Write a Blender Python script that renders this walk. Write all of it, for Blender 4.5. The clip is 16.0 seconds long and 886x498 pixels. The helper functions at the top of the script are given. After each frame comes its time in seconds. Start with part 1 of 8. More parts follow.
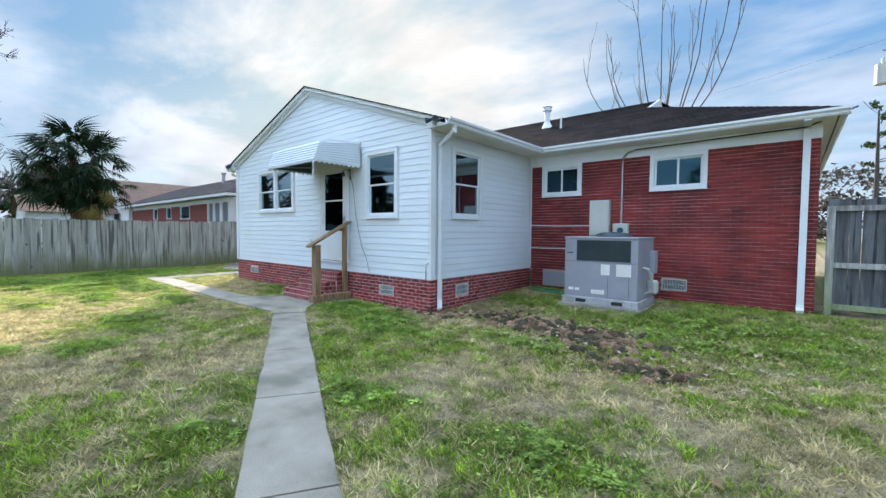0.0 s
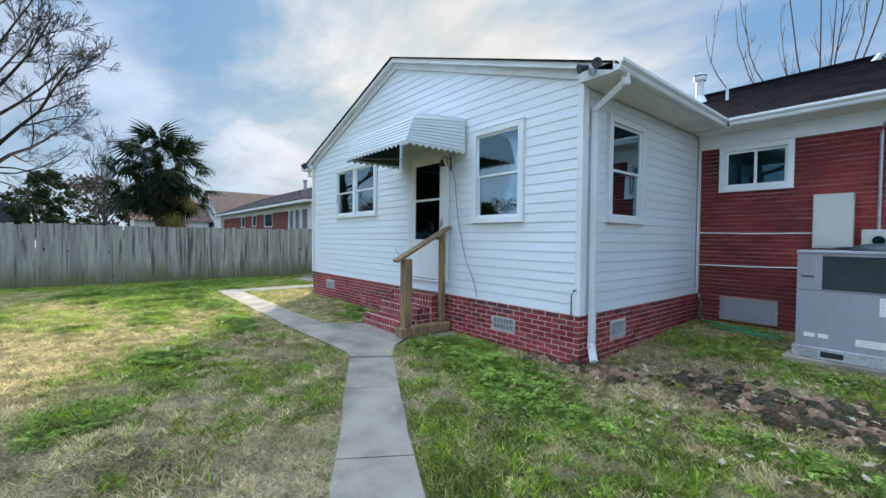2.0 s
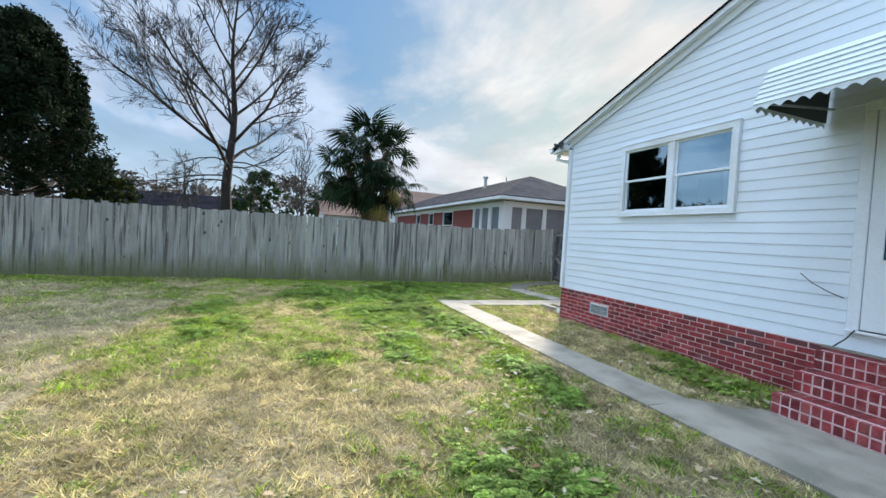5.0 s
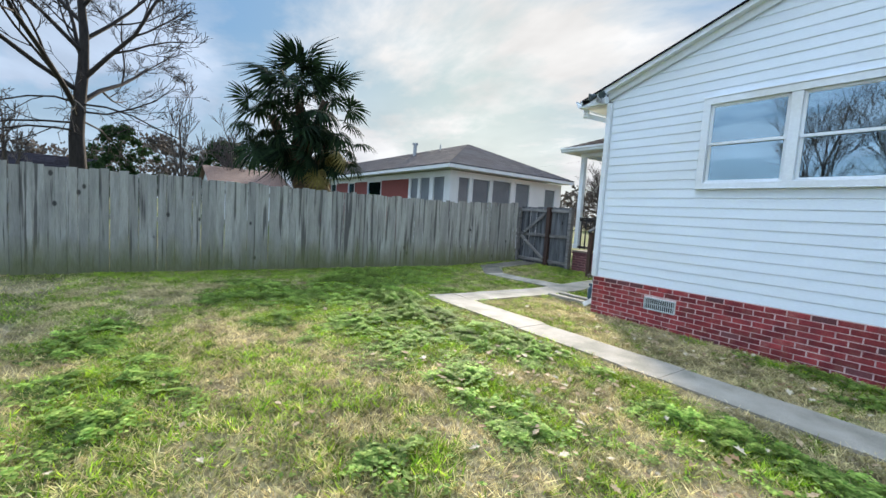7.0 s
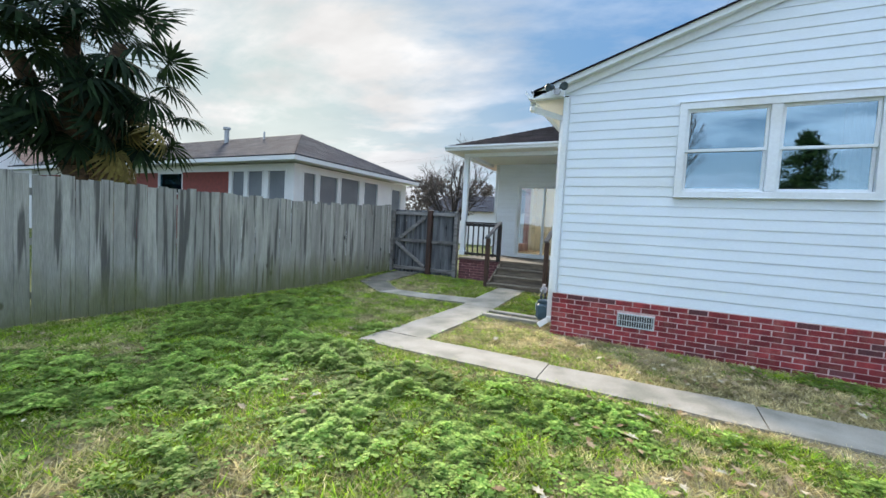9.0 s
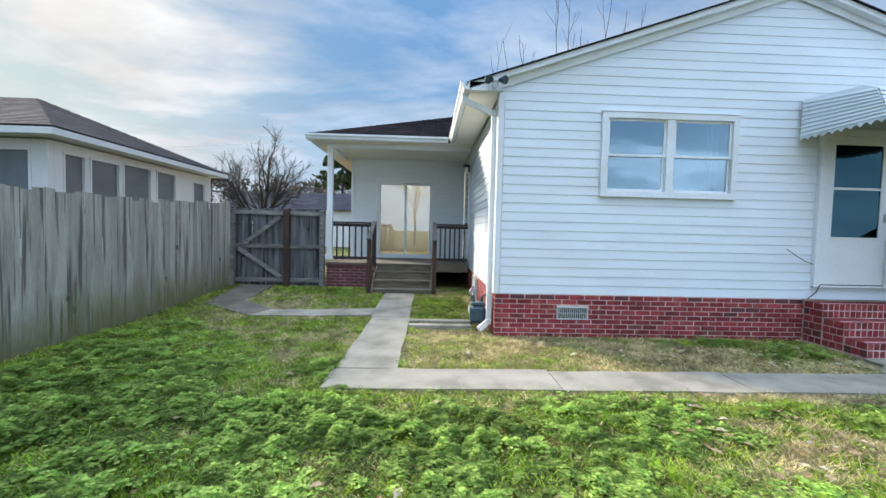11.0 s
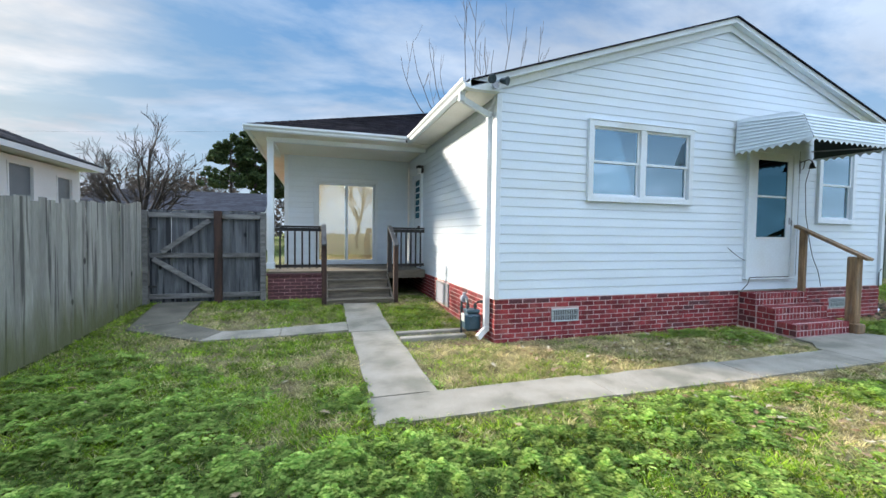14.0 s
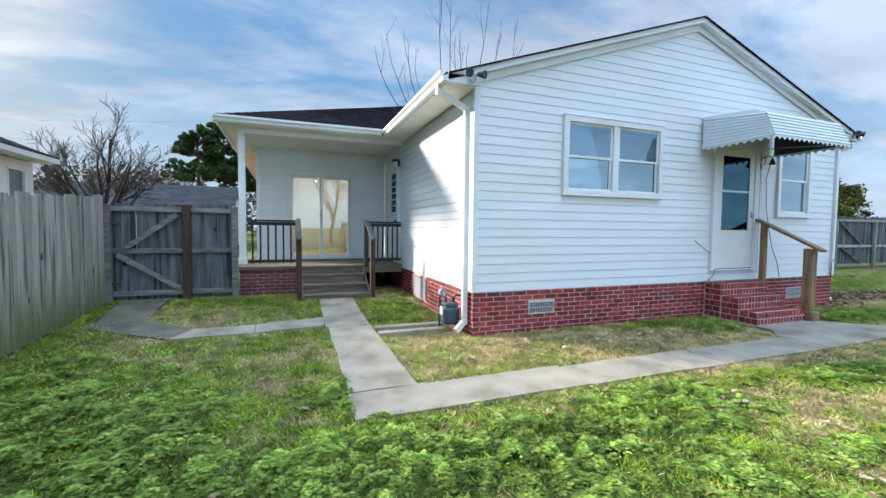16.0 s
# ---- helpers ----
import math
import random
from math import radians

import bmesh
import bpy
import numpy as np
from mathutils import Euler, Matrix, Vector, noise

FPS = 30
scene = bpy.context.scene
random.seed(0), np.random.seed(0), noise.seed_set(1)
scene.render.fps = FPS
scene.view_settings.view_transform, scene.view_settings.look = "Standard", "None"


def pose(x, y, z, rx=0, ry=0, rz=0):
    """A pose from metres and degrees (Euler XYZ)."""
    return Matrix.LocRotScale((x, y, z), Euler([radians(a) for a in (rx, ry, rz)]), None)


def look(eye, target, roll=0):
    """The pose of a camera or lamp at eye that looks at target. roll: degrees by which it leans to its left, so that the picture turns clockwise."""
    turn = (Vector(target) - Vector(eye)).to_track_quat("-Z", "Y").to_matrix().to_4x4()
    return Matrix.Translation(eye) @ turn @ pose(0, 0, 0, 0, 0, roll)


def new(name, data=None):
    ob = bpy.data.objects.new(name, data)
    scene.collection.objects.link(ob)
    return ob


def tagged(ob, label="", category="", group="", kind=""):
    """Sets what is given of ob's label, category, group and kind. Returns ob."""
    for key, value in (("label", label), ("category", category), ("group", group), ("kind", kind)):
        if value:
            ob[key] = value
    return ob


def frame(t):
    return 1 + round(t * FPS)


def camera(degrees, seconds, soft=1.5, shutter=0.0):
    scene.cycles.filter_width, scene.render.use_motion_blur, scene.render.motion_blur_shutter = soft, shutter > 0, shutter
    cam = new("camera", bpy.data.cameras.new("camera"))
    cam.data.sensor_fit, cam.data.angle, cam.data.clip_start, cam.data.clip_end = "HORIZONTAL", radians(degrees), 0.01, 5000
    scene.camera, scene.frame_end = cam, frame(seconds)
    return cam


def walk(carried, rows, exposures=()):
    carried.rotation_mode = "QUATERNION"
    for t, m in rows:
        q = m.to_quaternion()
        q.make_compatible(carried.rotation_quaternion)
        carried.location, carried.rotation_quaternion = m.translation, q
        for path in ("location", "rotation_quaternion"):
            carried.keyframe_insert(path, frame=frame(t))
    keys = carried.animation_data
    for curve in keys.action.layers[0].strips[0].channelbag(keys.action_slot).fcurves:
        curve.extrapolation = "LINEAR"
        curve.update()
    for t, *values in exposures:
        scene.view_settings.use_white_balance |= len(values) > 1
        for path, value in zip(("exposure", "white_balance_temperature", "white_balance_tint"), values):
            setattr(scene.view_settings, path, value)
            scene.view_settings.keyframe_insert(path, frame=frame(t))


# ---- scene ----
cam = camera(94.4, 16.0)
METRES, EYE, TILT, LEAN, TURN = 16.5, 1.5, 0.0, 0.0, 40.5
ROWS = [
    (0.0, 0.0, 0.0, 0.0, 0.02, -2.46, -0.42),
    (0.5, -0.0114, 0.0301, 0.0001, -2.78, -1.85, 0.35),
    (1.0, -0.0284, 0.0659, 0.0005, 1.55, -1.3, 0.44),
    (1.5, -0.0451, 0.1049, 0.0, 5.39, -1.61, -0.0),
    (2.0, -0.0607, 0.1476, 0.0004, 9.96, -1.39, -0.62),
    (2.5, -0.0784, 0.1853, 0.0003, 18.5, -0.93, -1.61),
    (3.0, -0.1105, 0.213, -0.0013, 29.46, -1.49, -1.53),
    (3.5, -0.1477, 0.2306, -0.0001, 36.32, -1.18, -0.6),
    (6.0, -0.3576, 0.2999, -0.0047, 21.52, -3.27, -4.81),
    (6.5, -0.3965, 0.3221, -0.0055, 18.32, -4.49, -4.26),
    (7.0, -0.4371, 0.3475, -0.0052, 14.64, -4.67, -3.74),
    (7.5, -0.4711, 0.3733, -0.0035, 9.27, -4.16, -3.68),
    (8.0, -0.505, 0.4007, -0.0034, 2.41, -3.54, -3.78),
    (8.5, -0.5361, 0.4267, -0.0027, -5.05, -3.27, -3.6),
    (9.0, -0.5681, 0.4536, -0.0025, -12.89, -3.19, -3.17),
    (9.5, -0.5965, 0.4774, -0.0034, -20.83, -3.18, -2.41),
    (10.0, -0.6219, 0.5034, -0.0034, -29.03, -2.72, -1.94),
    (12.5, -0.6898, 0.6176, -0.0029, -55.12, -2.14, -0.48),
    (13.0, -0.6965, 0.6304, -0.0015, -57.42, -1.8, -0.12),
    (13.5, -0.6993, 0.6359, -0.0012, -57.87, -1.86, -0.27),
    (14.0, -0.6997, 0.6371, -0.0016, -57.58, -2.06, -0.73),
    (14.5, -0.7003, 0.6379, -0.0019, -57.25, -2.16, -1.12),
    (15.0, -0.7007, 0.638, -0.0021, -57.4, -2.28, -1.29),
    (15.5, -0.7006, 0.6385, -0.0021, -58.31, -2.43, -1.24),
    (16.0, -0.7008, 0.6392, -0.002, -61.04, -2.82, -0.59),
]
walk(cam, [(t, pose(0, 0, EYE, TILT, LEAN, TURN) @ pose(METRES * x, METRES * y, METRES * z, 90 + pitch, roll, yaw)) for t, x, y, z, yaw, pitch, roll in ROWS],
     exposures=((0.0, 1.50), (0.8, 1.36), (1.6, 1.25), (2.5, 1.38), (3.5, 1.36), (10.0, 1.34), (16.0, 1.38)))

# world, sun, exposure
scene.view_settings.exposure = 1.38
SUN_AZ, SUN_EL = radians(50.0), radians(21.0)   # azimuth turns left from +y
SUN_DIR = Vector((-math.sin(SUN_AZ) * math.cos(SUN_EL), math.cos(SUN_AZ) * math.cos(SUN_EL), math.sin(SUN_EL)))


def make_world():
    w = bpy.data.worlds.new("sky")
    scene.world = w
    w.use_nodes = True
    nt = w.node_tree
    nt.nodes.clear()
    N, L = nt.nodes.new, nt.links.new
    out, bg = N("ShaderNodeOutputWorld"), N("ShaderNodeBackground")
    sky = N("ShaderNodeTexSky")
    sky.sky_type, sky.sun_disc = "NISHITA", False
    sky.sun_elevation, sky.sun_rotation = SUN_EL, -SUN_AZ
    sky.air_density, sky.dust_density, sky.ozone_density = 1.0, 1.0, 1.5
    tc, sep = N("ShaderNodeTexCoord"), N("ShaderNodeSeparateXYZ")
    L(tc.outputs["Generated"], sep.inputs[0])
    # clouds lie on a flat layer: direction divided by its height
    zz = N("ShaderNodeMath"); zz.operation = "ADD"; zz.inputs[1].default_value = 0.16
    ab = N("ShaderNodeMath"); ab.operation = "ABSOLUTE"
    L(sep.outputs[2], ab.inputs[0]); L(ab.outputs[0], zz.inputs[0])
    dv = N("ShaderNodeVectorMath"); dv.operation = "DIVIDE"
    comb = N("ShaderNodeCombineXYZ")
    for i in range(3):
        L(zz.outputs[0], comb.inputs[i])
    L(tc.outputs["Generated"], dv.inputs[0]); L(comb.outputs[0], dv.inputs[1])
    mp = N("ShaderNodeMapping"); mp.inputs["Scale"].default_value = (0.62, 0.95, 0.0)
    mp.inputs["Rotation"].default_value = (0, 0, radians(28)); mp.inputs["Location"].default_value = (1.3, 0.4, 0)
    L(dv.outputs[0], mp.inputs[0])
    n1 = N("ShaderNodeTexNoise")
    for k, v in (("Scale", 1.15), ("Detail", 9), ("Roughness", 0.58), ("Distortion", 0.25)):
        n1.inputs[k].default_value = v
    L(mp.outputs[0], n1.inputs["Vector"])
    ramp = N("ShaderNodeValToRGB")
    ramp.color_ramp.elements[0].position, ramp.color_ramp.elements[1].position = 0.41, 0.56
    L(n1.outputs["Fac"], ramp.inputs[0])
    # haze near the horizon
    hz = N("ShaderNodeMapRange")
    for k, v in (("From Min", 0.03), ("From Max", 0.34), ("To Min", 0.9), ("To Max", 0.0)):
        hz.inputs[k].default_value = v
    L(ab.outputs[0], hz.inputs["Value"])
    mx = N("ShaderNodeMath"); mx.operation = "MAXIMUM"
    L(ramp.outputs["Color"], mx.inputs[0]); L(hz.outputs[0], mx.inputs[1])
    # clouds are lit more strongly towards the sun
    dot = N("ShaderNodeVectorMath"); dot.operation = "DOT_PRODUCT"; dot.inputs[1].default_value = SUN_DIR
    L(tc.outputs["Generated"], dot.inputs[0])
    glow = N("ShaderNodeMapRange"); glow.interpolation_type = "SMOOTHSTEP"
    for k, v in (("From Min", 0.80), ("From Max", 0.995), ("To Min", 0.0), ("To Max", 1.0)):
        glow.inputs[k].default_value = v
    L(dot.outputs["Value"], glow.inputs["Value"])
    cc = N("ShaderNodeMix"); cc.data_type = "RGBA"
    cc.inputs["A"].default_value, cc.inputs["B"].default_value = (1.80, 2.22, 2.86, 1), (3.0, 2.97, 2.95, 1)
    L(glow.outputs[0], cc.inputs["Factor"])
    n2 = N("ShaderNodeTexNoise")
    for k, v in (("Scale", 2.1), ("Detail", 5), ("Roughness", 0.5)):
        n2.inputs[k].default_value = v
    L(mp.outputs[0], n2.inputs["Vector"])
    sh = N("ShaderNodeMapRange")
    for k, v in (("From Min", 0.35), ("From Max", 0.65), ("To Min", 0.84), ("To Max", 1.14)):
        sh.inputs[k].default_value = v
    L(n2.outputs["Fac"], sh.inputs["Value"])
    cs = N("ShaderNodeVectorMath"); cs.operation = "SCALE"
    L(cc.outputs["Result"], cs.inputs[0]); L(sh.outputs[0], cs.inputs["Scale"])
    bl = N("ShaderNodeVectorMath"); bl.operation = "MULTIPLY"; bl.inputs[1].default_value = (0.42, 0.60, 0.72)
    L(sky.outputs[0], bl.inputs[0])
    # the clear sky never outshines the thin cloud
    bs, bd, bm_, bc, bv = N("ShaderNodeSeparateXYZ"), N("ShaderNodeMath"), N("ShaderNodeMath"), N("ShaderNodeCombineXYZ"), N("ShaderNodeVectorMath")
    bd.operation, bm_.operation, bv.operation = "DIVIDE", "MAXIMUM", "DIVIDE"
    bd.inputs[1].default_value, bm_.inputs[1].default_value = 2.35, 1.0
    L(bl.outputs[0], bs.inputs[0]); L(bs.outputs[2], bd.inputs[0]); L(bd.outputs[0], bm_.inputs[0])
    for i in range(3):
        L(bm_.outputs[0], bc.inputs[i])
    L(bl.outputs[0], bv.inputs[0]); L(bc.outputs[0], bv.inputs[1]); bl = bv
    # unseen clouds overhead and in the south are boosted to brighten ground and walls
    up = N("ShaderNodeMapRange"); up.interpolation_type = "SMOOTHSTEP"
    for k, v in (("From Min", 0.52), ("From Max", 0.85), ("To Min", 1.0), ("To Max", 5.6)):
        up.inputs[k].default_value = v
    L(sep.outputs[2], up.inputs["Value"])
    so = N("ShaderNodeVectorMath"); so.operation = "DOT_PRODUCT"; so.inputs[1].default_value = (0.48, -0.84, 0.25)
    L(tc.outputs["Generated"], so.inputs[0])
    sr = N("ShaderNodeMapRange"); sr.interpolation_type = "SMOOTHSTEP"
    for k, v in (("From Min", 0.0), ("From Max", 0.8), ("To Min", 1.0), ("To Max", 2.2)):
        sr.inputs[k].default_value = v
    L(so.outputs["Value"], sr.inputs["Value"])
    us = N("ShaderNodeMath"); us.operation = "MAXIMUM"
    L(up.outputs[0], us.inputs[0]); L(sr.outputs[0], us.inputs[1])
    cs2 = N("ShaderNodeVectorMath"); cs2.operation = "SCALE"
    L(cs.outputs[0], cs2.inputs[0]); L(us.outputs[0], cs2.inputs["Scale"])
    cs = cs2
    fin = N("ShaderNodeMix"); fin.data_type = "RGBA"
    L(mx.outputs[0], fin.inputs["Factor"]); L(bl.outputs[0], fin.inputs["A"]); L(cs.outputs[0], fin.inputs["B"])
    L(fin.outputs["Result"], bg.inputs[0]); bg.inputs[1].default_value = 0.12
    L(bg.outputs[0], out.inputs[0])


make_world()
sun_data = bpy.data.lights.new("sun", "SUN")
sun_data.energy, sun_data.angle, sun_data.color = 4.0, radians(8), (1.0, 0.89, 0.75)
sun = new("sun", sun_data)
sun.matrix_world = look(SUN_DIR * 60, (0, 0, 0))


# materials
def nodes(name):
    m = bpy.data.materials.new(name)
    m.use_nodes = True
    nt = m.node_tree
    return m, nt, nt.nodes["Principled BSDF"]


def surface(name, a, b, scale=3.0, rough=0.7, bump=0.2, fine=40.0, metal=0.0, stretch=(1, 1, 1), dirt=None, dirt_scale=0.8,
            dirt_amount=0.5, vary=0.0, low=None, spec=0.5, fine_amount=0.25, island=False):
    """Two colours by noise, a fine grain, stains, and a low dirty band of its own height (low: colour, z0, z1)."""
    m, nt, p = nodes(name)
    N, L = nt.nodes.new, nt.links.new
    g = N("ShaderNodeNewGeometry")
    mp = N("ShaderNodeMapping"); mp.inputs["Scale"].default_value = stretch
    L(g.outputs["Position"], mp.inputs[0])
    vec = mp.outputs[0]
    n1 = N("ShaderNodeTexNoise"); n1.inputs["Scale"].default_value = scale; n1.inputs["Detail"].default_value = 4
    n2 = N("ShaderNodeTexNoise"); n2.inputs["Scale"].default_value = fine; n2.inputs["Detail"].default_value = 3
    L(vec, n1.inputs["Vector"]); L(vec, n2.inputs["Vector"])
    r = N("ShaderNodeMapRange"); r.inputs["From Min"].default_value, r.inputs["From Max"].default_value = 0.35, 0.65
    L(n1.outputs["Fac"], r.inputs["Value"])
    mix = N("ShaderNodeMix"); mix.data_type = "RGBA"
    mix.inputs["A"].default_value, mix.inputs["B"].default_value = (*a, 1), (*b, 1)
    L(r.outputs[0], mix.inputs["Factor"])
    col = mix.outputs["Result"]
    if dirt:
        n3 = N("ShaderNodeTexNoise"); n3.inputs["Scale"].default_value = dirt_scale; n3.inputs["Detail"].default_value = 6
        L(vec, n3.inputs["Vector"])
        r3 = N("ShaderNodeMapRange")
        r3.inputs["From Min"].default_value, r3.inputs["From Max"].default_value, r3.inputs["To Max"].default_value = 0.5, 0.72, dirt_amount
        L(n3.outputs["Fac"], r3.inputs["Value"])
        m3 = N("ShaderNodeMix"); m3.data_type = "RGBA"; m3.inputs["B"].default_value = (*dirt, 1)
        L(r3.outputs[0], m3.inputs["Factor"]); L(col, m3.inputs["A"]); col = m3.outputs["Result"]
    if low:
        sep = N("ShaderNodeSeparateXYZ"); L(g.outputs["Position"], sep.inputs[0])
        ad = N("ShaderNodeMath"); ad.operation = "MULTIPLY_ADD"; ad.inputs[1].default_value = 0.5
        L(n1.outputs["Fac"], ad.inputs[0]); L(sep.outputs[2], ad.inputs[2])
        r4 = N("ShaderNodeMapRange")
        r4.inputs["From Min"].default_value, r4.inputs["From Max"].default_value = low[1] + 0.25, low[2] + 0.25
        r4.inputs["To Min"].default_value, r4.inputs["To Max"].default_value = low[3], 0.0
        L(ad.outputs[0], r4.inputs["Value"])
        m4 = N("ShaderNodeMix"); m4.data_type = "RGBA"; m4.inputs["B"].default_value = (*low[0], 1)
        L(r4.outputs[0], m4.inputs["Factor"]); L(col, m4.inputs["A"]); col = m4.outputs["Result"]
    hsv = N("ShaderNodeHueSaturation"); L(col, hsv.inputs["Color"])
    val = N("ShaderNodeMapRange")
    val.inputs["From Min"].default_value, val.inputs["From Max"].default_value = 0.3, 0.7
    val.inputs["To Min"].default_value, val.inputs["To Max"].default_value = 1 - fine_amount, 1 + fine_amount
    L(n2.outputs["Fac"], val.inputs["Value"])
    v = val.outputs[0]
    if vary:
        if island:
            rnd = g.outputs["Random Per Island"]
        else:
            rnd = N("ShaderNodeObjectInfo").outputs["Random"]
        rr = N("ShaderNodeMapRange"); rr.inputs["To Min"].default_value, rr.inputs["To Max"].default_value = 1 - vary, 1 + vary
        L(rnd, rr.inputs["Value"])
        mm = N("ShaderNodeMath"); mm.operation = "MULTIPLY"
        L(v, mm.inputs[0]); L(rr.outputs[0], mm.inputs[1]); v = mm.outputs[0]
    L(v, hsv.inputs["Value"])
    L(hsv.outputs[0], p.inputs["Base Color"])
    p.inputs["Roughness"].default_value, p.inputs["Metallic"].default_value = rough, metal
    p.inputs["Specular IOR Level"].default_value = spec
    if bump:
        bp = N("ShaderNodeBump"); bp.inputs["Strength"].default_value, bp.inputs["Distance"].default_value = bump, 0.01
        L(n2.outputs["Fac"], bp.inputs["Height"]); L(bp.outputs[0], p.inputs["Normal"])
    return m


def attribute_mat(name, rough=0.8, fine=60.0, bump=0.3, amount=0.3, translucent=0.0):
    """Base colour from the mesh's own colour attribute, with a fine grain over it."""
    m, nt, p = nodes(name)
    N, L = nt.nodes.new, nt.links.new
    at = N("ShaderNodeAttribute"); at.attribute_name = "tint"
    g = N("ShaderNodeNewGeometry")
    n2 = N("ShaderNodeTexNoise"); n2.inputs["Scale"].default_value = fine; n2.inputs["Detail"].default_value = 5
    L(g.outputs["Position"], n2.inputs["Vector"])
    r = N("ShaderNodeMapRange")
    r.inputs["From Min"].default_value, r.inputs["From Max"].default_value = 0.3, 0.7
    r.inputs["To Min"].default_value, r.inputs["To Max"].default_value = 1 - amount, 1 + amount
    L(n2.outputs["Fac"], r.inputs["Value"])
    h = N("ShaderNodeHueSaturation"); L(at.outputs["Color"], h.inputs["Color"]); L(r.outputs[0], h.inputs["Value"])
    L(h.outputs[0], p.inputs["Base Color"])
    p.inputs["Roughness"].default_value = rough
    p.inputs["Specular IOR Level"].default_value = 0.12
    if bump:
        bp = N("ShaderNodeBump"); bp.inputs["Strength"].default_value, bp.inputs["Distance"].default_value = bump, 0.02
        L(n2.outputs["Fac"], bp.inputs["Height"]); L(bp.outputs[0], p.inputs["Normal"])
    if translucent:
        tr, ms = N("ShaderNodeBsdfTranslucent"), N("ShaderNodeMixShader")
        ms.inputs[0].default_value = translucent
        L(h.outputs[0], tr.inputs[0]); L(p.outputs[0], ms.inputs[1]); L(tr.outputs[0], ms.inputs[2])
        L(ms.outputs[0], nt.nodes["Material Output"].inputs[0])
    return m


def board_wood(name, light, dark, stain, foot=None):
    """Weathered upright boards: tone by board, long grain, dark runs, knots, and moss at the foot."""
    m, nt, p = nodes(name)
    N, L = nt.nodes.new, nt.links.new
    g, oi = N("ShaderNodeNewGeometry"), N("ShaderNodeObjectInfo")

    def noise(stretch, scale, detail=4):
        mp = N("ShaderNodeMapping"); mp.inputs["Scale"].default_value = stretch
        L(g.outputs["Position"], mp.inputs[0])
        n = N("ShaderNodeTexNoise"); n.inputs["Scale"].default_value, n.inputs["Detail"].default_value = scale, detail
        L(mp.outputs[0], n.inputs["Vector"])
        return n.outputs["Fac"]

    def span(v, a, b, c, d):
        r = N("ShaderNodeMapRange")
        for k, w in (("From Min", a), ("From Max", b), ("To Min", c), ("To Max", d)):
            r.inputs[k].default_value = w
        L(v, r.inputs["Value"])
        return r.outputs[0]

    def blend(f, a, b):
        x = N("ShaderNodeMix"); x.data_type = "RGBA"
        L(f, x.inputs["Factor"])
        for k, c in (("A", a), ("B", b)):
            if isinstance(c, tuple):
                x.inputs[k].default_value = (*c, 1)
            else:
                L(c, x.inputs[k])
        return x.outputs["Result"]

    col = blend(oi.outputs["Random"], light, tuple(a * 0.35 + b * 0.65 for a, b in zip(light, dark)))
    col = blend(span(noise((3.2, 3.2, 0.4), 3.0, 5), 0.42, 0.62, 0.0, 0.65), col, dark)
    col = blend(span(noise((9, 9, 0.35), 1.7, 3), 0.55, 0.62, 0.0, 0.85), col, stain)
    mp = N("ShaderNodeMapping"); mp.inputs["Scale"].default_value = (3.2, 3.2, 2.0)
    L(g.outputs["Position"], mp.inputs[0])
    vo = N("ShaderNodeTexVoronoi"); vo.inputs["Scale"].default_value = 1.0
    L(mp.outputs[0], vo.inputs["Vector"])
    col = blend(span(vo.outputs["Distance"], 0.07, 0.12, 0.9, 0.0), col, tuple(c * 0.5 for c in stain))
    if foot:
        sep = N("ShaderNodeSeparateXYZ"); L(g.outputs["Position"], sep.inputs[0])
        ad = N("ShaderNodeMath"); ad.operation = "MULTIPLY_ADD"; ad.inputs[1].default_value = 0.9
        L(noise((3, 3, 0.6), 1.6), ad.inputs[0]); L(sep.outputs[2], ad.inputs[2])
        col = blend(span(ad.outputs[0], 0.55, 1.15, 0.85, 0.0), col, foot)
    h = N("ShaderNodeHueSaturation"); L(col, h.inputs["Color"])
    fine = noise((7, 7, 0.4), 22, 3)
    L(span(fine, 0.3, 0.7, 0.84, 1.16), h.inputs["Value"])
    L(h.outputs[0], p.inputs["Base Color"])
    p.inputs["Roughness"].default_value, p.inputs["Specular IOR Level"].default_value = 0.92, 0.3
    bp = N("ShaderNodeBump"); bp.inputs["Strength"].default_value, bp.inputs["Distance"].default_value = 0.6, 0.01
    L(fine, bp.inputs["Height"]); L(bp.outputs[0], p.inputs["Normal"])
    return m


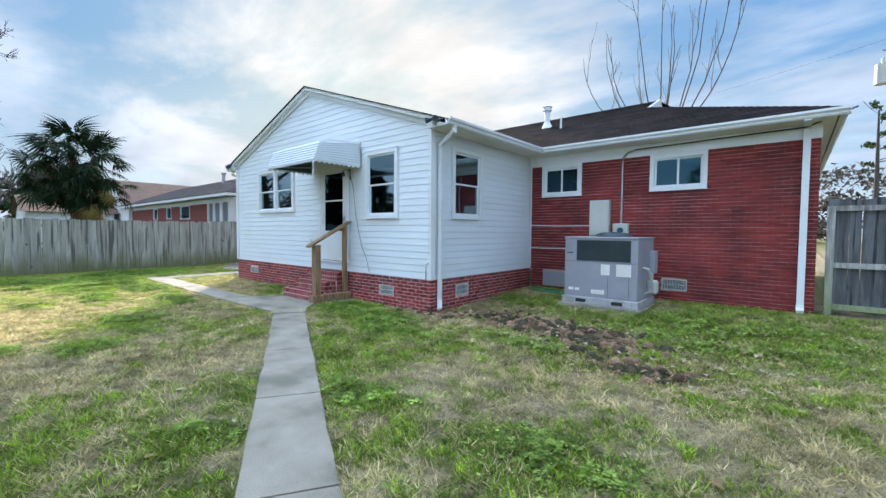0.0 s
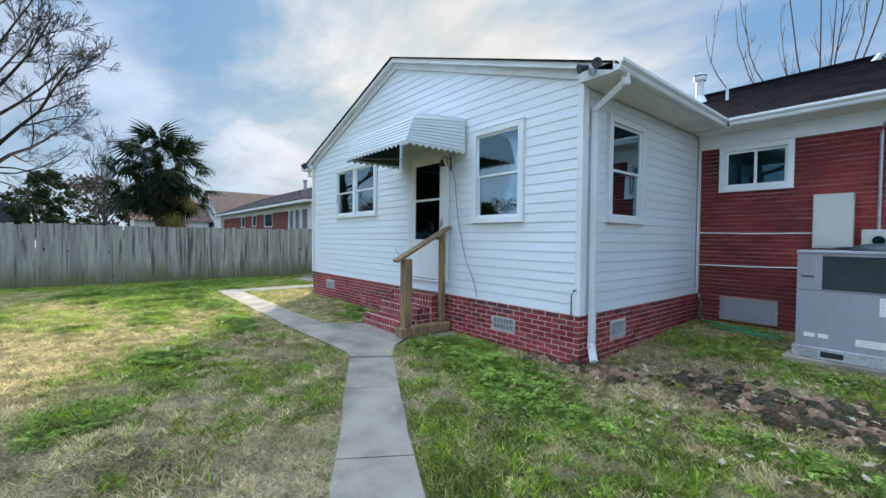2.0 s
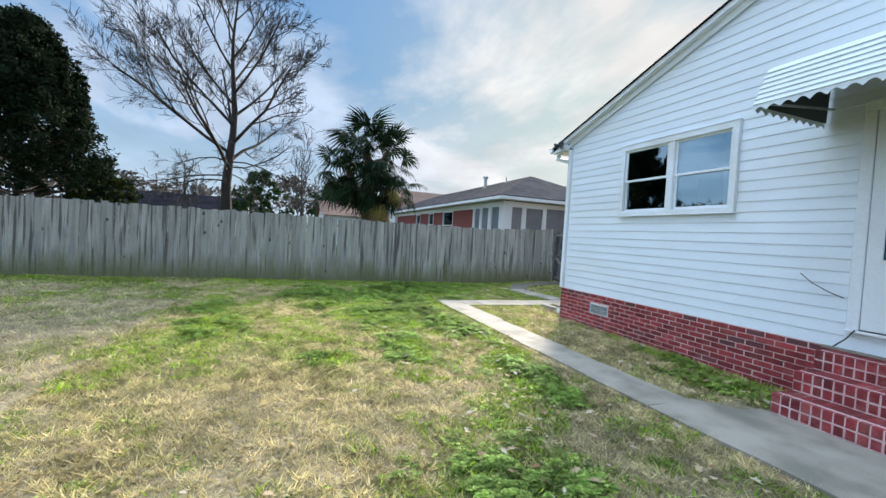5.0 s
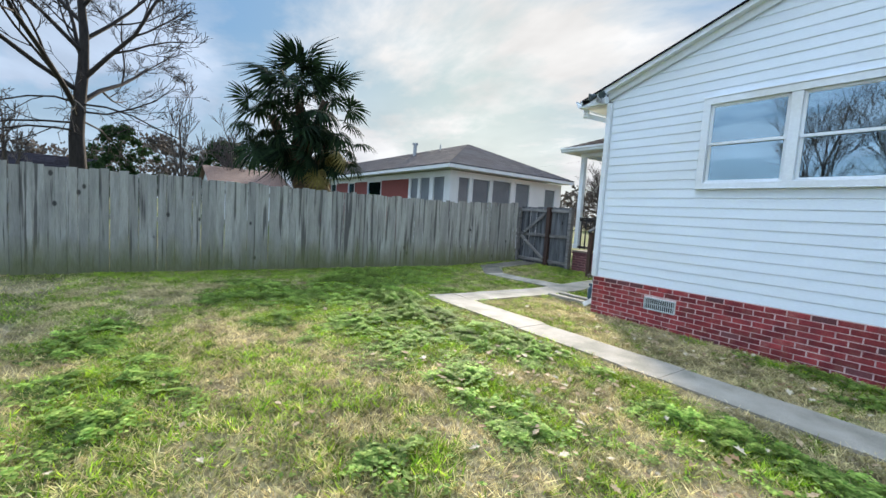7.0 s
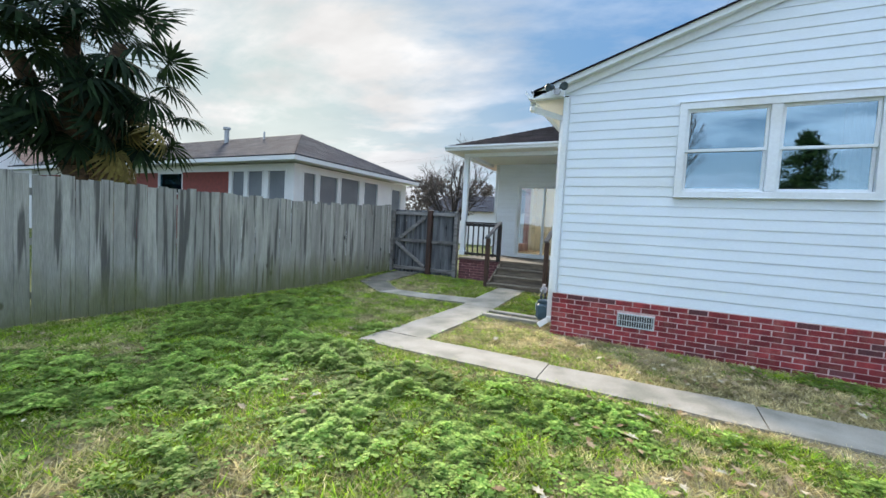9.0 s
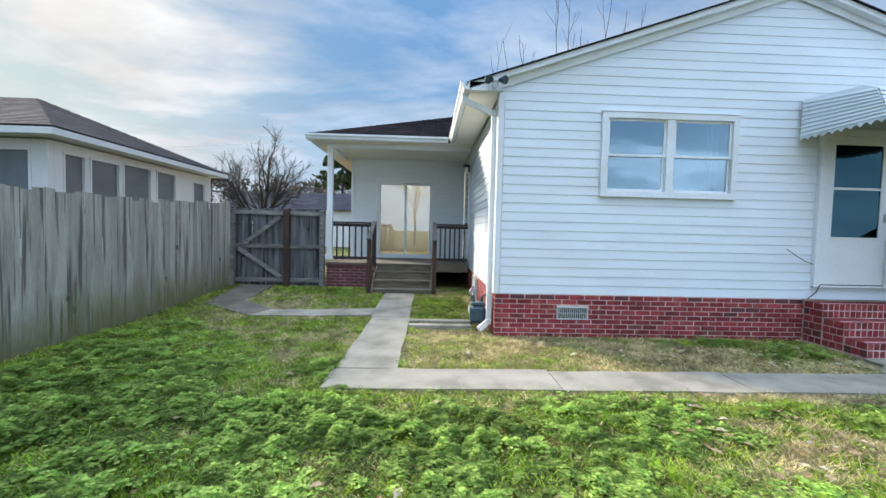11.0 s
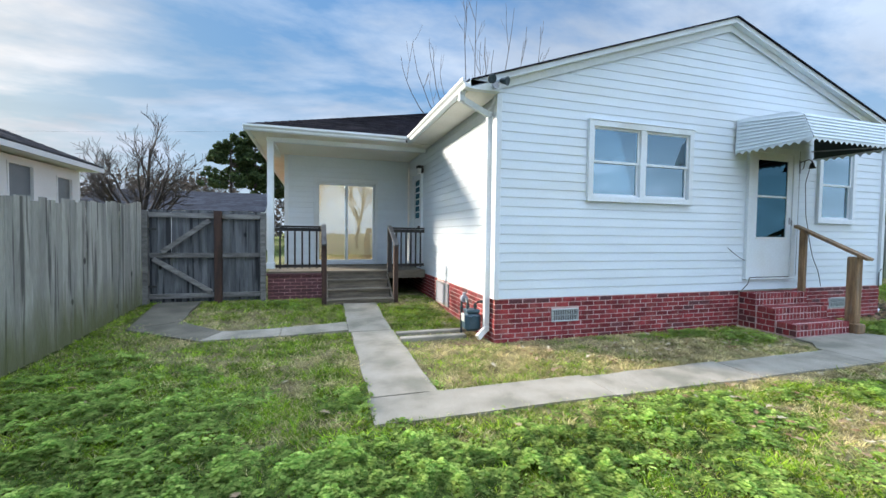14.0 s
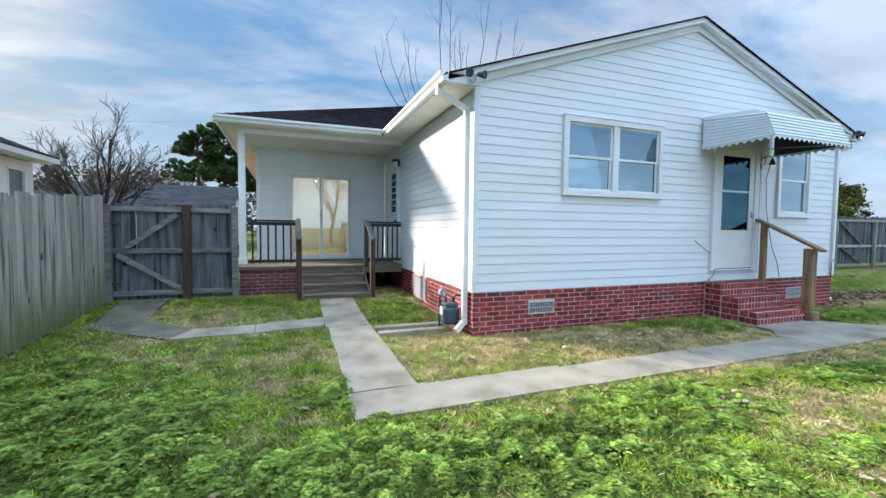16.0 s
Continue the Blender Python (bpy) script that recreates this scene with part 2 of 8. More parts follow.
def glass_mat(name, tint=(0.9, 0.95, 0.95), clear=0.5, least=0.07, sheen=(0.50, 0.80, 0.96)):
    """Window glass: a mirror by its gloss over a clear pane."""
    m, nt, p = nodes(name)
    N, L = nt.nodes.new, nt.links.new
    tr, gl, ms, fr = N("ShaderNodeBsdfTransparent"), N("ShaderNodeBsdfGlossy"), N("ShaderNodeMixShader"), N("ShaderNodeFresnel")
    tr.inputs[0].default_value = (*[c * clear for c in tint], 1)
    gl.inputs["Roughness"].default_value = 0.015
    gl.inputs["Color"].default_value = (*sheen, 1)
    fr.inputs[0].default_value = 1.5
    ad = N("ShaderNodeMapRange"); ad.inputs["To Min"].default_value, ad.inputs["To Max"].default_value = least, 1.0
    g = N("ShaderNodeNewGeometry")
    nz = N("ShaderNodeTexNoise"); nz.inputs["Scale"].default_value = 1.5
    L(g.outputs["Position"], nz.inputs["Vector"])
    bp = N("ShaderNodeBump"); bp.inputs["Strength"].default_value, bp.inputs["Distance"].default_value = 0.08, 0.02
    L(nz.outputs["Fac"], bp.inputs["Height"]); L(bp.outputs[0], gl.inputs["Normal"])
    L(fr.outputs[0], ad.inputs["Value"]); L(ad.outputs[0], ms.inputs[0])
    L(tr.outputs[0], ms.inputs[1]); L(gl.outputs[0], ms.inputs[2])
    L(ms.outputs[0], nt.nodes["Material Output"].inputs[0])
    return m


M = {}
M["siding"] = surface("white_siding", (0.69, 0.76, 0.82), (0.66, 0.73, 0.785), 1.2, 0.42, 0.05, 25, stretch=(1, 1, 3), dirt=(0.62, 0.62, 0.57), dirt_scale=0.5, dirt_amount=0.35, vary=0.02, fine_amount=0.03)
M["trim"] = surface("white_paint", (0.72, 0.77, 0.81), (0.68, 0.73, 0.76), 2.0, 0.45, 0.08, 30, dirt=(0.55, 0.53, 0.46), dirt_scale=1.3, dirt_amount=0.4, fine_amount=0.04)
M["soffit"] = surface("cream_soffit", (0.80, 0.78, 0.73), (0.75, 0.73, 0.66), 1.2, 0.6, 0.05, 25, dirt=(0.5, 0.46, 0.36), dirt_amount=0.4, fine_amount=0.04)
M["brick"] = surface("red_brick", (0.28, 0.040, 0.043), (0.165, 0.027, 0.032), 5.0, 0.8, 0.6, 90, vary=0.35, dirt=(0.34, 0.15, 0.12), dirt_scale=9, dirt_amount=0.4, spec=0.3)
M["brick_dark"] = surface("dark_brick", (0.10, 0.04, 0.045), (0.15, 0.045, 0.048), 5.0, 0.7, 0.6, 90, vary=0.3, spec=0.3)
M["brick_main"] = surface("weathered_red_brick", (0.24, 0.034, 0.032), (0.12, 0.020, 0.022), 1.4, 0.8, 0.6, 90, vary=0.22, island=True, dirt=(0.055, 0.018, 0.020), dirt_scale=1.6, dirt_amount=0.6, spec=0.3)
M["mortar"] = surface("pale_mortar", (0.62, 0.45, 0.43), (0.44, 0.28, 0.27), 6, 0.9, 0.5, 90)
M["mortar_main"] = surface("stained_mortar", (0.46, 0.25, 0.24), (0.16, 0.05, 0.05), 3, 0.9, 0.5, 90, stretch=(1, 1, 5), dirt=(0.50, 0.34, 0.32), dirt_scale=2.5, dirt_amount=0.8)
M["concrete"] = surface("worn_concrete", (0.315, 0.285, 0.235), (0.205, 0.185, 0.148), 2.2, 0.85, 0.5, 120, dirt=(0.125, 0.13, 0.095), dirt_scale=2.2, dirt_amount=0.6, fine_amount=0.16)
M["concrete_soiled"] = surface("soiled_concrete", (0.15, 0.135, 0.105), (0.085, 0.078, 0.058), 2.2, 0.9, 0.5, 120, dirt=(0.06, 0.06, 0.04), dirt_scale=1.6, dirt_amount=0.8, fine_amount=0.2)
M["shingle"] = surface("dark_shingles", (0.019, 0.0185, 0.026), (0.010, 0.0095, 0.014), 3, 0.95, 0.7, 150, vary=0.35, island=True, dirt=(0.036, 0.032, 0.036), dirt_scale=2, dirt_amount=0.4, spec=0.05)
M["shingle_grey"] = surface("grey_shingles", (0.056, 0.062, 0.078), (0.040, 0.045, 0.058), 2, 0.95, 0.5, 60, vary=0.15, island=True, spec=0.05)
M["fence_rail"] = surface("weathered_fence_wood", (0.47, 0.47, 0.455), (0.24, 0.24, 0.235), 3.0, 0.9, 0.6, 26, stretch=(6, 6, 0.7), vary=0.30, dirt=(0.09, 0.085, 0.078), dirt_scale=1.7, dirt_amount=0.6, low=((0.17, 0.22, 0.07), 0.10, 1.15, 0.85))
M["fence"] = board_wood("weathered_fence_boards", (0.44, 0.435, 0.395), (0.23, 0.228, 0.21), (0.085, 0.082, 0.078), (0.14, 0.15, 0.06))
M["gate_wood"] = board_wood("dark_weathered_boards", (0.175, 0.185, 0.195), (0.048, 0.052, 0.058), (0.025, 0.025, 0.028))
M["gate_rail"] = surface("weathered_rail_wood", (0.21, 0.205, 0.195), (0.11, 0.105, 0.10), 3.0, 0.85, 0.5, 30, stretch=(1, 6, 6), vary=0.2)
M["brown_wood"] = surface("brown_stained_post", (0.06, 0.03, 0.02), (0.03, 0.017, 0.012), 3, 0.8, 0.4, 30, stretch=(6, 6, 0.7))
M["rail_wood"] = surface("tan_treated_wood", (0.34, 0.215, 0.11), (0.17, 0.10, 0.05), 3.0, 0.75, 0.5, 24, stretch=(7, 7, 0.8), dirt=(0.2, 0.17, 0.13), dirt_scale=2.5, dirt_amount=0.7)
M["deck_wood"] = surface("grey_deck_wood", (0.17, 0.145, 0.11), (0.085, 0.072, 0.055), 3.0, 0.85, 0.5, 24, stretch=(0.8, 7, 7), vary=0.2)
M["black_rail"] = surface("black_painted_wood", (0.010, 0.009, 0.010), (0.018, 0.014, 0.014), 6.0, 0.6, 0.3, 40)
M["maroon"] = surface("maroon_painted_ledge", (0.12, 0.04, 0.045), (0.085, 0.03, 0.035), 6.0, 0.6, 0.3, 60, vary=0.15)
M["metal_grey"] = surface("grey_enamel", (0.30, 0.31, 0.36), (0.27, 0.28, 0.325), 1.5, 0.5, 0.05, 30, dirt=(0.2, 0.19, 0.19), dirt_scale=2, dirt_amount=0.4, fine_amount=0.04)
M["galv_paint"] = surface("light_grey_base_metal", (0.42, 0.43, 0.45), (0.34, 0.35, 0.37), 3, 0.5, 0.1, 40, dirt=(0.2, 0.19, 0.17), dirt_scale=4, dirt_amount=0.5)
M["metal_light"] = surface("pale_grey_enamel", (0.50, 0.52, 0.48), (0.45, 0.47, 0.44), 1.5, 0.5, 0.05, 30, dirt=(0.35, 0.36, 0.33), dirt_amount=0.5, fine_amount=0.04)
M["metal_dark"] = surface("dark_grille", (0.022, 0.042, 0.05), (0.035, 0.055, 0.065), 3, 0.5, 0.1, 60)
M["galv"] = surface("galvanised_metal", (0.42, 0.43, 0.44), (0.34, 0.35, 0.36), 6, 0.4, 0.1, 60, metal=0.7)
M["awning"] = surface("white_aluminium", (0.66, 0.73, 0.77), (0.60, 0.67, 0.71), 1.5, 0.4, 0.05, 30, dirt=(0.5, 0.52, 0.5), dirt_amount=0.4, fine_amount=0.03)
M["awning_shade"] = surface("shaded_awning_underside", (0.045, 0.062, 0.06), (0.03, 0.042, 0.042), 2, 0.6, 0.1, 30)
M["black"] = surface("black_iron", (0.02, 0.02, 0.02), (0.035, 0.033, 0.03), 6, 0.5, 0.2, 60)
M["cable"] = surface("grey_cable", (0.10, 0.10, 0.10), (0.06, 0.06, 0.06), 6, 0.6, 0.1, 60)
M["hose"] = surface("green_hose", (0.03, 0.22, 0.10), (0.02, 0.16, 0.07), 6, 0.4, 0.1, 60)
M["white_plastic"] = surface("white_plastic", (0.75, 0.75, 0.74), (0.7, 0.7, 0.68), 4, 0.4, 0.05, 40, fine_amount=0.03)
M["blue_grey"] = surface("blue_grey_meter", (0.018, 0.055, 0.085), (0.03, 0.07, 0.10), 6, 0.45, 0.1, 60)
M["vent"] = surface("aluminium_vent", (0.50, 0.53, 0.53), (0.38, 0.42, 0.42), 8, 0.45, 0.1, 60)
M["void"] = surface("unlit_gap_black", (0.02, 0.02, 0.02), (0.03, 0.028, 0.025), 4, 0.95, 0.1, 40)
M["inside"] = surface("beige_room_paint", (0.68, 0.63, 0.52), (0.62, 0.57, 0.46), 1, 0.8, 0.05, 30, fine_amount=0.03)
# dark teal puts the rooms' dimness into the wall colour, so panes look dark
M["dim_room"] = surface("dim_room_colour", (0.05, 0.12, 0.16), (0.04, 0.10, 0.13), 1, 0.8, 0.05, 30)
M["room_floor"] = surface("oak_floor", (0.42, 0.30, 0.17), (0.33, 0.23, 0.13), 2, 0.45, 0.1, 20, stretch=(1, 8, 1))
M["curtain"] = surface("pale_curtain", (0.66, 0.66, 0.62), (0.58, 0.58, 0.54), 4, 0.8, 0.2, 30)
M["bark"] = surface("grey_bark", (0.085, 0.07, 0.062), (0.05, 0.042, 0.038), 8, 0.95, 0.8, 30, stretch=(2, 2, 0.5))
M["bark_dark"] = surface("dark_bark", (0.036, 0.029, 0.026), (0.02, 0.017, 0.015), 8, 0.95, 0.8, 30, stretch=(2, 2, 0.5))
M["bark_pale"] = surface("pale_bark", (0.20, 0.17, 0.15), (0.12, 0.10, 0.09), 8, 0.95, 0.6, 30, stretch=(2, 2, 0.5))
M["palm_trunk"] = surface("fibrous_palm_trunk", (0.09, 0.06, 0.035), (0.04, 0.027, 0.018), 12, 0.95, 1.0, 60, stretch=(1, 1, 3))
M["grass"] = attribute_mat("grass_blades", 0.7, 40, 0.0, 0.2, 0.42)
M["ground"] = attribute_mat("lawn_soil", 0.95, 35, 1.0, 0.45)
M["leaf"] = attribute_mat("foliage", 0.8, 12, 0.0, 0.35, 0.2)
M["deadleaf"] = attribute_mat("fallen_leaf", 0.7, 40, 0.0, 0.25, 0.15)
M["glass"] = glass_mat("window_glass", clear=0.7, least=0.27, sheen=(0.66, 0.88, 1.0))
M["door_glass"] = glass_mat("patio_door_glass", clear=0.85, least=0.13, sheen=(0.80, 0.88, 0.92))
M["glass_dark"] = glass_mat("screened_glass", (0.45, 0.75, 0.8), 0.35, 0.05, (0.28, 0.62, 0.78))
M["nb_white"] = surface("neighbour_white_siding", (0.70, 0.72, 0.73), (0.66, 0.68, 0.69), 1.5, 0.5, 0.05, 20, fine_amount=0.03)
M["nb_brick"] = surface("neighbour_brick", (0.22, 0.05, 0.04), (0.15, 0.04, 0.035), 8, 0.8, 0.4, 60)
M["nb_roof_tan"] = surface("tan_roof", (0.16, 0.095, 0.07), (0.12, 0.072, 0.055), 3, 0.85, 0.4, 30)
M["screen"] = surface("grey_insect_screen", (0.16, 0.18, 0.20), (0.12, 0.14, 0.16), 1.5, 0.35, 0.1, 60)

# mesh helpers
ORG = {}


def thing(name, at=(0, 0, 0), label="", category="", group="", kind=""):
    ob = new(name)
    ob.location, ob.empty_display_size = at, 0.2
    ORG[ob.name] = Vector(at)
    return tagged(ob, label, category, group, kind)


def link_mesh(name, me, material, parent=None, label="", category="", kind="", at=None):
    ob = new(name, me)
    if material:
        me.materials.append(material)
    org = ORG[parent.name] if parent else Vector(at or (0, 0, 0))
    if parent:
        ob.parent = parent
    else:
        ob.location = org
    me.transform(Matrix.Translation(-org))
    ORG[ob.name] = org
    return tagged(ob, label, category, "", kind)


def part(name, bm, material, parent=None, label="", category="", kind="", at=None, smooth=False):
    me = bpy.data.meshes.new(name)
    bm.to_mesh(me)
    bm.free()
    if smooth:
        me.shade_smooth()
    return link_mesh(name, me, material, parent, label, category, kind, at)


def piece(name, me, parent, at, rz=0.0, rx=0.0, ry=0.0, s=None):
    """A repeated piece that shares its mesh; at is in world metres."""
    ob = new(name, me)
    ob.parent = parent
    ob.location = Vector(at) - ORG[parent.name]
    ob.rotation_euler = (rx, ry, rz)
    if s:
        ob.scale = s
    return ob


def box(bm, x0, x1, y0, y1, z0, z1, m=None):
    vs = [bm.verts.new((x, y, z)) for x in (x0, x1) for y in (y0, y1) for z in (z0, z1)]
    for q in ((0, 1, 3, 2), (4, 6, 7, 5), (0, 4, 5, 1), (2, 3, 7, 6), (0, 2, 6, 4), (1, 5, 7, 3)):
        bm.faces.new([vs[i] for i in q])
    if m:
        bmesh.ops.transform(bm, matrix=m, verts=vs)
    return vs


def soft_box(bm, x0, x1, y0, y1, z0, z1, c=0.004, m=None):
    """A box with all its edges cut off."""
    vs = []
    cx, cy, cz = (x0 + x1) / 2, (y0 + y1) / 2, (z0 + z1) / 2
    hx, hy, hz = (x1 - x0) / 2, (y1 - y0) / 2, (z1 - z0) / 2
    c = min(c, hx * 0.4, hy * 0.4, hz * 0.4)
    P = {}
    for sx in (-1, 1):
        for sy in (-1, 1):
            for sz in (-1, 1):
                P[sx, sy, sz, 0] = bm.verts.new((cx + sx * hx, cy + sy * (hy - c), cz + sz * (hz - c)))
                P[sx, sy, sz, 1] = bm.verts.new((cx + sx * (hx - c), cy + sy * hy, cz + sz * (hz - c)))
                P[sx, sy, sz, 2] = bm.verts.new((cx + sx * (hx - c), cy + sy * (hy - c), cz + sz * hz))
                bm.faces.new([P[sx, sy, sz, k] for k in range(3)])
    o = ((-1, -1), (1, -1), (1, 1), (-1, 1))
    for s in (-1, 1):
        bm.faces.new([P[s, a, b, 0] for a, b in o])
        bm.faces.new([P[a, s, b, 1] for a, b in o])
        bm.faces.new([P[a, b, s, 2] for a, b in o])
    for a in (-1, 1):
        for b in (-1, 1):
            bm.faces.new([P[-1, a, b, 1], P[1, a, b, 1], P[1, a, b, 2], P[-1, a, b, 2]])
            bm.faces.new([P[a, -1, b, 0], P[a, 1, b, 0], P[a, 1, b, 2], P[a, -1, b, 2]])
            bm.faces.new([P[a, b, -1, 0], P[a, b, 1, 0], P[a, b, 1, 1], P[a, b, -1, 1]])
    vs = list(P.values())
    bmesh.ops.recalc_face_normals(bm, faces=list({f for v in vs for f in v.link_faces}))
    if m:
        bmesh.ops.transform(bm, matrix=m, verts=vs)
    return vs


def prism(bm, poly, z0, z1):
    """A flat polygon of (x, y) from height z0 to z1; heights may be functions of x, y."""
    f0 = z0 if callable(z0) else (lambda x, y: z0)
    f1 = z1 if callable(z1) else (lambda x, y: z1)
    lo = [bm.verts.new((x, y, f0(x, y))) for x, y in poly]
    hi = [bm.verts.new((x, y, f1(x, y))) for x, y in poly]
    bm.faces.new(hi), bm.faces.new(lo[::-1])
    for i in range(len(poly)):
        j = (i + 1) % len(poly)
        bm.faces.new((lo[i], lo[j], hi[j], hi[i]))


def tube(bm, pts, r, sides=8, r2=None, cap=True):
    """A round bar along points."""
    pts = [Vector(p) for p in pts]
    rings = []
    n = len(pts)
    for i, p in enumerate(pts):
        d = (pts[min(i + 1, n - 1)] - pts[max(i - 1, 0)]).normalized()
        u = d.orthogonal().normalized() if abs(d.z) > 0.9 else d.cross(Vector((0, 0, 1))).normalized()
        w = d.cross(u)
        rr = r if r2 is None else r + (r2 - r) * i / (n - 1)
        rings.append([bm.verts.new(p + (u * math.cos(a) + w * math.sin(a)) * rr) for a in (2 * math.pi * k / sides for k in range(sides))])
    for a, b in zip(rings, rings[1:]):
        for k in range(sides):
            bm.faces.new((a[k], a[(k + 1) % sides], b[(k + 1) % sides], b[k]))
    if cap:
        bm.faces.new(rings[0][::-1]), bm.faces.new(rings[-1])


def ring(bm, W, u0, u1, z0, z1, d0, d1, fl, fr=None, fb=None, ft=None):
    """A one-piece frame round an opening, with its own widths left, right, below and above."""
    fr, fb, ft = fl if fr is None else fr, fl if fb is None else fb, fl if ft is None else ft
    L = []
    for d in (d0, d1):
        L.append([bm.verts.new(wp(W, u, d, z)) for u, z in ((u0, z0), (u1, z0), (u1, z1), (u0, z1))])
        L.append([bm.verts.new(wp(W, u, d, z)) for u, z in ((u0 + fl, z0 + fb), (u1 - fr, z0 + fb), (u1 - fr, z1 - ft), (u0 + fl, z1 - ft))])
    for k in range(4):
        j = (k + 1) % 4
        bm.faces.new((L[0][k], L[0][j], L[1][j], L[1][k]))
        bm.faces.new((L[2][k], L[3][k], L[3][j], L[2][j]))
        bm.faces.new((L[0][k], L[2][k], L[2][j], L[0][j]))
        bm.faces.new((L[1][k], L[1][j], L[3][j], L[3][k]))
    bmesh.ops.recalc_face_normals(bm, faces=bm.faces)
    edges = [e for e in bm.edges if len(e.link_faces) == 2 and e.calc_face_angle() > 1.0]
    bmesh.ops.bevel(bm, geom=edges, offset=0.003, segments=1, affect="EDGES")


def beam(bm, a, b, w, h, up=(0, 0, 1)):
    """A squared bar from a to b."""
    a, b = Vector(a), Vector(b)
    d = (b - a).normalized()
    s = d.cross(Vector(up)).normalized()
    t = s.cross(d)
    vs = []
    for p in (a, b):
        for i, j in ((-1, -1), (1, -1), (1, 1), (-1, 1)):
            vs.append(bm.verts.new(p + s * (w / 2 * i) + t * (h / 2 * j)))
    bm.faces.new(vs[3::-1]), bm.faces.new(vs[4:])
    for i in range(4):
        j = (i + 1) % 4
        bm.faces.new((vs[i], vs[j], vs[4 + j], vs[4 + i]))


# a wall plane is (axis, at, out): it runs along axis, lies at the other coordinate, and faces out
def wp(W, u, d, z):
    return (u, W[1] + W[2] * d, z) if W[0] == "x" else (W[1] + W[2] * d, u, z)


def wbox(bm, W, u0, u1, d0, d1, z0, z1, soft=0.0):
    a, b = wp(W, u0, d0, z0), wp(W, u1, d1, z1)
    args = []
    for i in range(3):
        args += [min(a[i], b[i]), max(a[i], b[i])]
    return soft_box(bm, *args, c=soft) if soft else box(bm, *args)


def wall_cells(bm, W, u0, u1, z0, z1, thick, holes):
    """A wall in one piece with real openings through it."""
    us = sorted({u0, u1, *[v for h in holes for v in h[:2] if u0 < v < u1]})
    zs = sorted({z0, z1, *[v for h in holes for v in h[2:] if z0 < v < z1]})
    solid = {}
    for i in range(len(us) - 1):
        for k in range(len(zs) - 1):
            um, zm = (us[i] + us[i + 1]) / 2, (zs[k] + zs[k + 1]) / 2
            solid[i, k] = not any(h[0] < um < h[1] and h[2] < zm < h[3] for h in holes)
    V = {}

    def v(i, k, d):
        if (i, k, d) not in V:
            V[i, k, d] = bm.verts.new(wp(W, us[i], -thick * d, zs[k]))
        return V[i, k, d]

    for (i, k), s in solid.items():
        if not s:
            continue
        for d in (0, 1):
            bm.faces.new((v(i, k, d), v(i + 1, k, d), v(i + 1, k + 1, d), v(i, k + 1, d)))
        for di, dk, a, b in ((-1, 0, (i, k), (i, k + 1)), (1, 0, (i + 1, k), (i + 1, k + 1)), (0, -1, (i, k), (i + 1, k)), (0, 1, (i, k + 1), (i + 1, k + 1))):
            if not solid.get((i + di, k + dk)):
                bm.faces.new((v(*a, 0), v(*b, 0), v(*b, 1), v(*a, 1)))
    bmesh.ops.recalc_face_normals(bm, faces=bm.faces)


def noise_grid(seed, n=64):
    return np.random.RandomState(seed).rand(n, n)


def vnoise(x, y, seed=0, n=64):
    """Smooth value noise for arrays."""
    g = noise_grid(seed, n)
    xi, yi = np.floor(x).astype(int), np.floor(y).astype(int)
    fx, fy = x - xi, y - yi
    fx, fy = fx * fx * (3 - 2 * fx), fy * fy * (3 - 2 * fy)
    a, b = g[xi % n, yi % n], g[(xi + 1) % n, yi % n]
    c, d = g[xi % n, (yi + 1) % n], g[(xi + 1) % n, (yi + 1) % n]
    return (a * (1 - fx) + b * fx) * (1 - fy) + (c * (1 - fx) + d * fx) * fy


def fbm(x, y, seed=0, octaves=4):
    s, t, k = 0, 0, 1.0
    for o in range(octaves):
        s = s + vnoise(x * 2 ** o + 7.3 * o, y * 2 ** o + 3.1 * o, seed + o) * k
        t += k
        k *= 0.55
    return s / t


def gz(x, y):
    """Height of the ground: a gentle rise towards the north side of the house."""
    s = np.clip((np.asarray(y, float) - 6.0) / 3.4, 0, 1)
    return 0.14 * s * s * (3 - 2 * s)


def gh(x, y):
    return float(gz(x, y))

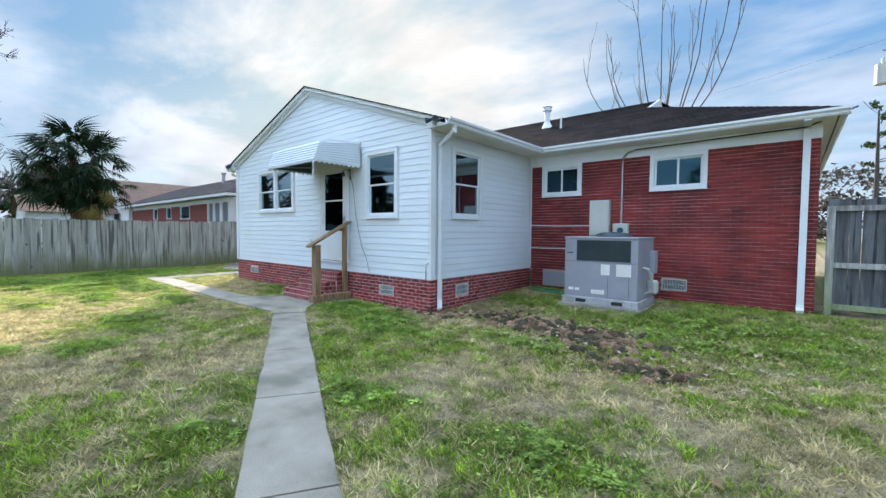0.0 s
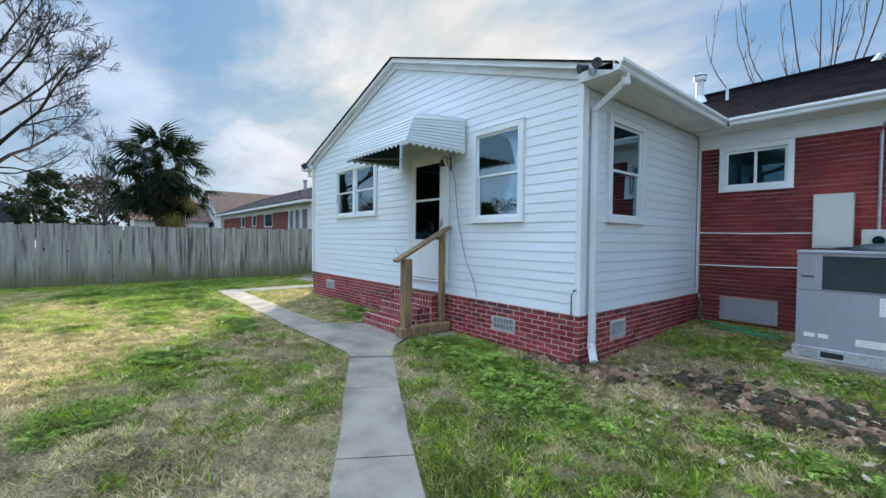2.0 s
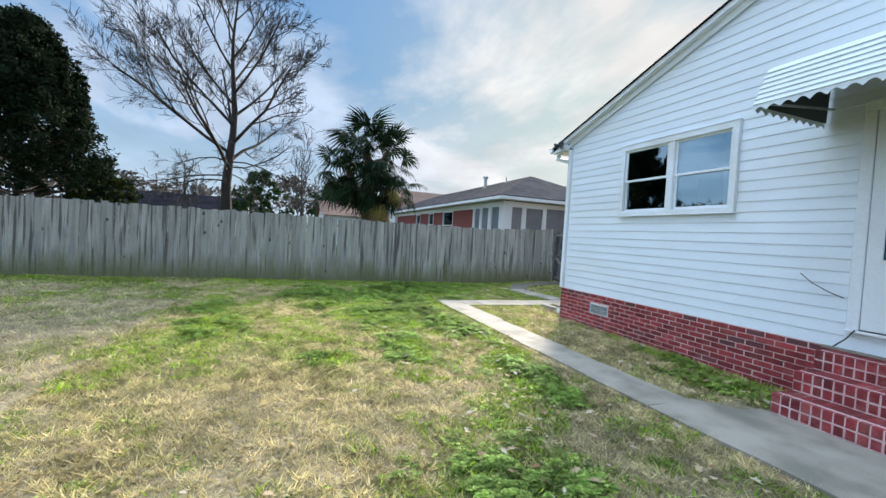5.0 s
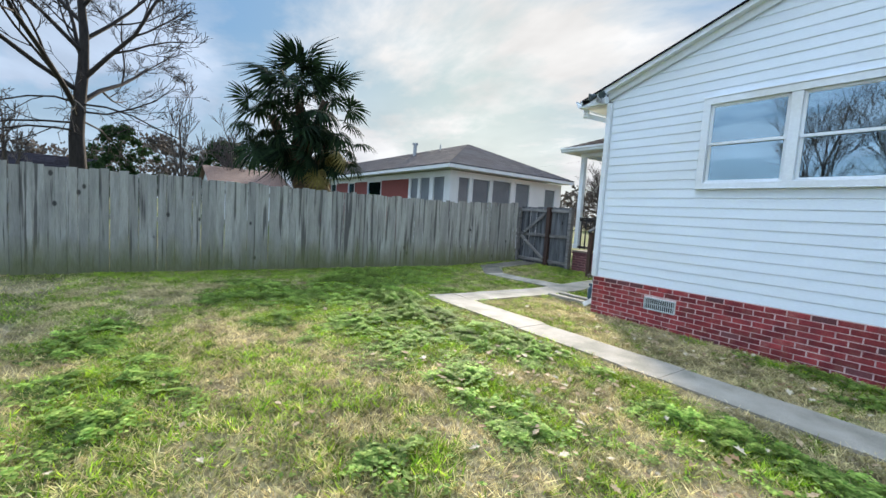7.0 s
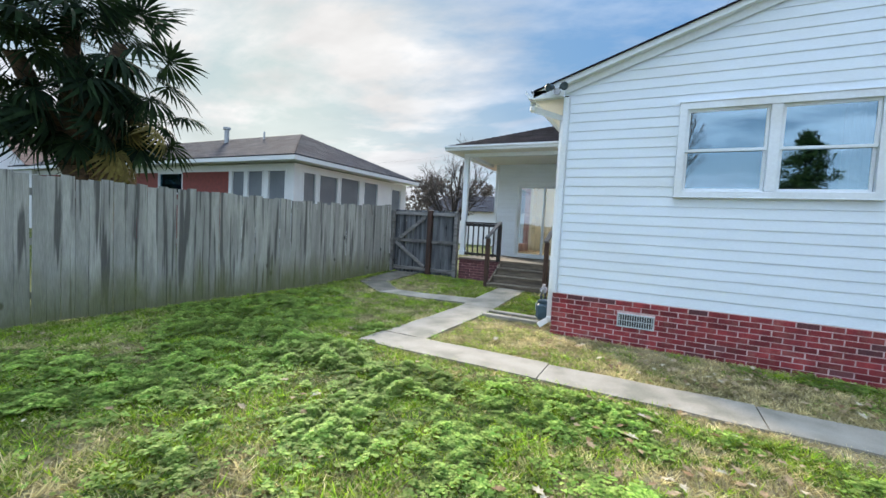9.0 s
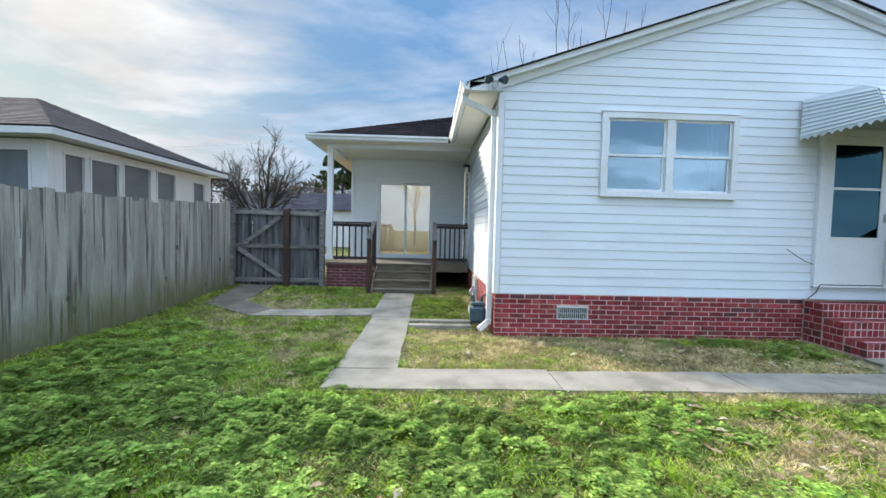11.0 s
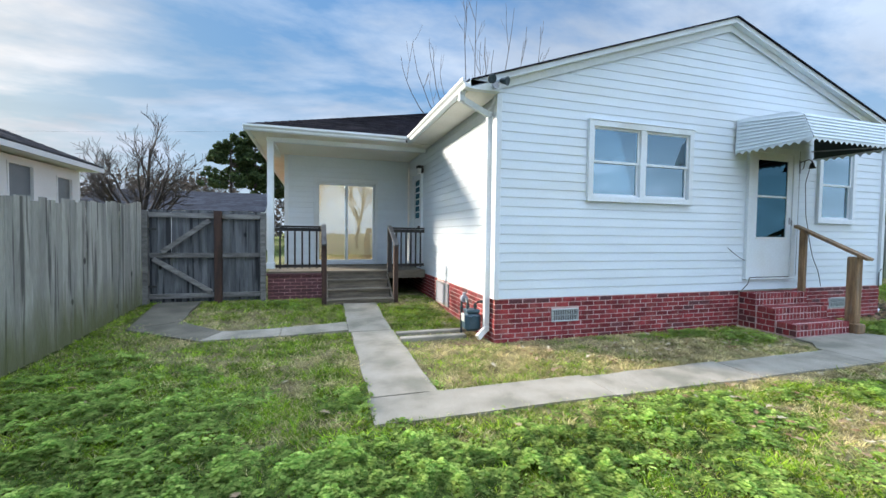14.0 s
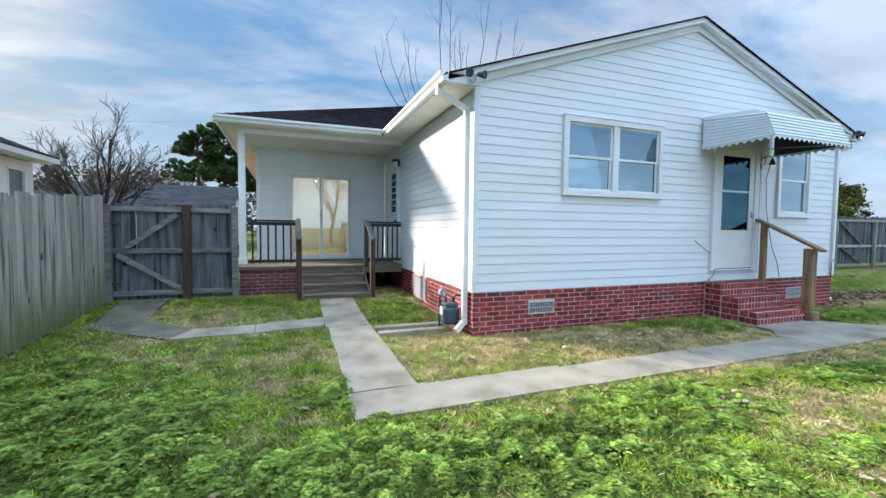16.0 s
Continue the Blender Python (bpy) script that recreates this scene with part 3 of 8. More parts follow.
# ---- ground ----
LUMPS = [(-16.6, 3.1, 1.3, 0.65), (-15.1, 3.0, 0.9, 0.5), (-13.7, 2.9, 1.0, 0.5), (-15.0, 4.1, 0.5, 0.5)]
PATCHES = [(-9.5, 4.95, 0.65, 0.4), (-12.9, -0.6, 0.9, 0.5), (-15.7, 2.1, 0.9, 0.4), (-11.2, 0.9, 0.35, 0.35), (-11.6, 2.0, 0.9, 0.5), (-14.3, -0.8, 0.8, 0.4), (-12.6, 3.0, 1.0, 0.5), *LUMPS,
           (-14.5, 0.9, 0.6, 0.5), (-15.5, 2.3, 0.6, 0.4), (-16.5, 2.3, 0.7, 0.5), (-13.8, 2.5, 0.9, 0.5), (-7.3, 0.2, 0.35, 0.3), (-6.9, 0.9, 0.5, 0.4),
           (-12.8, -0.5, 0.5, 0.3), (-8.3, 1.7, 0.9, 0.5), (-10.2, 2.9, 1.0, 0.35), (-17.2, 4.0, 1.0, 1.6), (-16.0, 1.0, 1.4, 0.8), (-14.0, 1.9, 1.6, 0.8),
           (-14.0, 7.6, 0.5, 0.9), (-16.2, 8.6, 1.0, 0.5), (-5.6, 4.6, 1.0, 0.5), (-6.4, 4.9, 1.2, 0.6), (-2.0, 7.0, 2.0, 0.6), (-12.6, -3.0, 0.4, 0.2),
           (-1.2, 2.5, 0.5, 0.4), (-0.3, 7.2, 1.5, 1.2), (-11.4, 3.2, 1.1, 0.25), (-4.6, 4.2, 1.2, 0.4), (-16.6, 2.7, 1.0, 0.45), (-15.2, 2.65, 1.0, 0.4), (-13.9, 2.9, 0.9, 0.45), (-17.9, 4.5, 0.7, 2.2), (-10.2, 5.3, 0.9, 0.2), (-9.4, 4.85, 0.4, 0.3), (-4.1, 7.7, 0.9, 0.9), (-1.2, 7.5, 1.6, 0.8), (-2.6, 7.2, 1.5, 0.35), (-1.0, 6.2, 0.9, 0.3), (-2.9, 4.9, 0.9, 0.3), (-3.0, 2.4, 0.7, 0.3), (-3.3, 1.0, 0.4, 0.4)]
DRY = [(-10.2, 0.2, 2.6, 1.6), (-12.5, -3.2, 3.5, 2.0), (-9.0, -1.2, 2.0, 1.2), (-13.2, 5.0, 2.5, 1.7), (-11.2, 4.75, 3.0, 1.25), (-15.9, 4.6, 0.4, 0.3),
       (-5.0, 2.1, 0.6, 0.25), (-2.2, 3.5, 0.6, 0.3), (-5.2, 3.9, 0.4, 0.2), (-13.0, 1.0, 0.8, 0.5), (-15.3, 9.1, 0.4, 0.2)]
DIRT = [(-2.6, 5.85, 1.9, 0.78), (-1.45, 4.95, 1.15, 0.62), (-3.9, 6.15, 1.4, 0.6), (-4.75, 5.7, 0.6, 0.4), (-5.6, 5.42, 0.5, 0.10), (-17.9, 7.9, 0.25, 0.5), (-13.7, 5.7, 0.35, 0.2)]


def spots(x, y, rows, soft=0.35):
    s = np.zeros_like(x)
    w = fbm(x * 2.2, y * 2.2, 11) - 0.5
    for cx, cy, rx, ry in rows:
        d = np.sqrt(((x - cx) / rx) ** 2 + ((y - cy) / ry) ** 2) + w * 1.4
        s = np.maximum(s, np.clip((1.15 - d) / soft / 2, 0, 1))
    return s


def green(x, y):
    """How green the lawn is, 0 dry to 1 lush."""
    g = fbm(x * 0.55, y * 0.55, 3) * 0.38 + fbm(x * 2.4, y * 2.4, 5) * 0.34 + fbm(x * 8, y * 8, 6, 2) * 0.28
    g = np.clip((g - 0.47) * 5.5 + 0.22, 0, 0.85)
    near_fence = np.clip((-17.2 - x) / 1.0, 0, 1) * 0.5
    west = np.clip((-11.5 - x) / 4.0, 0, 1) * np.clip((y - 0.0) / 2.5, 0, 1) * 0.35
    g = g + near_fence + west * 0.5
    g = g * (1 - 0.96 * spots(x, y, DRY, 0.6))
    g = np.maximum(g, spots(x, y, PATCHES))
    return np.clip(g, 0, 1)


def dirt(x, y):
    return spots(x, y, DIRT, 0.5)


def lawn_colour(x, y, rnd):
    g, d = green(x, y), dirt(x, y)
    k = np.clip(fbm(x * 7, y * 7, 21, 3) * 2.2 - 0.6, 0, 1)
    dry = np.stack([0.40 + 0.12 * k, 0.33 + 0.10 * k, 0.21 + 0.06 * k], -1)
    lush = np.stack([0.16 + 0.10 * k, 0.21 + 0.12 * k, 0.045 + 0.02 * k], -1)
    soil = np.stack([0.18 + 0.30 * k, 0.11 + 0.17 * k, 0.075 + 0.11 * k], -1)
    c = dry * (1 - g[..., None]) + lush * g[..., None]
    c = c * (1 - d[..., None] * 0.85) + soil * d[..., None] * 0.85
    return c * (0.8 + 0.4 * rnd[..., None])


def np_mesh(name, verts, faces, tints=None, per=None):
    """A mesh from arrays; faces all have the same number of corners."""
    me = bpy.data.meshes.new(name)
    k = faces.shape[1]
    me.vertices.add(len(verts)); me.vertices.foreach_set("co", verts.astype(np.float32).ravel())
    me.loops.add(faces.size); me.loops.foreach_set("vertex_index", faces.astype(np.int32).ravel())
    me.polygons.add(len(faces))
    me.polygons.foreach_set("loop_start", np.arange(0, faces.size, k, dtype=np.int32))
    if tints is not None:
        at = me.color_attributes.new("tint", "FLOAT_COLOR", "POINT")
        at.data.foreach_set("color", np.concatenate([tints, np.ones((len(tints), 1))], 1).astype(np.float32).ravel())
    me.update(calc_edges=True)
    me.validate()
    return me


def make_ground():
    far = np.array([6, 10, 18, 30, 50, 90, 200, 600.0])
    xs = np.concatenate([-20 - far[::-1], np.arange(-20, 4.01, 0.1), 4 + far])
    ys = np.concatenate([-8 - far[::-1], np.arange(-8, 11.01, 0.1), 11 + far])
    X, Y = np.meshgrid(xs, ys, indexing="ij")
    Z = gz(X, Y) + (fbm(X * 1.5, Y * 1.5, 8) - 0.5) * 0.03 * (np.abs(X) < 25) - dirt(X, Y) * 0.01 * fbm(X * 8, Y * 8, 2)
    Z = Z - 0.02 * (np.abs(X) < 300)
    V = np.stack([X.ravel(), Y.ravel(), Z.ravel()], 1)
    nx, ny = len(xs), len(ys)
    i = (np.arange(nx - 1)[:, None] * ny + np.arange(ny - 1)[None]).ravel()
    F = np.stack([i, i + ny, i + ny + 1, i + 1], 1)
    # soil tint is darkened, most under green grass, for shade below the blades
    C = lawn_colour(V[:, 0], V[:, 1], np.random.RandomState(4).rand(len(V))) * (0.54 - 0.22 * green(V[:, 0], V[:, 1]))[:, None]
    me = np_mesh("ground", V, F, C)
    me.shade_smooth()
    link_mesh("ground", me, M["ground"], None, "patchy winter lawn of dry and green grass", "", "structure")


make_ground()

# ---- walkway ----
def gtop(x, y):
    return gh(x, y) + 0.008


walkway = thing("walkway", (-9, 3.8, 0), "worn grey concrete garden path of jointed slabs", "path", kind="structure")
def lerp2(a, b, t):
    return (a[0] + (b[0] - a[0]) * t, a[1] + (b[1] - a[1]) * t)


def make_walkway():
    slabs = []
    # the straight run towards the brick steps
    L0, L1, R0, R1 = (1.6, -1.25), (-7.03, 3.58), (1.9, -0.75), (-6.75, 4.02)
    cuts = [0, 0.13, 0.29, 0.45, 0.60, 0.755, 0.89, 1.0]
    for a, b in zip(cuts, cuts[1:]):
        slabs.append([lerp2(L0, L1, a), lerp2(L0, L1, b - 0.0015), lerp2(R0, R1, b - 0.0015), lerp2(R0, R1, a)])
    slabs.append([(-7.04, 3.585), (-7.25, 3.66), (-9.16, 3.60), (-9.2, 4.22), (-8.9, 4.45), (-8.86, 4.70), (-7.45, 4.70), (-7.2, 4.35), (-6.77, 4.03)][::-1])
    slabs.append([(-7.42, 4.72), (-7.42, 5.6), (-7.22, 5.55), (-7.2, 4.9)][::-1])
    xs = [-9.18, -11.1, -12.95, -15.19]
    for a, b in zip(xs, xs[1:]):
        slabs.append([(a, 3.60), (a, 4.16), (b + 0.01, 4.12), (b + 0.01, 3.60)])
    ys = [4.14, 6.62, 8.95]
    for a, b in zip(ys, ys[1:]):
        slabs.append([(-14.52, a), (-14.5, b - 0.01), (-15.12, b - 0.01), (-15.15, a)])
    slabs.append([(-15.16, 6.75), (-15.14, 7.22), (-16.1, 7.05), (-16.1, 6.62)])
    slabs.append([(-16.11, 6.62), (-16.11, 7.05), (-16.9, 7.02), (-17.1, 6.6)])
    slabs.append([(-17.11, 6.6), (-16.91, 7.03), (-17.6, 7.7), (-18.2, 7.35)])
    slabs.append([(-18.2, 7.36), (-17.6, 7.71), (-17.7, 9.2), (-18.4, 9.2)])
    for i, poly in enumerate(slabs):
        bm = bmesh.new()
        rs = random.Random(i)
        dense = []
        for j, p in enumerate(poly):
            q = poly[(j + 1) % len(poly)]
            n = max(1, int(math.dist(p, q) / 0.3))
            for k in range(n):
                s = lerp2(p, q, k / n)
                w = 0.0 if k == 0 else 0.012
                dense.append((s[0] + rs.uniform(-w, w), s[1] + rs.uniform(-w, w)))
        tilt = rs.uniform(-0.003, 0.003)
        prism(bm, dense, lambda x, y: gh(x, y) - 0.05, lambda x, y: gtop(x, y) + tilt)
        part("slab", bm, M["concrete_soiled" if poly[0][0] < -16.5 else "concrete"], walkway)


make_walkway()

# two narrow concrete strips beside the gas meter
edging = thing("concrete_edging", (-14, 6.2, 0), "two low concrete edging strips in the grass by the gas meter", "edging")
for (x0, x1, y0, y1) in ((-14.5, -13.45, 6.30, 6.42), (-14.5, -13.55, 5.98, 6.10)):
    bm = bmesh.new()
    soft_box(bm, x0, x1, y0, y1, -0.03, 0.04, 0.01)
    part("strip", bm, M["concrete"], edging)

# ---- house ----
XL, XR, YF, YM, YP = -13.28, -5.10, 5.62, 9.42, 11.2      # wing left, right and front; main front; porch back wall
ZS, ZE, ZR = 0.59, 3.37, 5.0                             # siding foot, soffit, ridge
XC = (XL + XR) / 2
ME, MW, MB = 0.30, -16.35, 18.6                          # main house right, left, back
house = thing("house", (-9, 9, 0), "single-storey white-sided house with a red brick base and dark shingle roof", "house")
FR, RT, LF = ("x", YF, -1), ("y", XR, 1), ("y", XL, -1)
BR, PO = ("x", YM, -1), ("x", YP, -1)

WIN_F = [(-11.85, -9.90, 2.0, 3.16), (-6.98, -5.98, 1.77, 3.16)]
DOOR_F = (-8.70, -7.55, 0.80, 3.03)
WIN_R = [(6.22, 7.22, 1.76, 3.14)]
DOOR_L = (9.72, 10.62, 0.74, 2.98)
SLIDER = (-15.68, -14.10, 0.68, 2.80)
WIN_B = [(-4.80, -3.80, 2.37, 3.12), (-2.34, -1.31, 2.38, 3.12)]


def inset(h, d=0.07):
    return (h[0] + d, h[1] - d, h[2] + d, h[3] - d)


# hollow walls
def make_walls():
    bm = bmesh.new()
    wall_cells(bm, ("x", YF + 0.03, -1), XL + 0.03, XR - 0.03, ZS, ZE + 0.1, 0.14, [inset(h) for h in WIN_F] + [inset(DOOR_F)])
    part("wall", bm, M["trim"], house, "white sheathed front wall of the gabled wing")
    bm = bmesh.new()
    wall_cells(bm, ("y", XR - 0.03, 1), YF + 0.175, 12.0, ZS, ZE + 0.1, 0.14, [inset(h) for h in WIN_R])
    part("wall", bm, M["trim"], house)
    bm = bmesh.new()
    wall_cells(bm, ("y", XL + 0.03, -1), YF + 0.175, 12.0, ZS, ZE + 0.1, 0.14, [inset(DOOR_L)])
    part("wall", bm, M["trim"], house)
    bm = bmesh.new()
    wall_cells(bm, ("x", YP + 0.03, -1), MW + 0.03, XL - 0.005, 0.3, ZE + 0.1, 0.14, [inset(SLIDER)])
    part("wall", bm, M["trim"], house)
    bm = bmesh.new()
    wall_cells(bm, ("x", YM + 0.006, -1), XR + 0.01, ME - 0.006, -0.1, 3.14, 0.2, [inset(h, 0.05) for h in WIN_B])
    wbox(bm, ("y", ME - 0.012, 1), YM + 0.22, MB, -0.2, 0, -0.1, 3.14)
    wbox(bm, ("x", MB, 1), MW + 0.2, ME - 0.22, -0.2, 0, -0.1, 3.14)
    wall_cells(bm, ("y", MW, -1), YP + 0.18, MB, -0.1, 3.36, 0.2, [(12.0, 14.3, 1.0, 2.9)])
    part("wall", bm, M["mortar_main"], house, "stained mortar wall behind red brick")
    # gable end above the wing's front wall
    bm = bmesh.new()
    lo = [bm.verts.new((x, YF + 0.03, z)) for x, z in ((XL + 0.1, ZE + 0.1), (XR - 0.1, ZE + 0.1), (XC, ZR - 0.1))]
    hi = [bm.verts.new((x, YF + 0.17, z)) for x, z in ((XL + 0.1, ZE + 0.1), (XR - 0.1, ZE + 0.1), (XC, ZR - 0.1))]
    bm.faces.new(lo), bm.faces.new(hi[::-1])
    for i in range(3):
        bm.faces.new((lo[i], hi[i], hi[(i + 1) % 3], lo[(i + 1) % 3]))
    part("gable_wall", bm, M["trim"], house)
    # brick base core and crawl space
    bm = bmesh.new()
    box(bm, XL + 0.005, XR - 0.005, YF + 0.005, YF + 0.2, -0.1, ZS - 0.003)
    box(bm, XR - 0.2, XR - 0.005, YF + 0.2, YM + 0.005, -0.1, ZS - 0.003)
    box(bm, XL + 0.005, XL + 0.2, YF + 0.2, 12, -0.1, ZS - 0.003)
    part("foundation", bm, M["mortar"], house, "pale mortar foundation behind the brick courses")
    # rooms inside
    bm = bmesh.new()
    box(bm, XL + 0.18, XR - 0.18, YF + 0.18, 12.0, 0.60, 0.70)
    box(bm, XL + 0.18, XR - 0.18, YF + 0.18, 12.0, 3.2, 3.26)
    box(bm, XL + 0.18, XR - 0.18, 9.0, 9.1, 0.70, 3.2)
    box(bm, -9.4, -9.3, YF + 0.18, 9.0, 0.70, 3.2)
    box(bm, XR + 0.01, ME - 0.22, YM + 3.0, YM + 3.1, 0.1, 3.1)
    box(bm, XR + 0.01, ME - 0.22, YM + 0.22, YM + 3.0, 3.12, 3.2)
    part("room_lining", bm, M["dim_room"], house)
    bm = bmesh.new()
    box(bm, MW + 0.2, XL + 0.02, YP + 3.6, YP + 3.7, 0.74, 3.2)
    box(bm, MW + 0.2, XL + 0.02, YP + 0.18, YP + 3.7, 3.2, 3.26)
    box(bm, MW + 0.21, MW + 0.3, YP + 0.18, 12.0, 0.74, 3.2)
    box(bm, MW + 0.21, MW + 0.3, 14.3, YP + 3.6, 0.74, 3.2)
    box(bm, XL - 0.1, XL + 0.02, YP + 1.4, YP + 3.6, 0.74, 3.2)
    part("room_lining", bm, M["inside"], house, "beige painted room walls behind the sliding door")
    bm = bmesh.new()
    box(bm, MW + 0.2, XL + 0.02, YP + 0.18, YP + 3.7, 0.62, 0.74)
    part("room_floor", bm, M["room_floor"], house, "pale oak floor")


make_walls()


def siding(W, u0, u1, z0, z1, pitch, holes, slope=None):
    """Lapped boards: each is thick at its foot and thin at its head."""
    n = int(math.ceil((z1 - z0) / pitch - 0.01))
    for i in range(n):
        a, b = z0 + i * pitch, min(z0 + (i + 1) * pitch, z1)
        zm = (a + b) / 2
        segs = [(u0, u1)]
        for h in holes:
            if h[2] < zm < h[3]:
                nxt = []
                for s in segs:
                    if h[1] <= s[0] or h[0] >= s[1]:
                        nxt.append(s)
                    else:
                        nxt += [q for q in ((s[0], h[0]), (h[1], s[1])) if q[1] - q[0] > 0.02]
                segs = nxt
        for s in segs:
            bm = bmesh.new()
            t0, t1 = s
            if slope:
                t0, t1 = max(s[0], slope(b, 0)), min(s[1], slope(b, 1))
                s = (max(s[0], slope(a, 0)), min(s[1], slope(a, 1)))
            prof = ((0.0, a), (0.012, a), (0.014, a + 0.003), (0.014, a + 0.012), (0.006, b), (0.0, b))
            ends = []
            for k, (e0, e1) in enumerate((s, t0) and ((s[0], t0), (s[1], t1))):
                ends.append([bm.verts.new(wp(W, e0 + (e1 - e0) * (z - a) / (b - a), d - 0.03, z)) for d, z in prof])
            bm.faces.new(ends[0]), bm.faces.new(ends[1][::-1])
            for k in range(6):
                j = (k + 1) % 6
                bm.faces.new((ends[0][k], ends[1][k], ends[1][j], ends[0][j]))
            bmesh.ops.recalc_face_normals(bm, faces=bm.faces)
            part("siding_board", bm, M["siding"], house)


PITCH = 0.1278
siding(("x", YF, -1), XL + 0.07, XR - 0.07, ZS, ZE + 0.03, PITCH, WIN_F + [DOOR_F])
siding(("x", YF, -1), XL - 0.3, XR + 0.3, ZE + 0.03, ZR - 0.09, PITCH, [], lambda z, s: (XC - (ZR - 0.09 - z) / 0.341 + 0.02) if s == 0 else (XC + (ZR - 0.09 - z) / 0.341 - 0.02))
siding(("y", XR, 1), YF + 0.07, YM - 0.09, ZS, ZE, PITCH, WIN_R)
siding(("y", XL, -1), YF + 0.07, YP - 0.01, ZS, ZE, PITCH, [DOOR_L])
siding(("x", YP, -1), MW + 0.07, XL - 0.03, 0.685, ZE, PITCH, [SLIDER])


def trims():
    boards = [(XR, XR + 0.02, YM - 0.10, YM - 0.004, ZS, ZE), (MW - 0.01, MW + 0.075, YP - 0.012, YP + 0.03, 0.70, ZE)]
    for x, s in ((XL, 1), (XR, -1)):
        boards.append((*sorted((x - s * 0.026, x + s * 0.052)), YF - 0.026, YF + 0.03, ZS, ZE))
        boards.append((*sorted((x - s * 0.026, x + s * 0.03)), YF + 0.032, YF + 0.10, ZS, ZE))
    for b in boards:
        bm = bmesh.new()
        soft_box(bm, *b, 0.004)
        part("corner_board", bm, M["trim"], house)
    # rake boards up the gable, and a second one on the wall below
    for side in (-1, 1):
        for d0, d1, drop, h in ((0.0, 0.10, -0.006, 0.082), (0.0, 0.012, 0.0765, 0.105)):
            bm = bmesh.new()
            x1 = XC + side * (XC - XL + (0.46 if d1 > 0.05 else 0.03))
            vs = []
            for d in (d0, d1):
                for x, z in ((XC, ZR), (x1, ZR - 0.341 * abs(x1 - XC))):
                    vs.append(bm.verts.new((x, YF - d, z - drop)))
                    vs.append(bm.verts.new((x, YF - d, z - drop - h)))
            for q in ((0, 2, 3, 1), (4, 5, 7, 6), (0, 4, 6, 2), (1, 3, 7, 5), (2, 6, 7, 3), (0, 1, 5, 4)):
                bm.faces.new([vs[i] for i in q])
            bmesh.ops.recalc_face_normals(bm, faces=bm.faces)
            part("rake_board", bm, M["trim"], house)
    # eave returns at the gable's feet
    for x, s in ((XL, -1), (XR, 1)):
        bm = bmesh.new()
        box(bm, *sorted((x + s * 0.016, x + s * 0.44)), YF - 0.10, YF + 0.0, ZE - 0.01, ZE + 0.10)
        part("eave_return", bm, M["trim"], house)
    # flat soffits
    for b in (
        (XR + 0.003, XR + 0.43, YF + 0.002, YM - 0.5, ZE - 0.012, ZE + 0.01),
        (XL - 0.43, XL - 0.003, YF + 0.002, YM - 0.5, ZE - 0.012, ZE + 0.01),
        (MW - 0.45, XL - 0.003, YM - 0.42, YP - 0.003, ZE - 0.012, ZE + 0.01),
        (XR + 0.003, ME + 0.17, YM - 0.42, YM - 0.02, ZE - 0.012, ZE + 0.01),
        (ME + 0.0, ME + 0.17, YM - 0.01, MB, ZE - 0.012, ZE + 0.01),
        (MW - 0.45, MW - 0.01, YP, MB, ZE - 0.012, ZE + 0.01),
    ):
        bm = bmesh.new()
        box(bm, *b)
        part("soffit", bm, M["soffit"], house, "cream painted soffit boards")
    # white frieze above the brick wall, and the porch beam
    bm = bmesh.new()
    box(bm, XR + 0.022, ME + 0.015, YM - 0.02, YM + 0.16, 3.12, ZE - 0.014)
    box(bm, ME - 0.19, ME + 0.015, YM + 0.162, MB, 3.12, ZE - 0.014)
    part("frieze", bm, M["trim"], house)
    bm = bmesh.new()
    box(bm, -16.56, XL - 0.03, 9.33, 9.45, 3.27, ZE - 0.014)
    box(bm, -16.56, -16.44, 9.452, YP - 0.02, 3.27, ZE - 0.014)
    part("porch_beam", bm, M["trim"], house)
    bm = bmesh.new()
    soft_box(bm, -16.55, -16.43, 9.33, 9.45, 0.74, 3.27, 0.006)
    soft_box(bm, -16.57, -16.41, 9.31, 9.47, 0.74, 0.86, 0.006)
    part("porch_post", bm, M["trim"], house)


trims()

# ---- roofs ----
def roof_plane(bm, a, b, c, d, courses, lift=0.012, thick=0.035):
    """Shingle courses between the eave a-b and the top d-c, each lying on the one below."""
    a, b, c, d = map(Vector, (a, b, c, d))
    n = (b - a).cross(d - a).normalized()
    if n.z < 0:
        n = -n
    for i in range(courses):
        t0, t1 = i / courses, min(1, (i + 1.0) / courses)
        p = [a.lerp(d, t0), b.lerp(c, t0), b.lerp(c, t1), a.lerp(d, t1)]
        lo, hi = [p[0] + n * (lift + thick), p[1] + n * (lift + thick)], [p[2] + n * thick, p[3] + n * thick]
        L = (lo[1] - lo[0]).length
        m = max(1, int(L / 0.9))
        for k in range(m):
            s0, s1 = k / m, (k + 1) / m
            q = [lo[0].lerp(lo[1], s0), lo[0].lerp(lo[1], s1), hi[1].lerp(hi[0], s1), hi[1].lerp(hi[0], s0)]
            f = [bm.verts.new(v) for v in q] + [bm.verts.new(v - n * (lift + thick * (i == 0))) for v in q[:2]]
            bm.faces.new(f[:4]), bm.faces.new((f[4], f[5], f[1], f[0]))
    q = [bm.verts.new(v) for v in (a, b, c, d)]
    bm.faces.new(q)


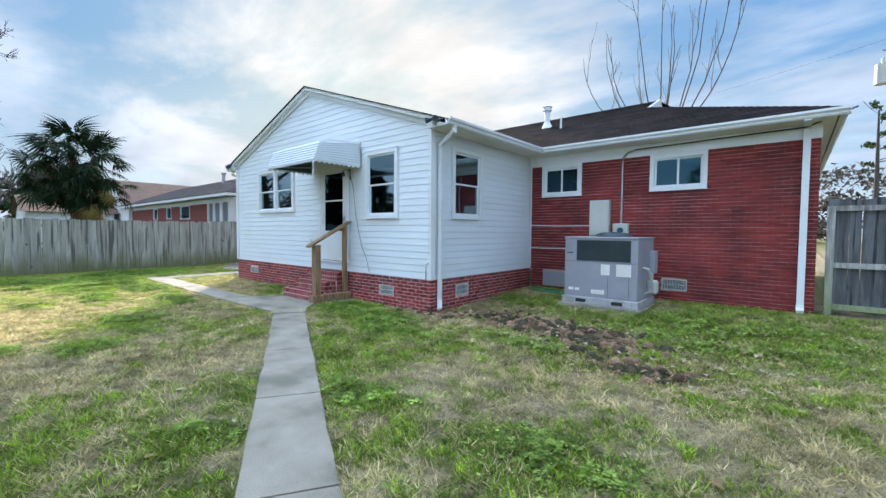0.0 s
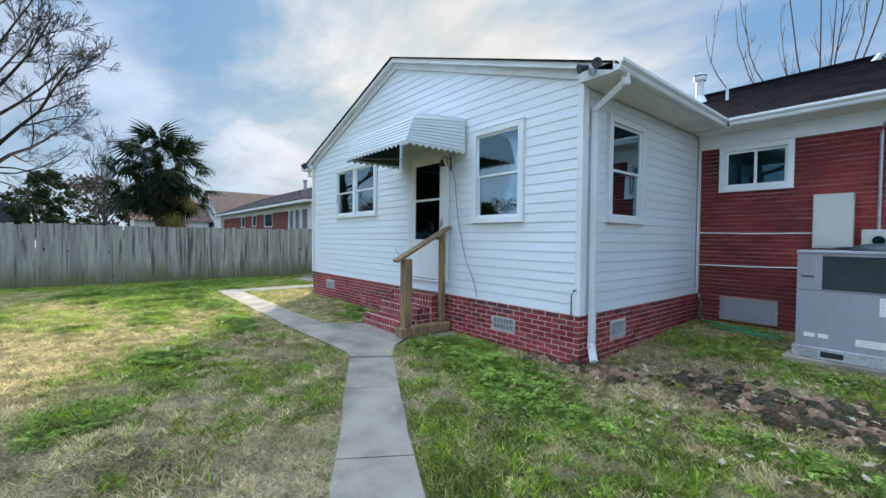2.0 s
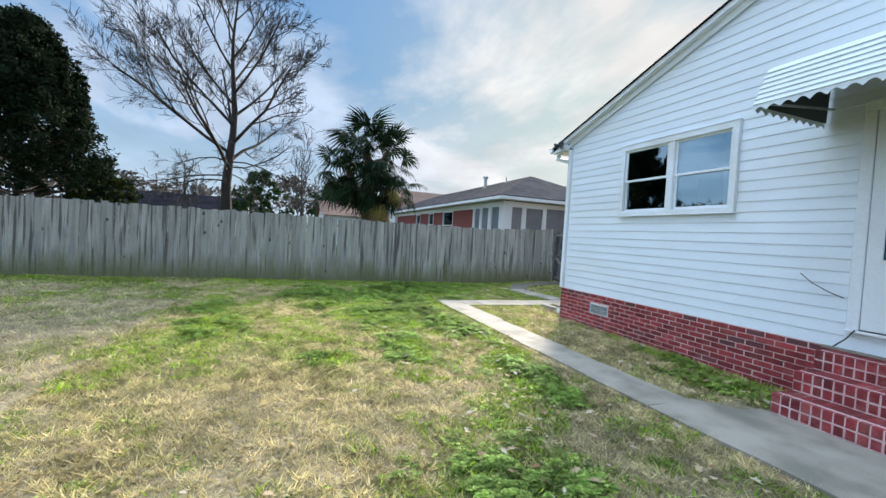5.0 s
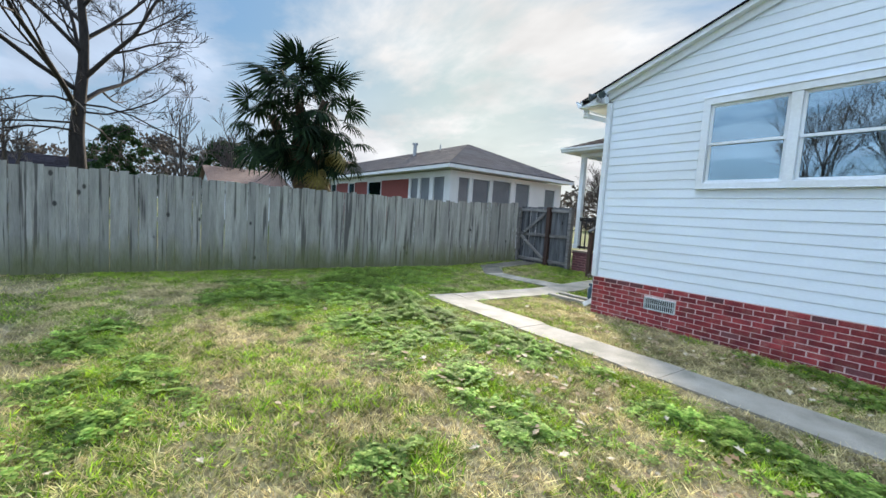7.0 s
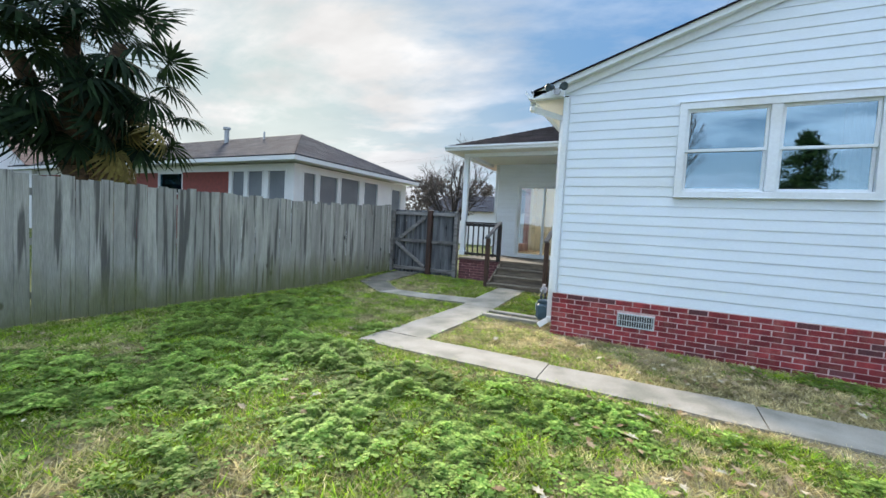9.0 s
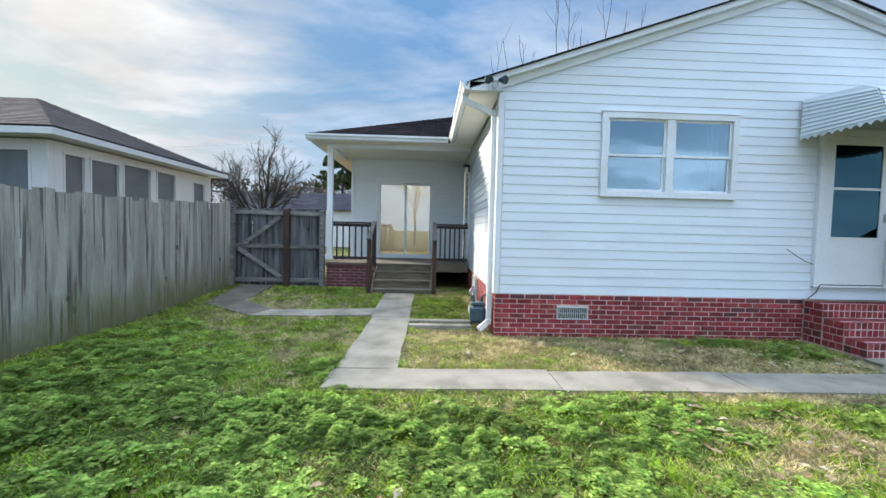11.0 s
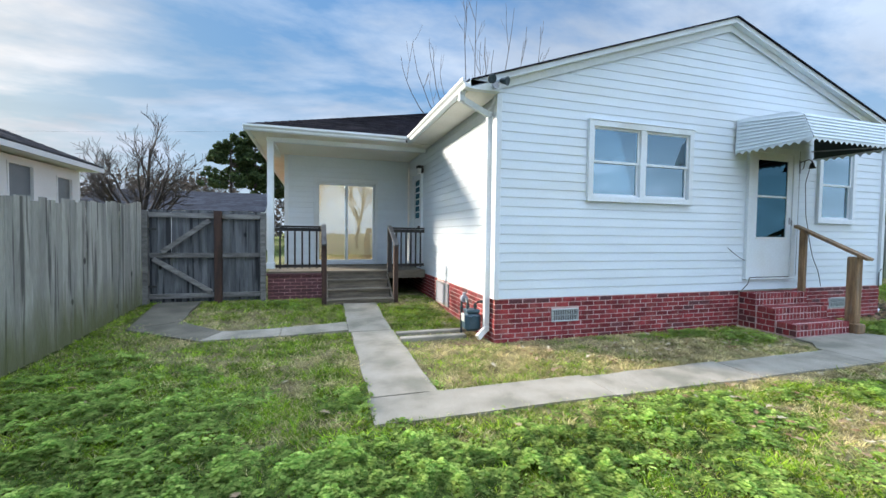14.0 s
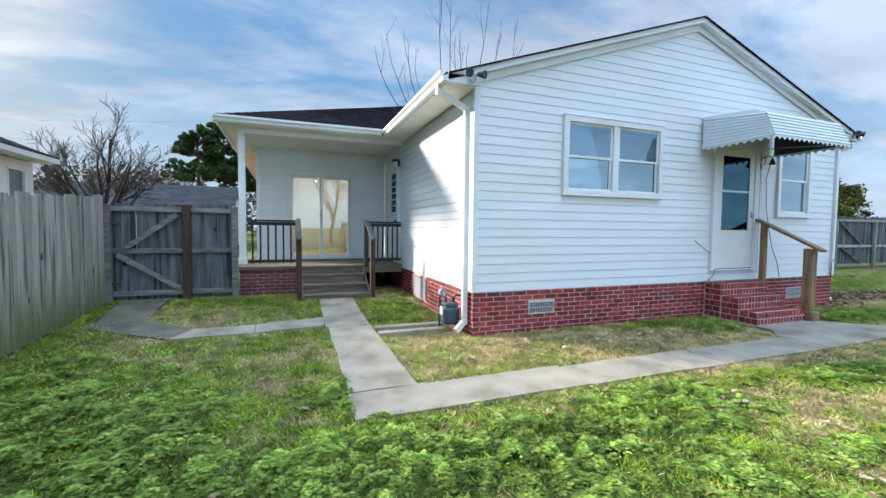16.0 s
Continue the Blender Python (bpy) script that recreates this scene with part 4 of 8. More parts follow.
def make_roofs():
    bm = bmesh.new()
    xo, ye, z0 = 4.56, YF - 0.125, ZR - 0.341 * 4.56
    for s in (-1, 1):
        roof_plane(bm, (XC + s * xo, ye, z0), (XC + s * xo, 13.2, z0), (XC, 13.2, ZR), (XC, ye, ZR), 34, 0.006, 0.011)
        # the thin edge over the rake
        vs = [bm.verts.new(p) for p in ((XC, ye - 0.004, ZR + 0.018), (XC, ye - 0.004, ZR - 0.001), (XC + s * xo, ye - 0.004, z0 - 0.001), (XC + s * xo, ye - 0.004, z0 + 0.018))]
        bm.faces.new(vs)
    part("roof", bm, M["shingle"], house, "dark shingle roof of the gabled wing")
    bm = bmesh.new()
    x0, x1, y0, y1, ze = MW - 0.5, ME + 0.20, YM - 0.46, MB + 0.46, 3.46
    sl = 0.41
    yr = (y0 + y1) / 2
    zr = ze + (yr - y0) * sl
    rl, rr = x0 + (yr - y0), x1 - 3.8
    d = 3.9
    roof_plane(bm, (x0, y0, ze), (x1, y0, ze), (rr, y0 + d, ze + d * sl), (x0 + d, y0 + d, ze + d * sl), 28)
    roof_plane(bm, (x0 + d, y0 + d, ze + d * sl), (rr, y0 + d, ze + d * sl), (rr, yr, zr), (rl, yr, zr), 9)
    roof_plane(bm, (x1, y1, ze), (x0, y1, ze), (rl, yr, zr), (rr, yr, zr), 30)
    roof_plane(bm, (x0, y1, ze), (x0, y0, ze), (rl, yr, zr), (rl, yr, zr), 36)
    roof_plane(bm, (x1, y0, ze), (x1, y1, ze), (rr, y1 - d, ze + d * sl), (rr, y0 + d, ze + d * sl), 28)
    part("roof", bm, M["shingle"], house, "dark shingle hip roof of the main house")
    bm = bmesh.new()
    vs = [bm.verts.new((rr + dx, y, z)) for dx in (0.0, 0.06) for y, z in ((y0 + d - 0.1, ze + d * sl), (y1 - d + 0.1, ze + d * sl), (yr, zr + 0.06))]
    bm.faces.new(vs[:3]), bm.faces.new(vs[3:][::-1])
    for i in range(3):
        j = (i + 1) % 3
        bm.faces.new((vs[i], vs[3 + i], vs[3 + j], vs[j]))
    part("gablet", bm, M["trim"], house, "small white gable at the roof's ridge end")


make_roofs()


def gutter(pts, out):
    """A white K-shaped gutter along two points; out is the direction away from the house."""
    a, b = map(Vector, pts)
    o = Vector(out)
    prof = ((0, 0.0), (0.07, 0.0), (0.085, 0.025), (0.085, 0.045), (0.12, 0.08), (0.12, 0.115), (0.105, 0.115), (0.105, 0.09), (0.012, 0.02), (0.012, 0.115), (0, 0.115))
    bm = bmesh.new()
    rows = [[bm.verts.new(p + o * u + Vector((0, 0, v))) for u, v in prof] for p in (a, b)]
    n = len(prof)
    for k in range(n):
        bm.faces.new((rows[0][k], rows[1][k], rows[1][(k + 1) % n], rows[0][(k + 1) % n]))
    bm.faces.new(rows[0]), bm.faces.new(rows[1][::-1])
    bmesh.ops.recalc_face_normals(bm, faces=bm.faces)
    part("gutter", bm, M["trim"], house, "white painted metal gutter")


gutter(((XR + 0.44, YF - 0.13, ZE - 0.01), (XR + 0.44, YM - 0.45, ZE - 0.01)), (1, 0, 0))
gutter(((XL - 0.44, YF - 0.13, ZE - 0.01), (XL - 0.44, YM - 0.45, ZE - 0.01)), (-1, 0, 0))
gutter(((XR + 0.57, YM - 0.44, ZE - 0.01), (ME + 0.31, YM - 0.44, ZE - 0.01)), (0, -1, 0))
gutter(((MW - 0.56, YM - 0.44, ZE - 0.01), (XL - 0.57, YM - 0.44, ZE - 0.01)), (0, -1, 0))
gutter(((ME + 0.19, YM - 0.42, ZE - 0.01), (ME + 0.19, MB + 0.4, ZE - 0.01)), (1, 0, 0))
gutter(((MW - 0.47, YM - 0.42, ZE - 0.01), (MW - 0.47, MB + 0.4, ZE - 0.01)), (-1, 0, 0))


def downspout(pts, w=0.075, h=0.055, up=(0, 1, 0)):
    bm = bmesh.new()
    for a, b in zip(pts, pts[1:]):
        beam(bm, a, b, w, h, up)
    for p in pts[1:-1]:
        soft_box(bm, p[0] - w * 0.56, p[0] + w * 0.56, p[1] - w * 0.56, p[1] + w * 0.56, p[2] - w * 0.56, p[2] + w * 0.56, 0.015)
    part("downspout", bm, M["trim"], house, "white painted metal downspout")


downspout([(XR + 0.49, YF + 0.06, ZE), (XR + 0.49, YF + 0.06, ZE - 0.10), (XR + 0.055, YF + 0.20, ZE - 0.27), (XR + 0.055, YF + 0.20, 0.20), (XR + 0.16, YF + 0.08, 0.06)])
downspout([(XL - 0.49, YF + 0.08, ZE), (XL - 0.49, YF + 0.08, ZE - 0.10), (XL - 0.055, YF + 0.16, ZE - 0.25), (XL - 0.055, YF + 0.16, 0.16), (XL - 0.2, YF + 0.10, 0.05)])
downspout([(ME - 0.18, YM - 0.50, ZE), (ME - 0.18, YM - 0.05, ZE - 0.03), (ME - 0.18, YM - 0.05, 0.22), (ME - 0.18, YM - 0.16, 0.16)], 0.10, 0.07)


# ---- windows and doors ----
def window(W, u0, u1, z0, z1, halves=1, kind="hung", curtain=None, label="white double-hung window"):
    w = bmesh.new()
    c = 0.085
    ring(w, W, u0, u1, z0, z1, -0.02, 0.034, c, c, c * 0.8, c)
    ob = part("window", w, M["trim"], house, label)
    for nm, a in (("drip_cap", (0.042, z1 + 0.0005, z1 + 0.014)), ("window_sill", (0.04, z0 - 0.016, z0 - 0.0005))):
        h = bmesh.new()
        wbox(h, W, u0 - 0.006, u1 + 0.006, -0.02, a[0], a[1], a[2], 0.004)
        part(nm, h, M["trim"], ob)
    i0, i1, j0, j1 = u0 + c, u1 - c, z0 + c * 0.8, z1 - c
    bounds = [(i0, i1)]
    if halves == 2:
        mid = (i0 + i1) / 2
        m = bmesh.new()
        wbox(m, W, mid - 0.055, mid + 0.055, -0.04, 0.03, j0, j1, 0.006)
        part("mullion", m, M["trim"], ob)
        bounds = [(i0, mid - 0.055), (mid + 0.055, i1)]
    for b0, b1 in bounds:
        if kind == "hung":
            zm = (j0 + j1) / 2
            for s0, s1, d in ((zm - 0.02, j1, 0.0), (j0, zm + 0.02, -0.022)):
                m = bmesh.new()
                f = 0.035
                ring(m, W, b0, b1, s0, s1, d - 0.02, d - 0.001, f)
                sash = part("sash", m, M["trim"], ob)
                g = bmesh.new()
                wbox(g, W, b0 + f - 0.002, b1 - f + 0.002, d - 0.014, d - 0.010, s0 + f - 0.002, s1 - f + 0.002)
                part("pane", g, M["glass"], ob, "reflecting clear glass")
        else:
            mid = (b0 + b1) / 2
            for s0, s1, d in ((b0, mid + 0.025, 0.0), (mid - 0.025, b1, -0.022)):
                m = bmesh.new()
                f = 0.04
                ring(m, W, s0, s1, j0, j1, d - 0.02, d - 0.001, f)
                part("sash", m, M["trim"], ob)
                g = bmesh.new()
                wbox(g, W, s0 + f - 0.002, s1 - f + 0.002, d - 0.014, d - 0.010, j0 + f - 0.002, j1 - f + 0.002)
                part("pane", g, M["glass_dark"], ob, "dark tinted glass")
    if curtain:
        for a, b in curtain:
            cm = bmesh.new()
            n = max(6, int((b - a) / 0.03))
            rows = []
            for k in range(n + 1):
                d = -0.17 - 0.018 * math.cos(k * 2.1)
                rows.append([cm.verts.new(wp(W, a + (b - a) * k / n, d, z)) for z in (z0 - 0.1, z1)])
            for p, q in zip(rows, rows[1:]):
                cm.faces.new((p[0], q[0], q[1], p[1]))
            part("curtain", cm, M["curtain"], ob, "pale hanging curtain")
    return ob


window(FR, *WIN_F[0], halves=2, curtain=((-10.22, -9.98),), label="white paired double-hung window in the siding")
window(FR, *WIN_F[1], label="white double-hung window in the siding")
window(RT, *WIN_R[0], curtain=((6.98, 7.15),), label="tall white double-hung window with a pale curtain")
window(BR, *WIN_B[0], kind="slide", label="white sliding window set high in red brick")
window(BR, *WIN_B[1], kind="slide", label="white sliding window set high in red brick")


def storm_door():
    u0, u1, z0, z1 = DOOR_F
    bm = bmesh.new()
    c = 0.10
    wbox(bm, FR, u0, u0 + c, -0.05, 0.036, z0, z1 - c, 0.006)
    wbox(bm, FR, u1 - c, u1, -0.05, 0.036, z0, z1 - c, 0.006)
    wbox(bm, FR, u0, u1, -0.05, 0.036, z1 - c, z1, 0.006)
    wbox(bm, FR, u0, u1, -0.05, 0.045, z0 - 0.03, z0 - 0.0005, 0.006)
    frame_ob = part("door_frame", bm, M["trim"], house)
    a, b, lo, hi = u0 + c + 0.004, u1 - c - 0.004, z0 + 0.012, z1 - c - 0.004
    bm = bmesh.new()
    ga, gb, g0, g1 = a + 0.12, b - 0.12, 1.49, hi - 0.12
    ring(bm, FR, a, b, lo, hi, -0.01, 0.022, ga - a, b - gb, g0 - lo, hi - g1)
    door = part("door", bm, M["trim"], house, "closed white storm door with a tall glass light")
    bm = bmesh.new()
    wbox(bm, FR, ga - 0.02, gb + 0.02, 0.0225, 0.030, g0 - 0.03, g0 + 0.006, 0.003)
    part("glazing_bead", bm, M["white_plastic"], door)
    bm = bmesh.new()
    wbox(bm, FR, ga, gb, 0.0085, 0.028, 2.17, 2.205, 0.004)
    part("glazing_bar", bm, M["white_plastic"], door)
    bm = bmesh.new()
    wbox(bm, FR, ga, gb, 0.004, 0.008, g0, g1)
    part("pane", bm, M["glass_dark"], door, "dark reflecting screened glass")
    bm = bmesh.new()
    wbox(bm, FR, b - 0.06, b - 0.03, 0.022, 0.035, 1.72, 1.84, 0.004)
    wbox(bm, FR, b - 0.055, b - 0.035, 0.035, 0.07, 1.74, 1.76, 0.004)
    wbox(bm, FR, b - 0.055, b - 0.035, 0.055, 0.07, 1.70, 1.80, 0.004)
    part("door_handle", bm, M["galv"], door, "small metal handle")
    bm = bmesh.new()
    wbox(bm, FR, a, b, -0.012, 0.03, z0 - 0.005, z0 + 0.01)
    part("door_sweep", bm, M["black"], door)


storm_door()


def slider():
    u0, u1, z0, z1 = SLIDER
    bm = bmesh.new()
    ring(bm, PO, u0, u1, z0, z1, -0.08, 0.03, 0.07, 0.07, 0.06, 0.07)
    ob = part("sliding_door", bm, M["trim"], house, "closed white framed sliding glass patio door")
    mid = (u0 + u1) / 2
    for a, b, d in ((u0 + 0.07, mid + 0.04, -0.01), (mid - 0.04, u1 - 0.07, -0.045)):
        bm = bmesh.new()
        f = 0.055
        lo, hi = z0 + 0.062, z1 - 0.072
        ring(bm, PO, a, b, lo, hi, d - 0.03, d, f)
        part("door_leaf", bm, M["trim"], ob)
        bm = bmesh.new()
        wbox(bm, PO, a + f - 0.002, b - f + 0.002, d - 0.018, d - 0.013, lo + f - 0.002, hi - f + 0.002)
        part("pane", bm, M["door_glass"], ob, "clear reflecting glass")
    bm = bmesh.new()
    wbox(bm, PO, mid - 0.03, mid - 0.005, 0.0, 0.03, 1.68, 1.86, 0.005)
    part("door_handle", bm, M["white_plastic"], ob)


slider()


def side_door():
    u0, u1, z0, z1 = DOOR_L
    bm = bmesh.new()
    for q in ((u0, u0 + 0.08, z0, z1 - 0.08), (u1 - 0.08, u1, z0, z1 - 0.08), (u0, u1, z1 - 0.08, z1)):
        wbox(bm, LF, q[0], q[1], -0.05, 0.036, q[2], q[3], 0.006)
    part("door_frame", bm, M["trim"], house)
    bm = bmesh.new()
    a, b = u0 + 0.084, u1 - 0.084
    ga, gb, g0, g1 = a + 0.13, b - 0.13, 1.85, z1 - 0.22
    ring(bm, LF, a, b, z0, z1 - 0.084, -0.02, 0.018, ga - a, b - gb, g0 - z0, z1 - 0.084 - g1)
    door = part("door", bm, M["trim"], house, "closed white side door with small glass panes")
    bm = bmesh.new()
    for k in range(1, 6):
        z = g0 + (g1 - g0) * k / 6
        wbox(bm, LF, ga, gb, 0.0, 0.02, z - 0.012, z + 0.012)
    part("glazing_bar", bm, M["trim"], door)
    bm = bmesh.new()
    wbox(bm, LF, ga, gb, -0.004, 0.0, g0, g1)
    part("pane", bm, M["glass_dark"], door)
    bm = bmesh.new()
    wbox(bm, LF, a + 0.04, a + 0.08, 0.018, 0.05, 1.62, 1.66, 0.006)
    tube(bm, [(XL - 0.018, a + 0.06, 1.64), (XL - 0.07, a + 0.06, 1.64)], 0.028, 10)
    part("door_handle", bm, M["black"], door, "dark round door knob")


side_door()


def grille(W, u0, u1, z0, z1, bars, label, name="vent"):
    bm = bmesh.new()
    f = 0.018
    ring(bm, W, u0, u1, z0, z1, -0.02, 0.010, f)
    ob = part(name, bm, M["vent"], house, label)
    bm = bmesh.new()
    for k in range(bars):
        u = u0 + f + (u1 - u0 - 2 * f) * (k + 0.5) / bars
        wbox(bm, W, u - 0.0048, u + 0.0048, 0.003, 0.009, z0 + f, z1 - f)
    wbox(bm, W, u0 + f, u1 - f, 0.001, 0.0025, (z0 + z1) / 2 - 0.006, (z0 + z1) / 2 + 0.006)
    part("louvre", bm, M["vent"], ob, kind="stuff")
    # dark sheet on the solid base stands for the unlit hole behind the slats
    bm = bmesh.new()
    wbox(bm, W, u0 + f, u1 - f, -0.003, -0.001, z0 + f, z1 - f)
    part("opening", bm, M["void"], ob)


VENTS_F = [(-12.39, -11.94, 0.235, 0.42), (-6.53, -6.10, 0.20, 0.39)]
VENT_R = (6.37, 6.78, 0.22, 0.43)
VENT_B = (-2.06, -1.60, 0.33, 0.56)
HATCH_L = (7.65, 8.45, 0.13, 0.55)
HATCH_B = (-4.74, -3.95, 0.18, 0.56)
for v in VENTS_F:
    grille(FR, *v, 14, "aluminium crawl-space vent in the brick base")
grille(RT, *VENT_R, 13, "aluminium crawl-space vent in the brick base")
grille(BR, *VENT_B, 15, "pale crawl-space vent low in the brick wall")


def hatch(W, u0, u1, z0, z1, label):
    bm = bmesh.new()
    wbox(bm, W, u0, u1, -0.02, 0.012, z0, z1, 0.005)
    ob = part("access_panel", bm, M["metal_grey"], house, label)
    bm = bmesh.new()
    for q in ((u0, u1, z1 - 0.03, z1), (u0, u1, z0, z0 + 0.03), (u0, u0 + 0.03, z0 + 0.03, z1 - 0.03), (u1 - 0.03, u1, z0 + 0.03, z1 - 0.03)):
        wbox(bm, W, q[0], q[1], 0.012, 0.02, q[2], q[3])
    part("panel_rim", bm, M["galv"], ob)


hatch(LF, *HATCH_L, "grey metal crawl-space access panel")
hatch(BR, *HATCH_B, "grey metal crawl-space access panel")

# ---- brick helpers ----
def brick_mesh(name, length, height, depth, material):
    bm = bmesh.new()
    c = 0.004
    x, z = length / 2, height / 2
    back = [bm.verts.new(p) for p in ((-x, depth, -z), (x, depth, -z), (x, depth, z), (-x, depth, z))]
    mid = [bm.verts.new(p) for p in ((-x, c, -z), (x, c, -z), (x, c, z), (-x, c, z))]
    fr = [bm.verts.new(p) for p in ((-x + c, 0, -z + c), (x - c, 0, -z + c), (x - c, 0, z - c), (-x + c, 0, z - c))]
    bm.faces.new(fr)
    for i in range(4):
        j = (i + 1) % 4
        bm.faces.new((back[i], back[j], mid[j], mid[i]))
        bm.faces.new((mid[i], mid[j], fr[j], fr[i]))
    me = bpy.data.meshes.new(name)
    bm.to_mesh(me)
    bm.free()
    me.materials.append(material)
    return me


def course_layout(u0, u1, z0, z1, pitch_u, pitch_z, holes, joint=0.010, upright=None):
    """Running bond: centre, length and height of each brick, cut at the ends and at the openings."""
    rows, i = [], 0
    z = z1 - pitch_z
    while z > z0 - pitch_z:
        zm = z + pitch_z / 2
        segs = [(u0, u1)]
        for h in holes:
            if h[2] - 0.02 < zm < h[3] + 0.02:
                nxt = []
                for s in segs:
                    if h[1] <= s[0] or h[0] >= s[1]:
                        nxt.append(s)
                    else:
                        nxt += [q for q in ((s[0], h[0]), (h[1], s[1])) if q[1] - q[0] > 0.03]
                segs = nxt
        for s in segs:
            u = u0 - (pitch_u / 2 if i % 2 else 0)
            while u < s[1]:
                a, b = max(u, s[0]), min(u + pitch_u, s[1])
                if b - a > 0.035:
                    rows.append(((a + b) / 2, zm, b - a - (upright or joint), pitch_z - joint, i))
                u += pitch_u
        z -= pitch_z
        i += 1
    return rows


BRICK_CACHE = {}


def shared_brick(length, height, mat_name):
    key = (round(length, 2), round(height, 3), mat_name)
    if key not in BRICK_CACHE:
        BRICK_CACHE[key] = brick_mesh("brick", key[0], key[1], 0.02, M[mat_name])
    return BRICK_CACHE[key]


def wall_angle(W):
    return {("x", -1): 0.0, ("y", 1): math.pi / 2, ("y", -1): -math.pi / 2}[(W[0], W[2])]


def lay(W, rows, parent, rng, mat_name="brick", separate=None, dark=0.03):
    """Bricks one by one; the far ones in one mesh."""
    rest = bmesh.new()
    for u, z, l, h, i in rows:
        proud = rng.uniform(-0.003, 0.005) if mat_name == "brick_main" else rng.uniform(-0.003, 0.003)
        if separate and separate(u, z):
            mn = "brick_dark" if (rng.random() < dark or i == 0 and rng.random() < 0.3) and mat_name == "brick" else mat_name
            piece("brick", shared_brick(l, h, mn), parent, wp(W, u, proud, z), wall_angle(W) + rng.uniform(-0.006, 0.006))
        else:
            wbox(rest, W, u - l / 2, u + l / 2, -0.02, proud, z - h / 2, z + h / 2)
    if len(rest.verts):
        part("brickwork", rest, M["brick_main" if mat_name == "brick" else mat_name], parent, kind="stuff")
    else:
        rest.free()



# ---- things on and by the house ----
def brick_steps():
    ob = thing("brick_steps", (-8.2, 5.2, 0), "three red brick steps with pale mortar below the storm door", "steps")
    x0, x1 = -8.80, -7.62
    tops = [(4.72, 0.195), (5.02, 0.385), (5.32, 0.575)]
    bm = bmesh.new()
    prof = [(YF - 0.002, -0.02), (YF - 0.002, 0.569), (5.324, 0.569), (5.324, 0.379), (5.024, 0.379), (5.024, 0.189), (4.724, 0.189), (4.724, -0.02)]
    ends = [[bm.verts.new((x, y, z)) for y, z in prof] for x in (x0 + 0.004, x1 - 0.004)]
    bm.faces.new(ends[0]), bm.faces.new(ends[1][::-1])
    for k in range(8):
        bm.faces.new((ends[0][k], ends[0][(k + 1) % 8], ends[1][(k + 1) % 8], ends[1][k]))
    bmesh.ops.recalc_face_normals(bm, faces=bm.faces)
    part("step_core", bm, M["mortar"], ob, "pale mortar")
    rs = random.Random(3)
    # headers on the front of each tread, flat courses below and on the sides
    hd = brick_mesh("brick", 0.068, 0.084, 0.05, M["brick"])
    tr = [brick_mesh("brick", 0.070, 0.008, 0.19, M["brick"]), brick_mesh("brick", 0.092, 0.008, 0.09, M["brick"])]
    n = 15
    pitch = (x1 - x0) / n
    for y, z in tops:
        for k in range(n):
            u = x0 + pitch * (k + 0.5)
            piece("brick", hd, ob, (u, y + rs.uniform(-0.003, 0.003), z - 0.045))
            piece("brick", hd, ob, (u, y + rs.uniform(-0.003, 0.002) + 0.002, z - 0.142))
            piece("brick", tr[0], ob, (u, y + 0.105, z - 0.006 + rs.uniform(-0.002, 0.002)))
    sides = {(x1, 1): None, (x0, -1): None}
    for (x, s) in sides:
        for i, (y, z) in enumerate(tops):
            zz = z
            row = 0
            while zz > 0.02:
                yy = y + 0.006
                end = YF - 0.01 if row >= 0 and i == 2 else (tops[i + 1][0] if i < 2 else YF)
                l = 0.14 if row % 2 == 0 else 0.095
                while yy < end - 0.03:
                    m = min(l, end - yy)
                    mn = "brick_dark" if rs.random() < 0.15 else "brick"
                    piece("brick", shared_brick(m - 0.01, 0.085, mn), ob, (x + s * rs.uniform(-0.003, 0.003), yy + m / 2, zz - 0.046), s * math.pi / 2)
                    yy += m
                zz -= 0.096
                row += 1
    bm = bmesh.new()
    box(bm, -8.86, -7.62, 5.55, YF - 0.024, 0.578, 0.60)
    part("landing", bm, M["concrete"], ob)


def step_rail():
    ob = thing("handrail", (-7.5, 5.2, 0), "tan weathered wooden handrail beside the brick steps", "handrail")
    bm = bmesh.new()
    soft_box(bm, -7.58, -7.44, 4.68, 4.82, 0.16, 1.20, 0.012)
    part("post", bm, M["rail_wood"], ob)
    bm = bmesh.new()
    soft_box(bm, -7.575, -7.485, 5.42, 5.51, 0.16, 1.62, 0.012)
    part("post", bm, M["rail_wood"], ob)
    bm = bmesh.new()
    beam(bm, (-7.515, 4.56, 1.165), (-7.525, 5.60, 1.70), 0.145, 0.04)
    part("rail", bm, M["rail_wood"], ob, "weathered sloping wooden rail")
    bm = bmesh.new()
    soft_box(bm, -7.60, -7.42, 4.62, 5.58, 0.0, 0.158, 0.014)
    part("sill_beam", bm, M["rail_wood"], ob)


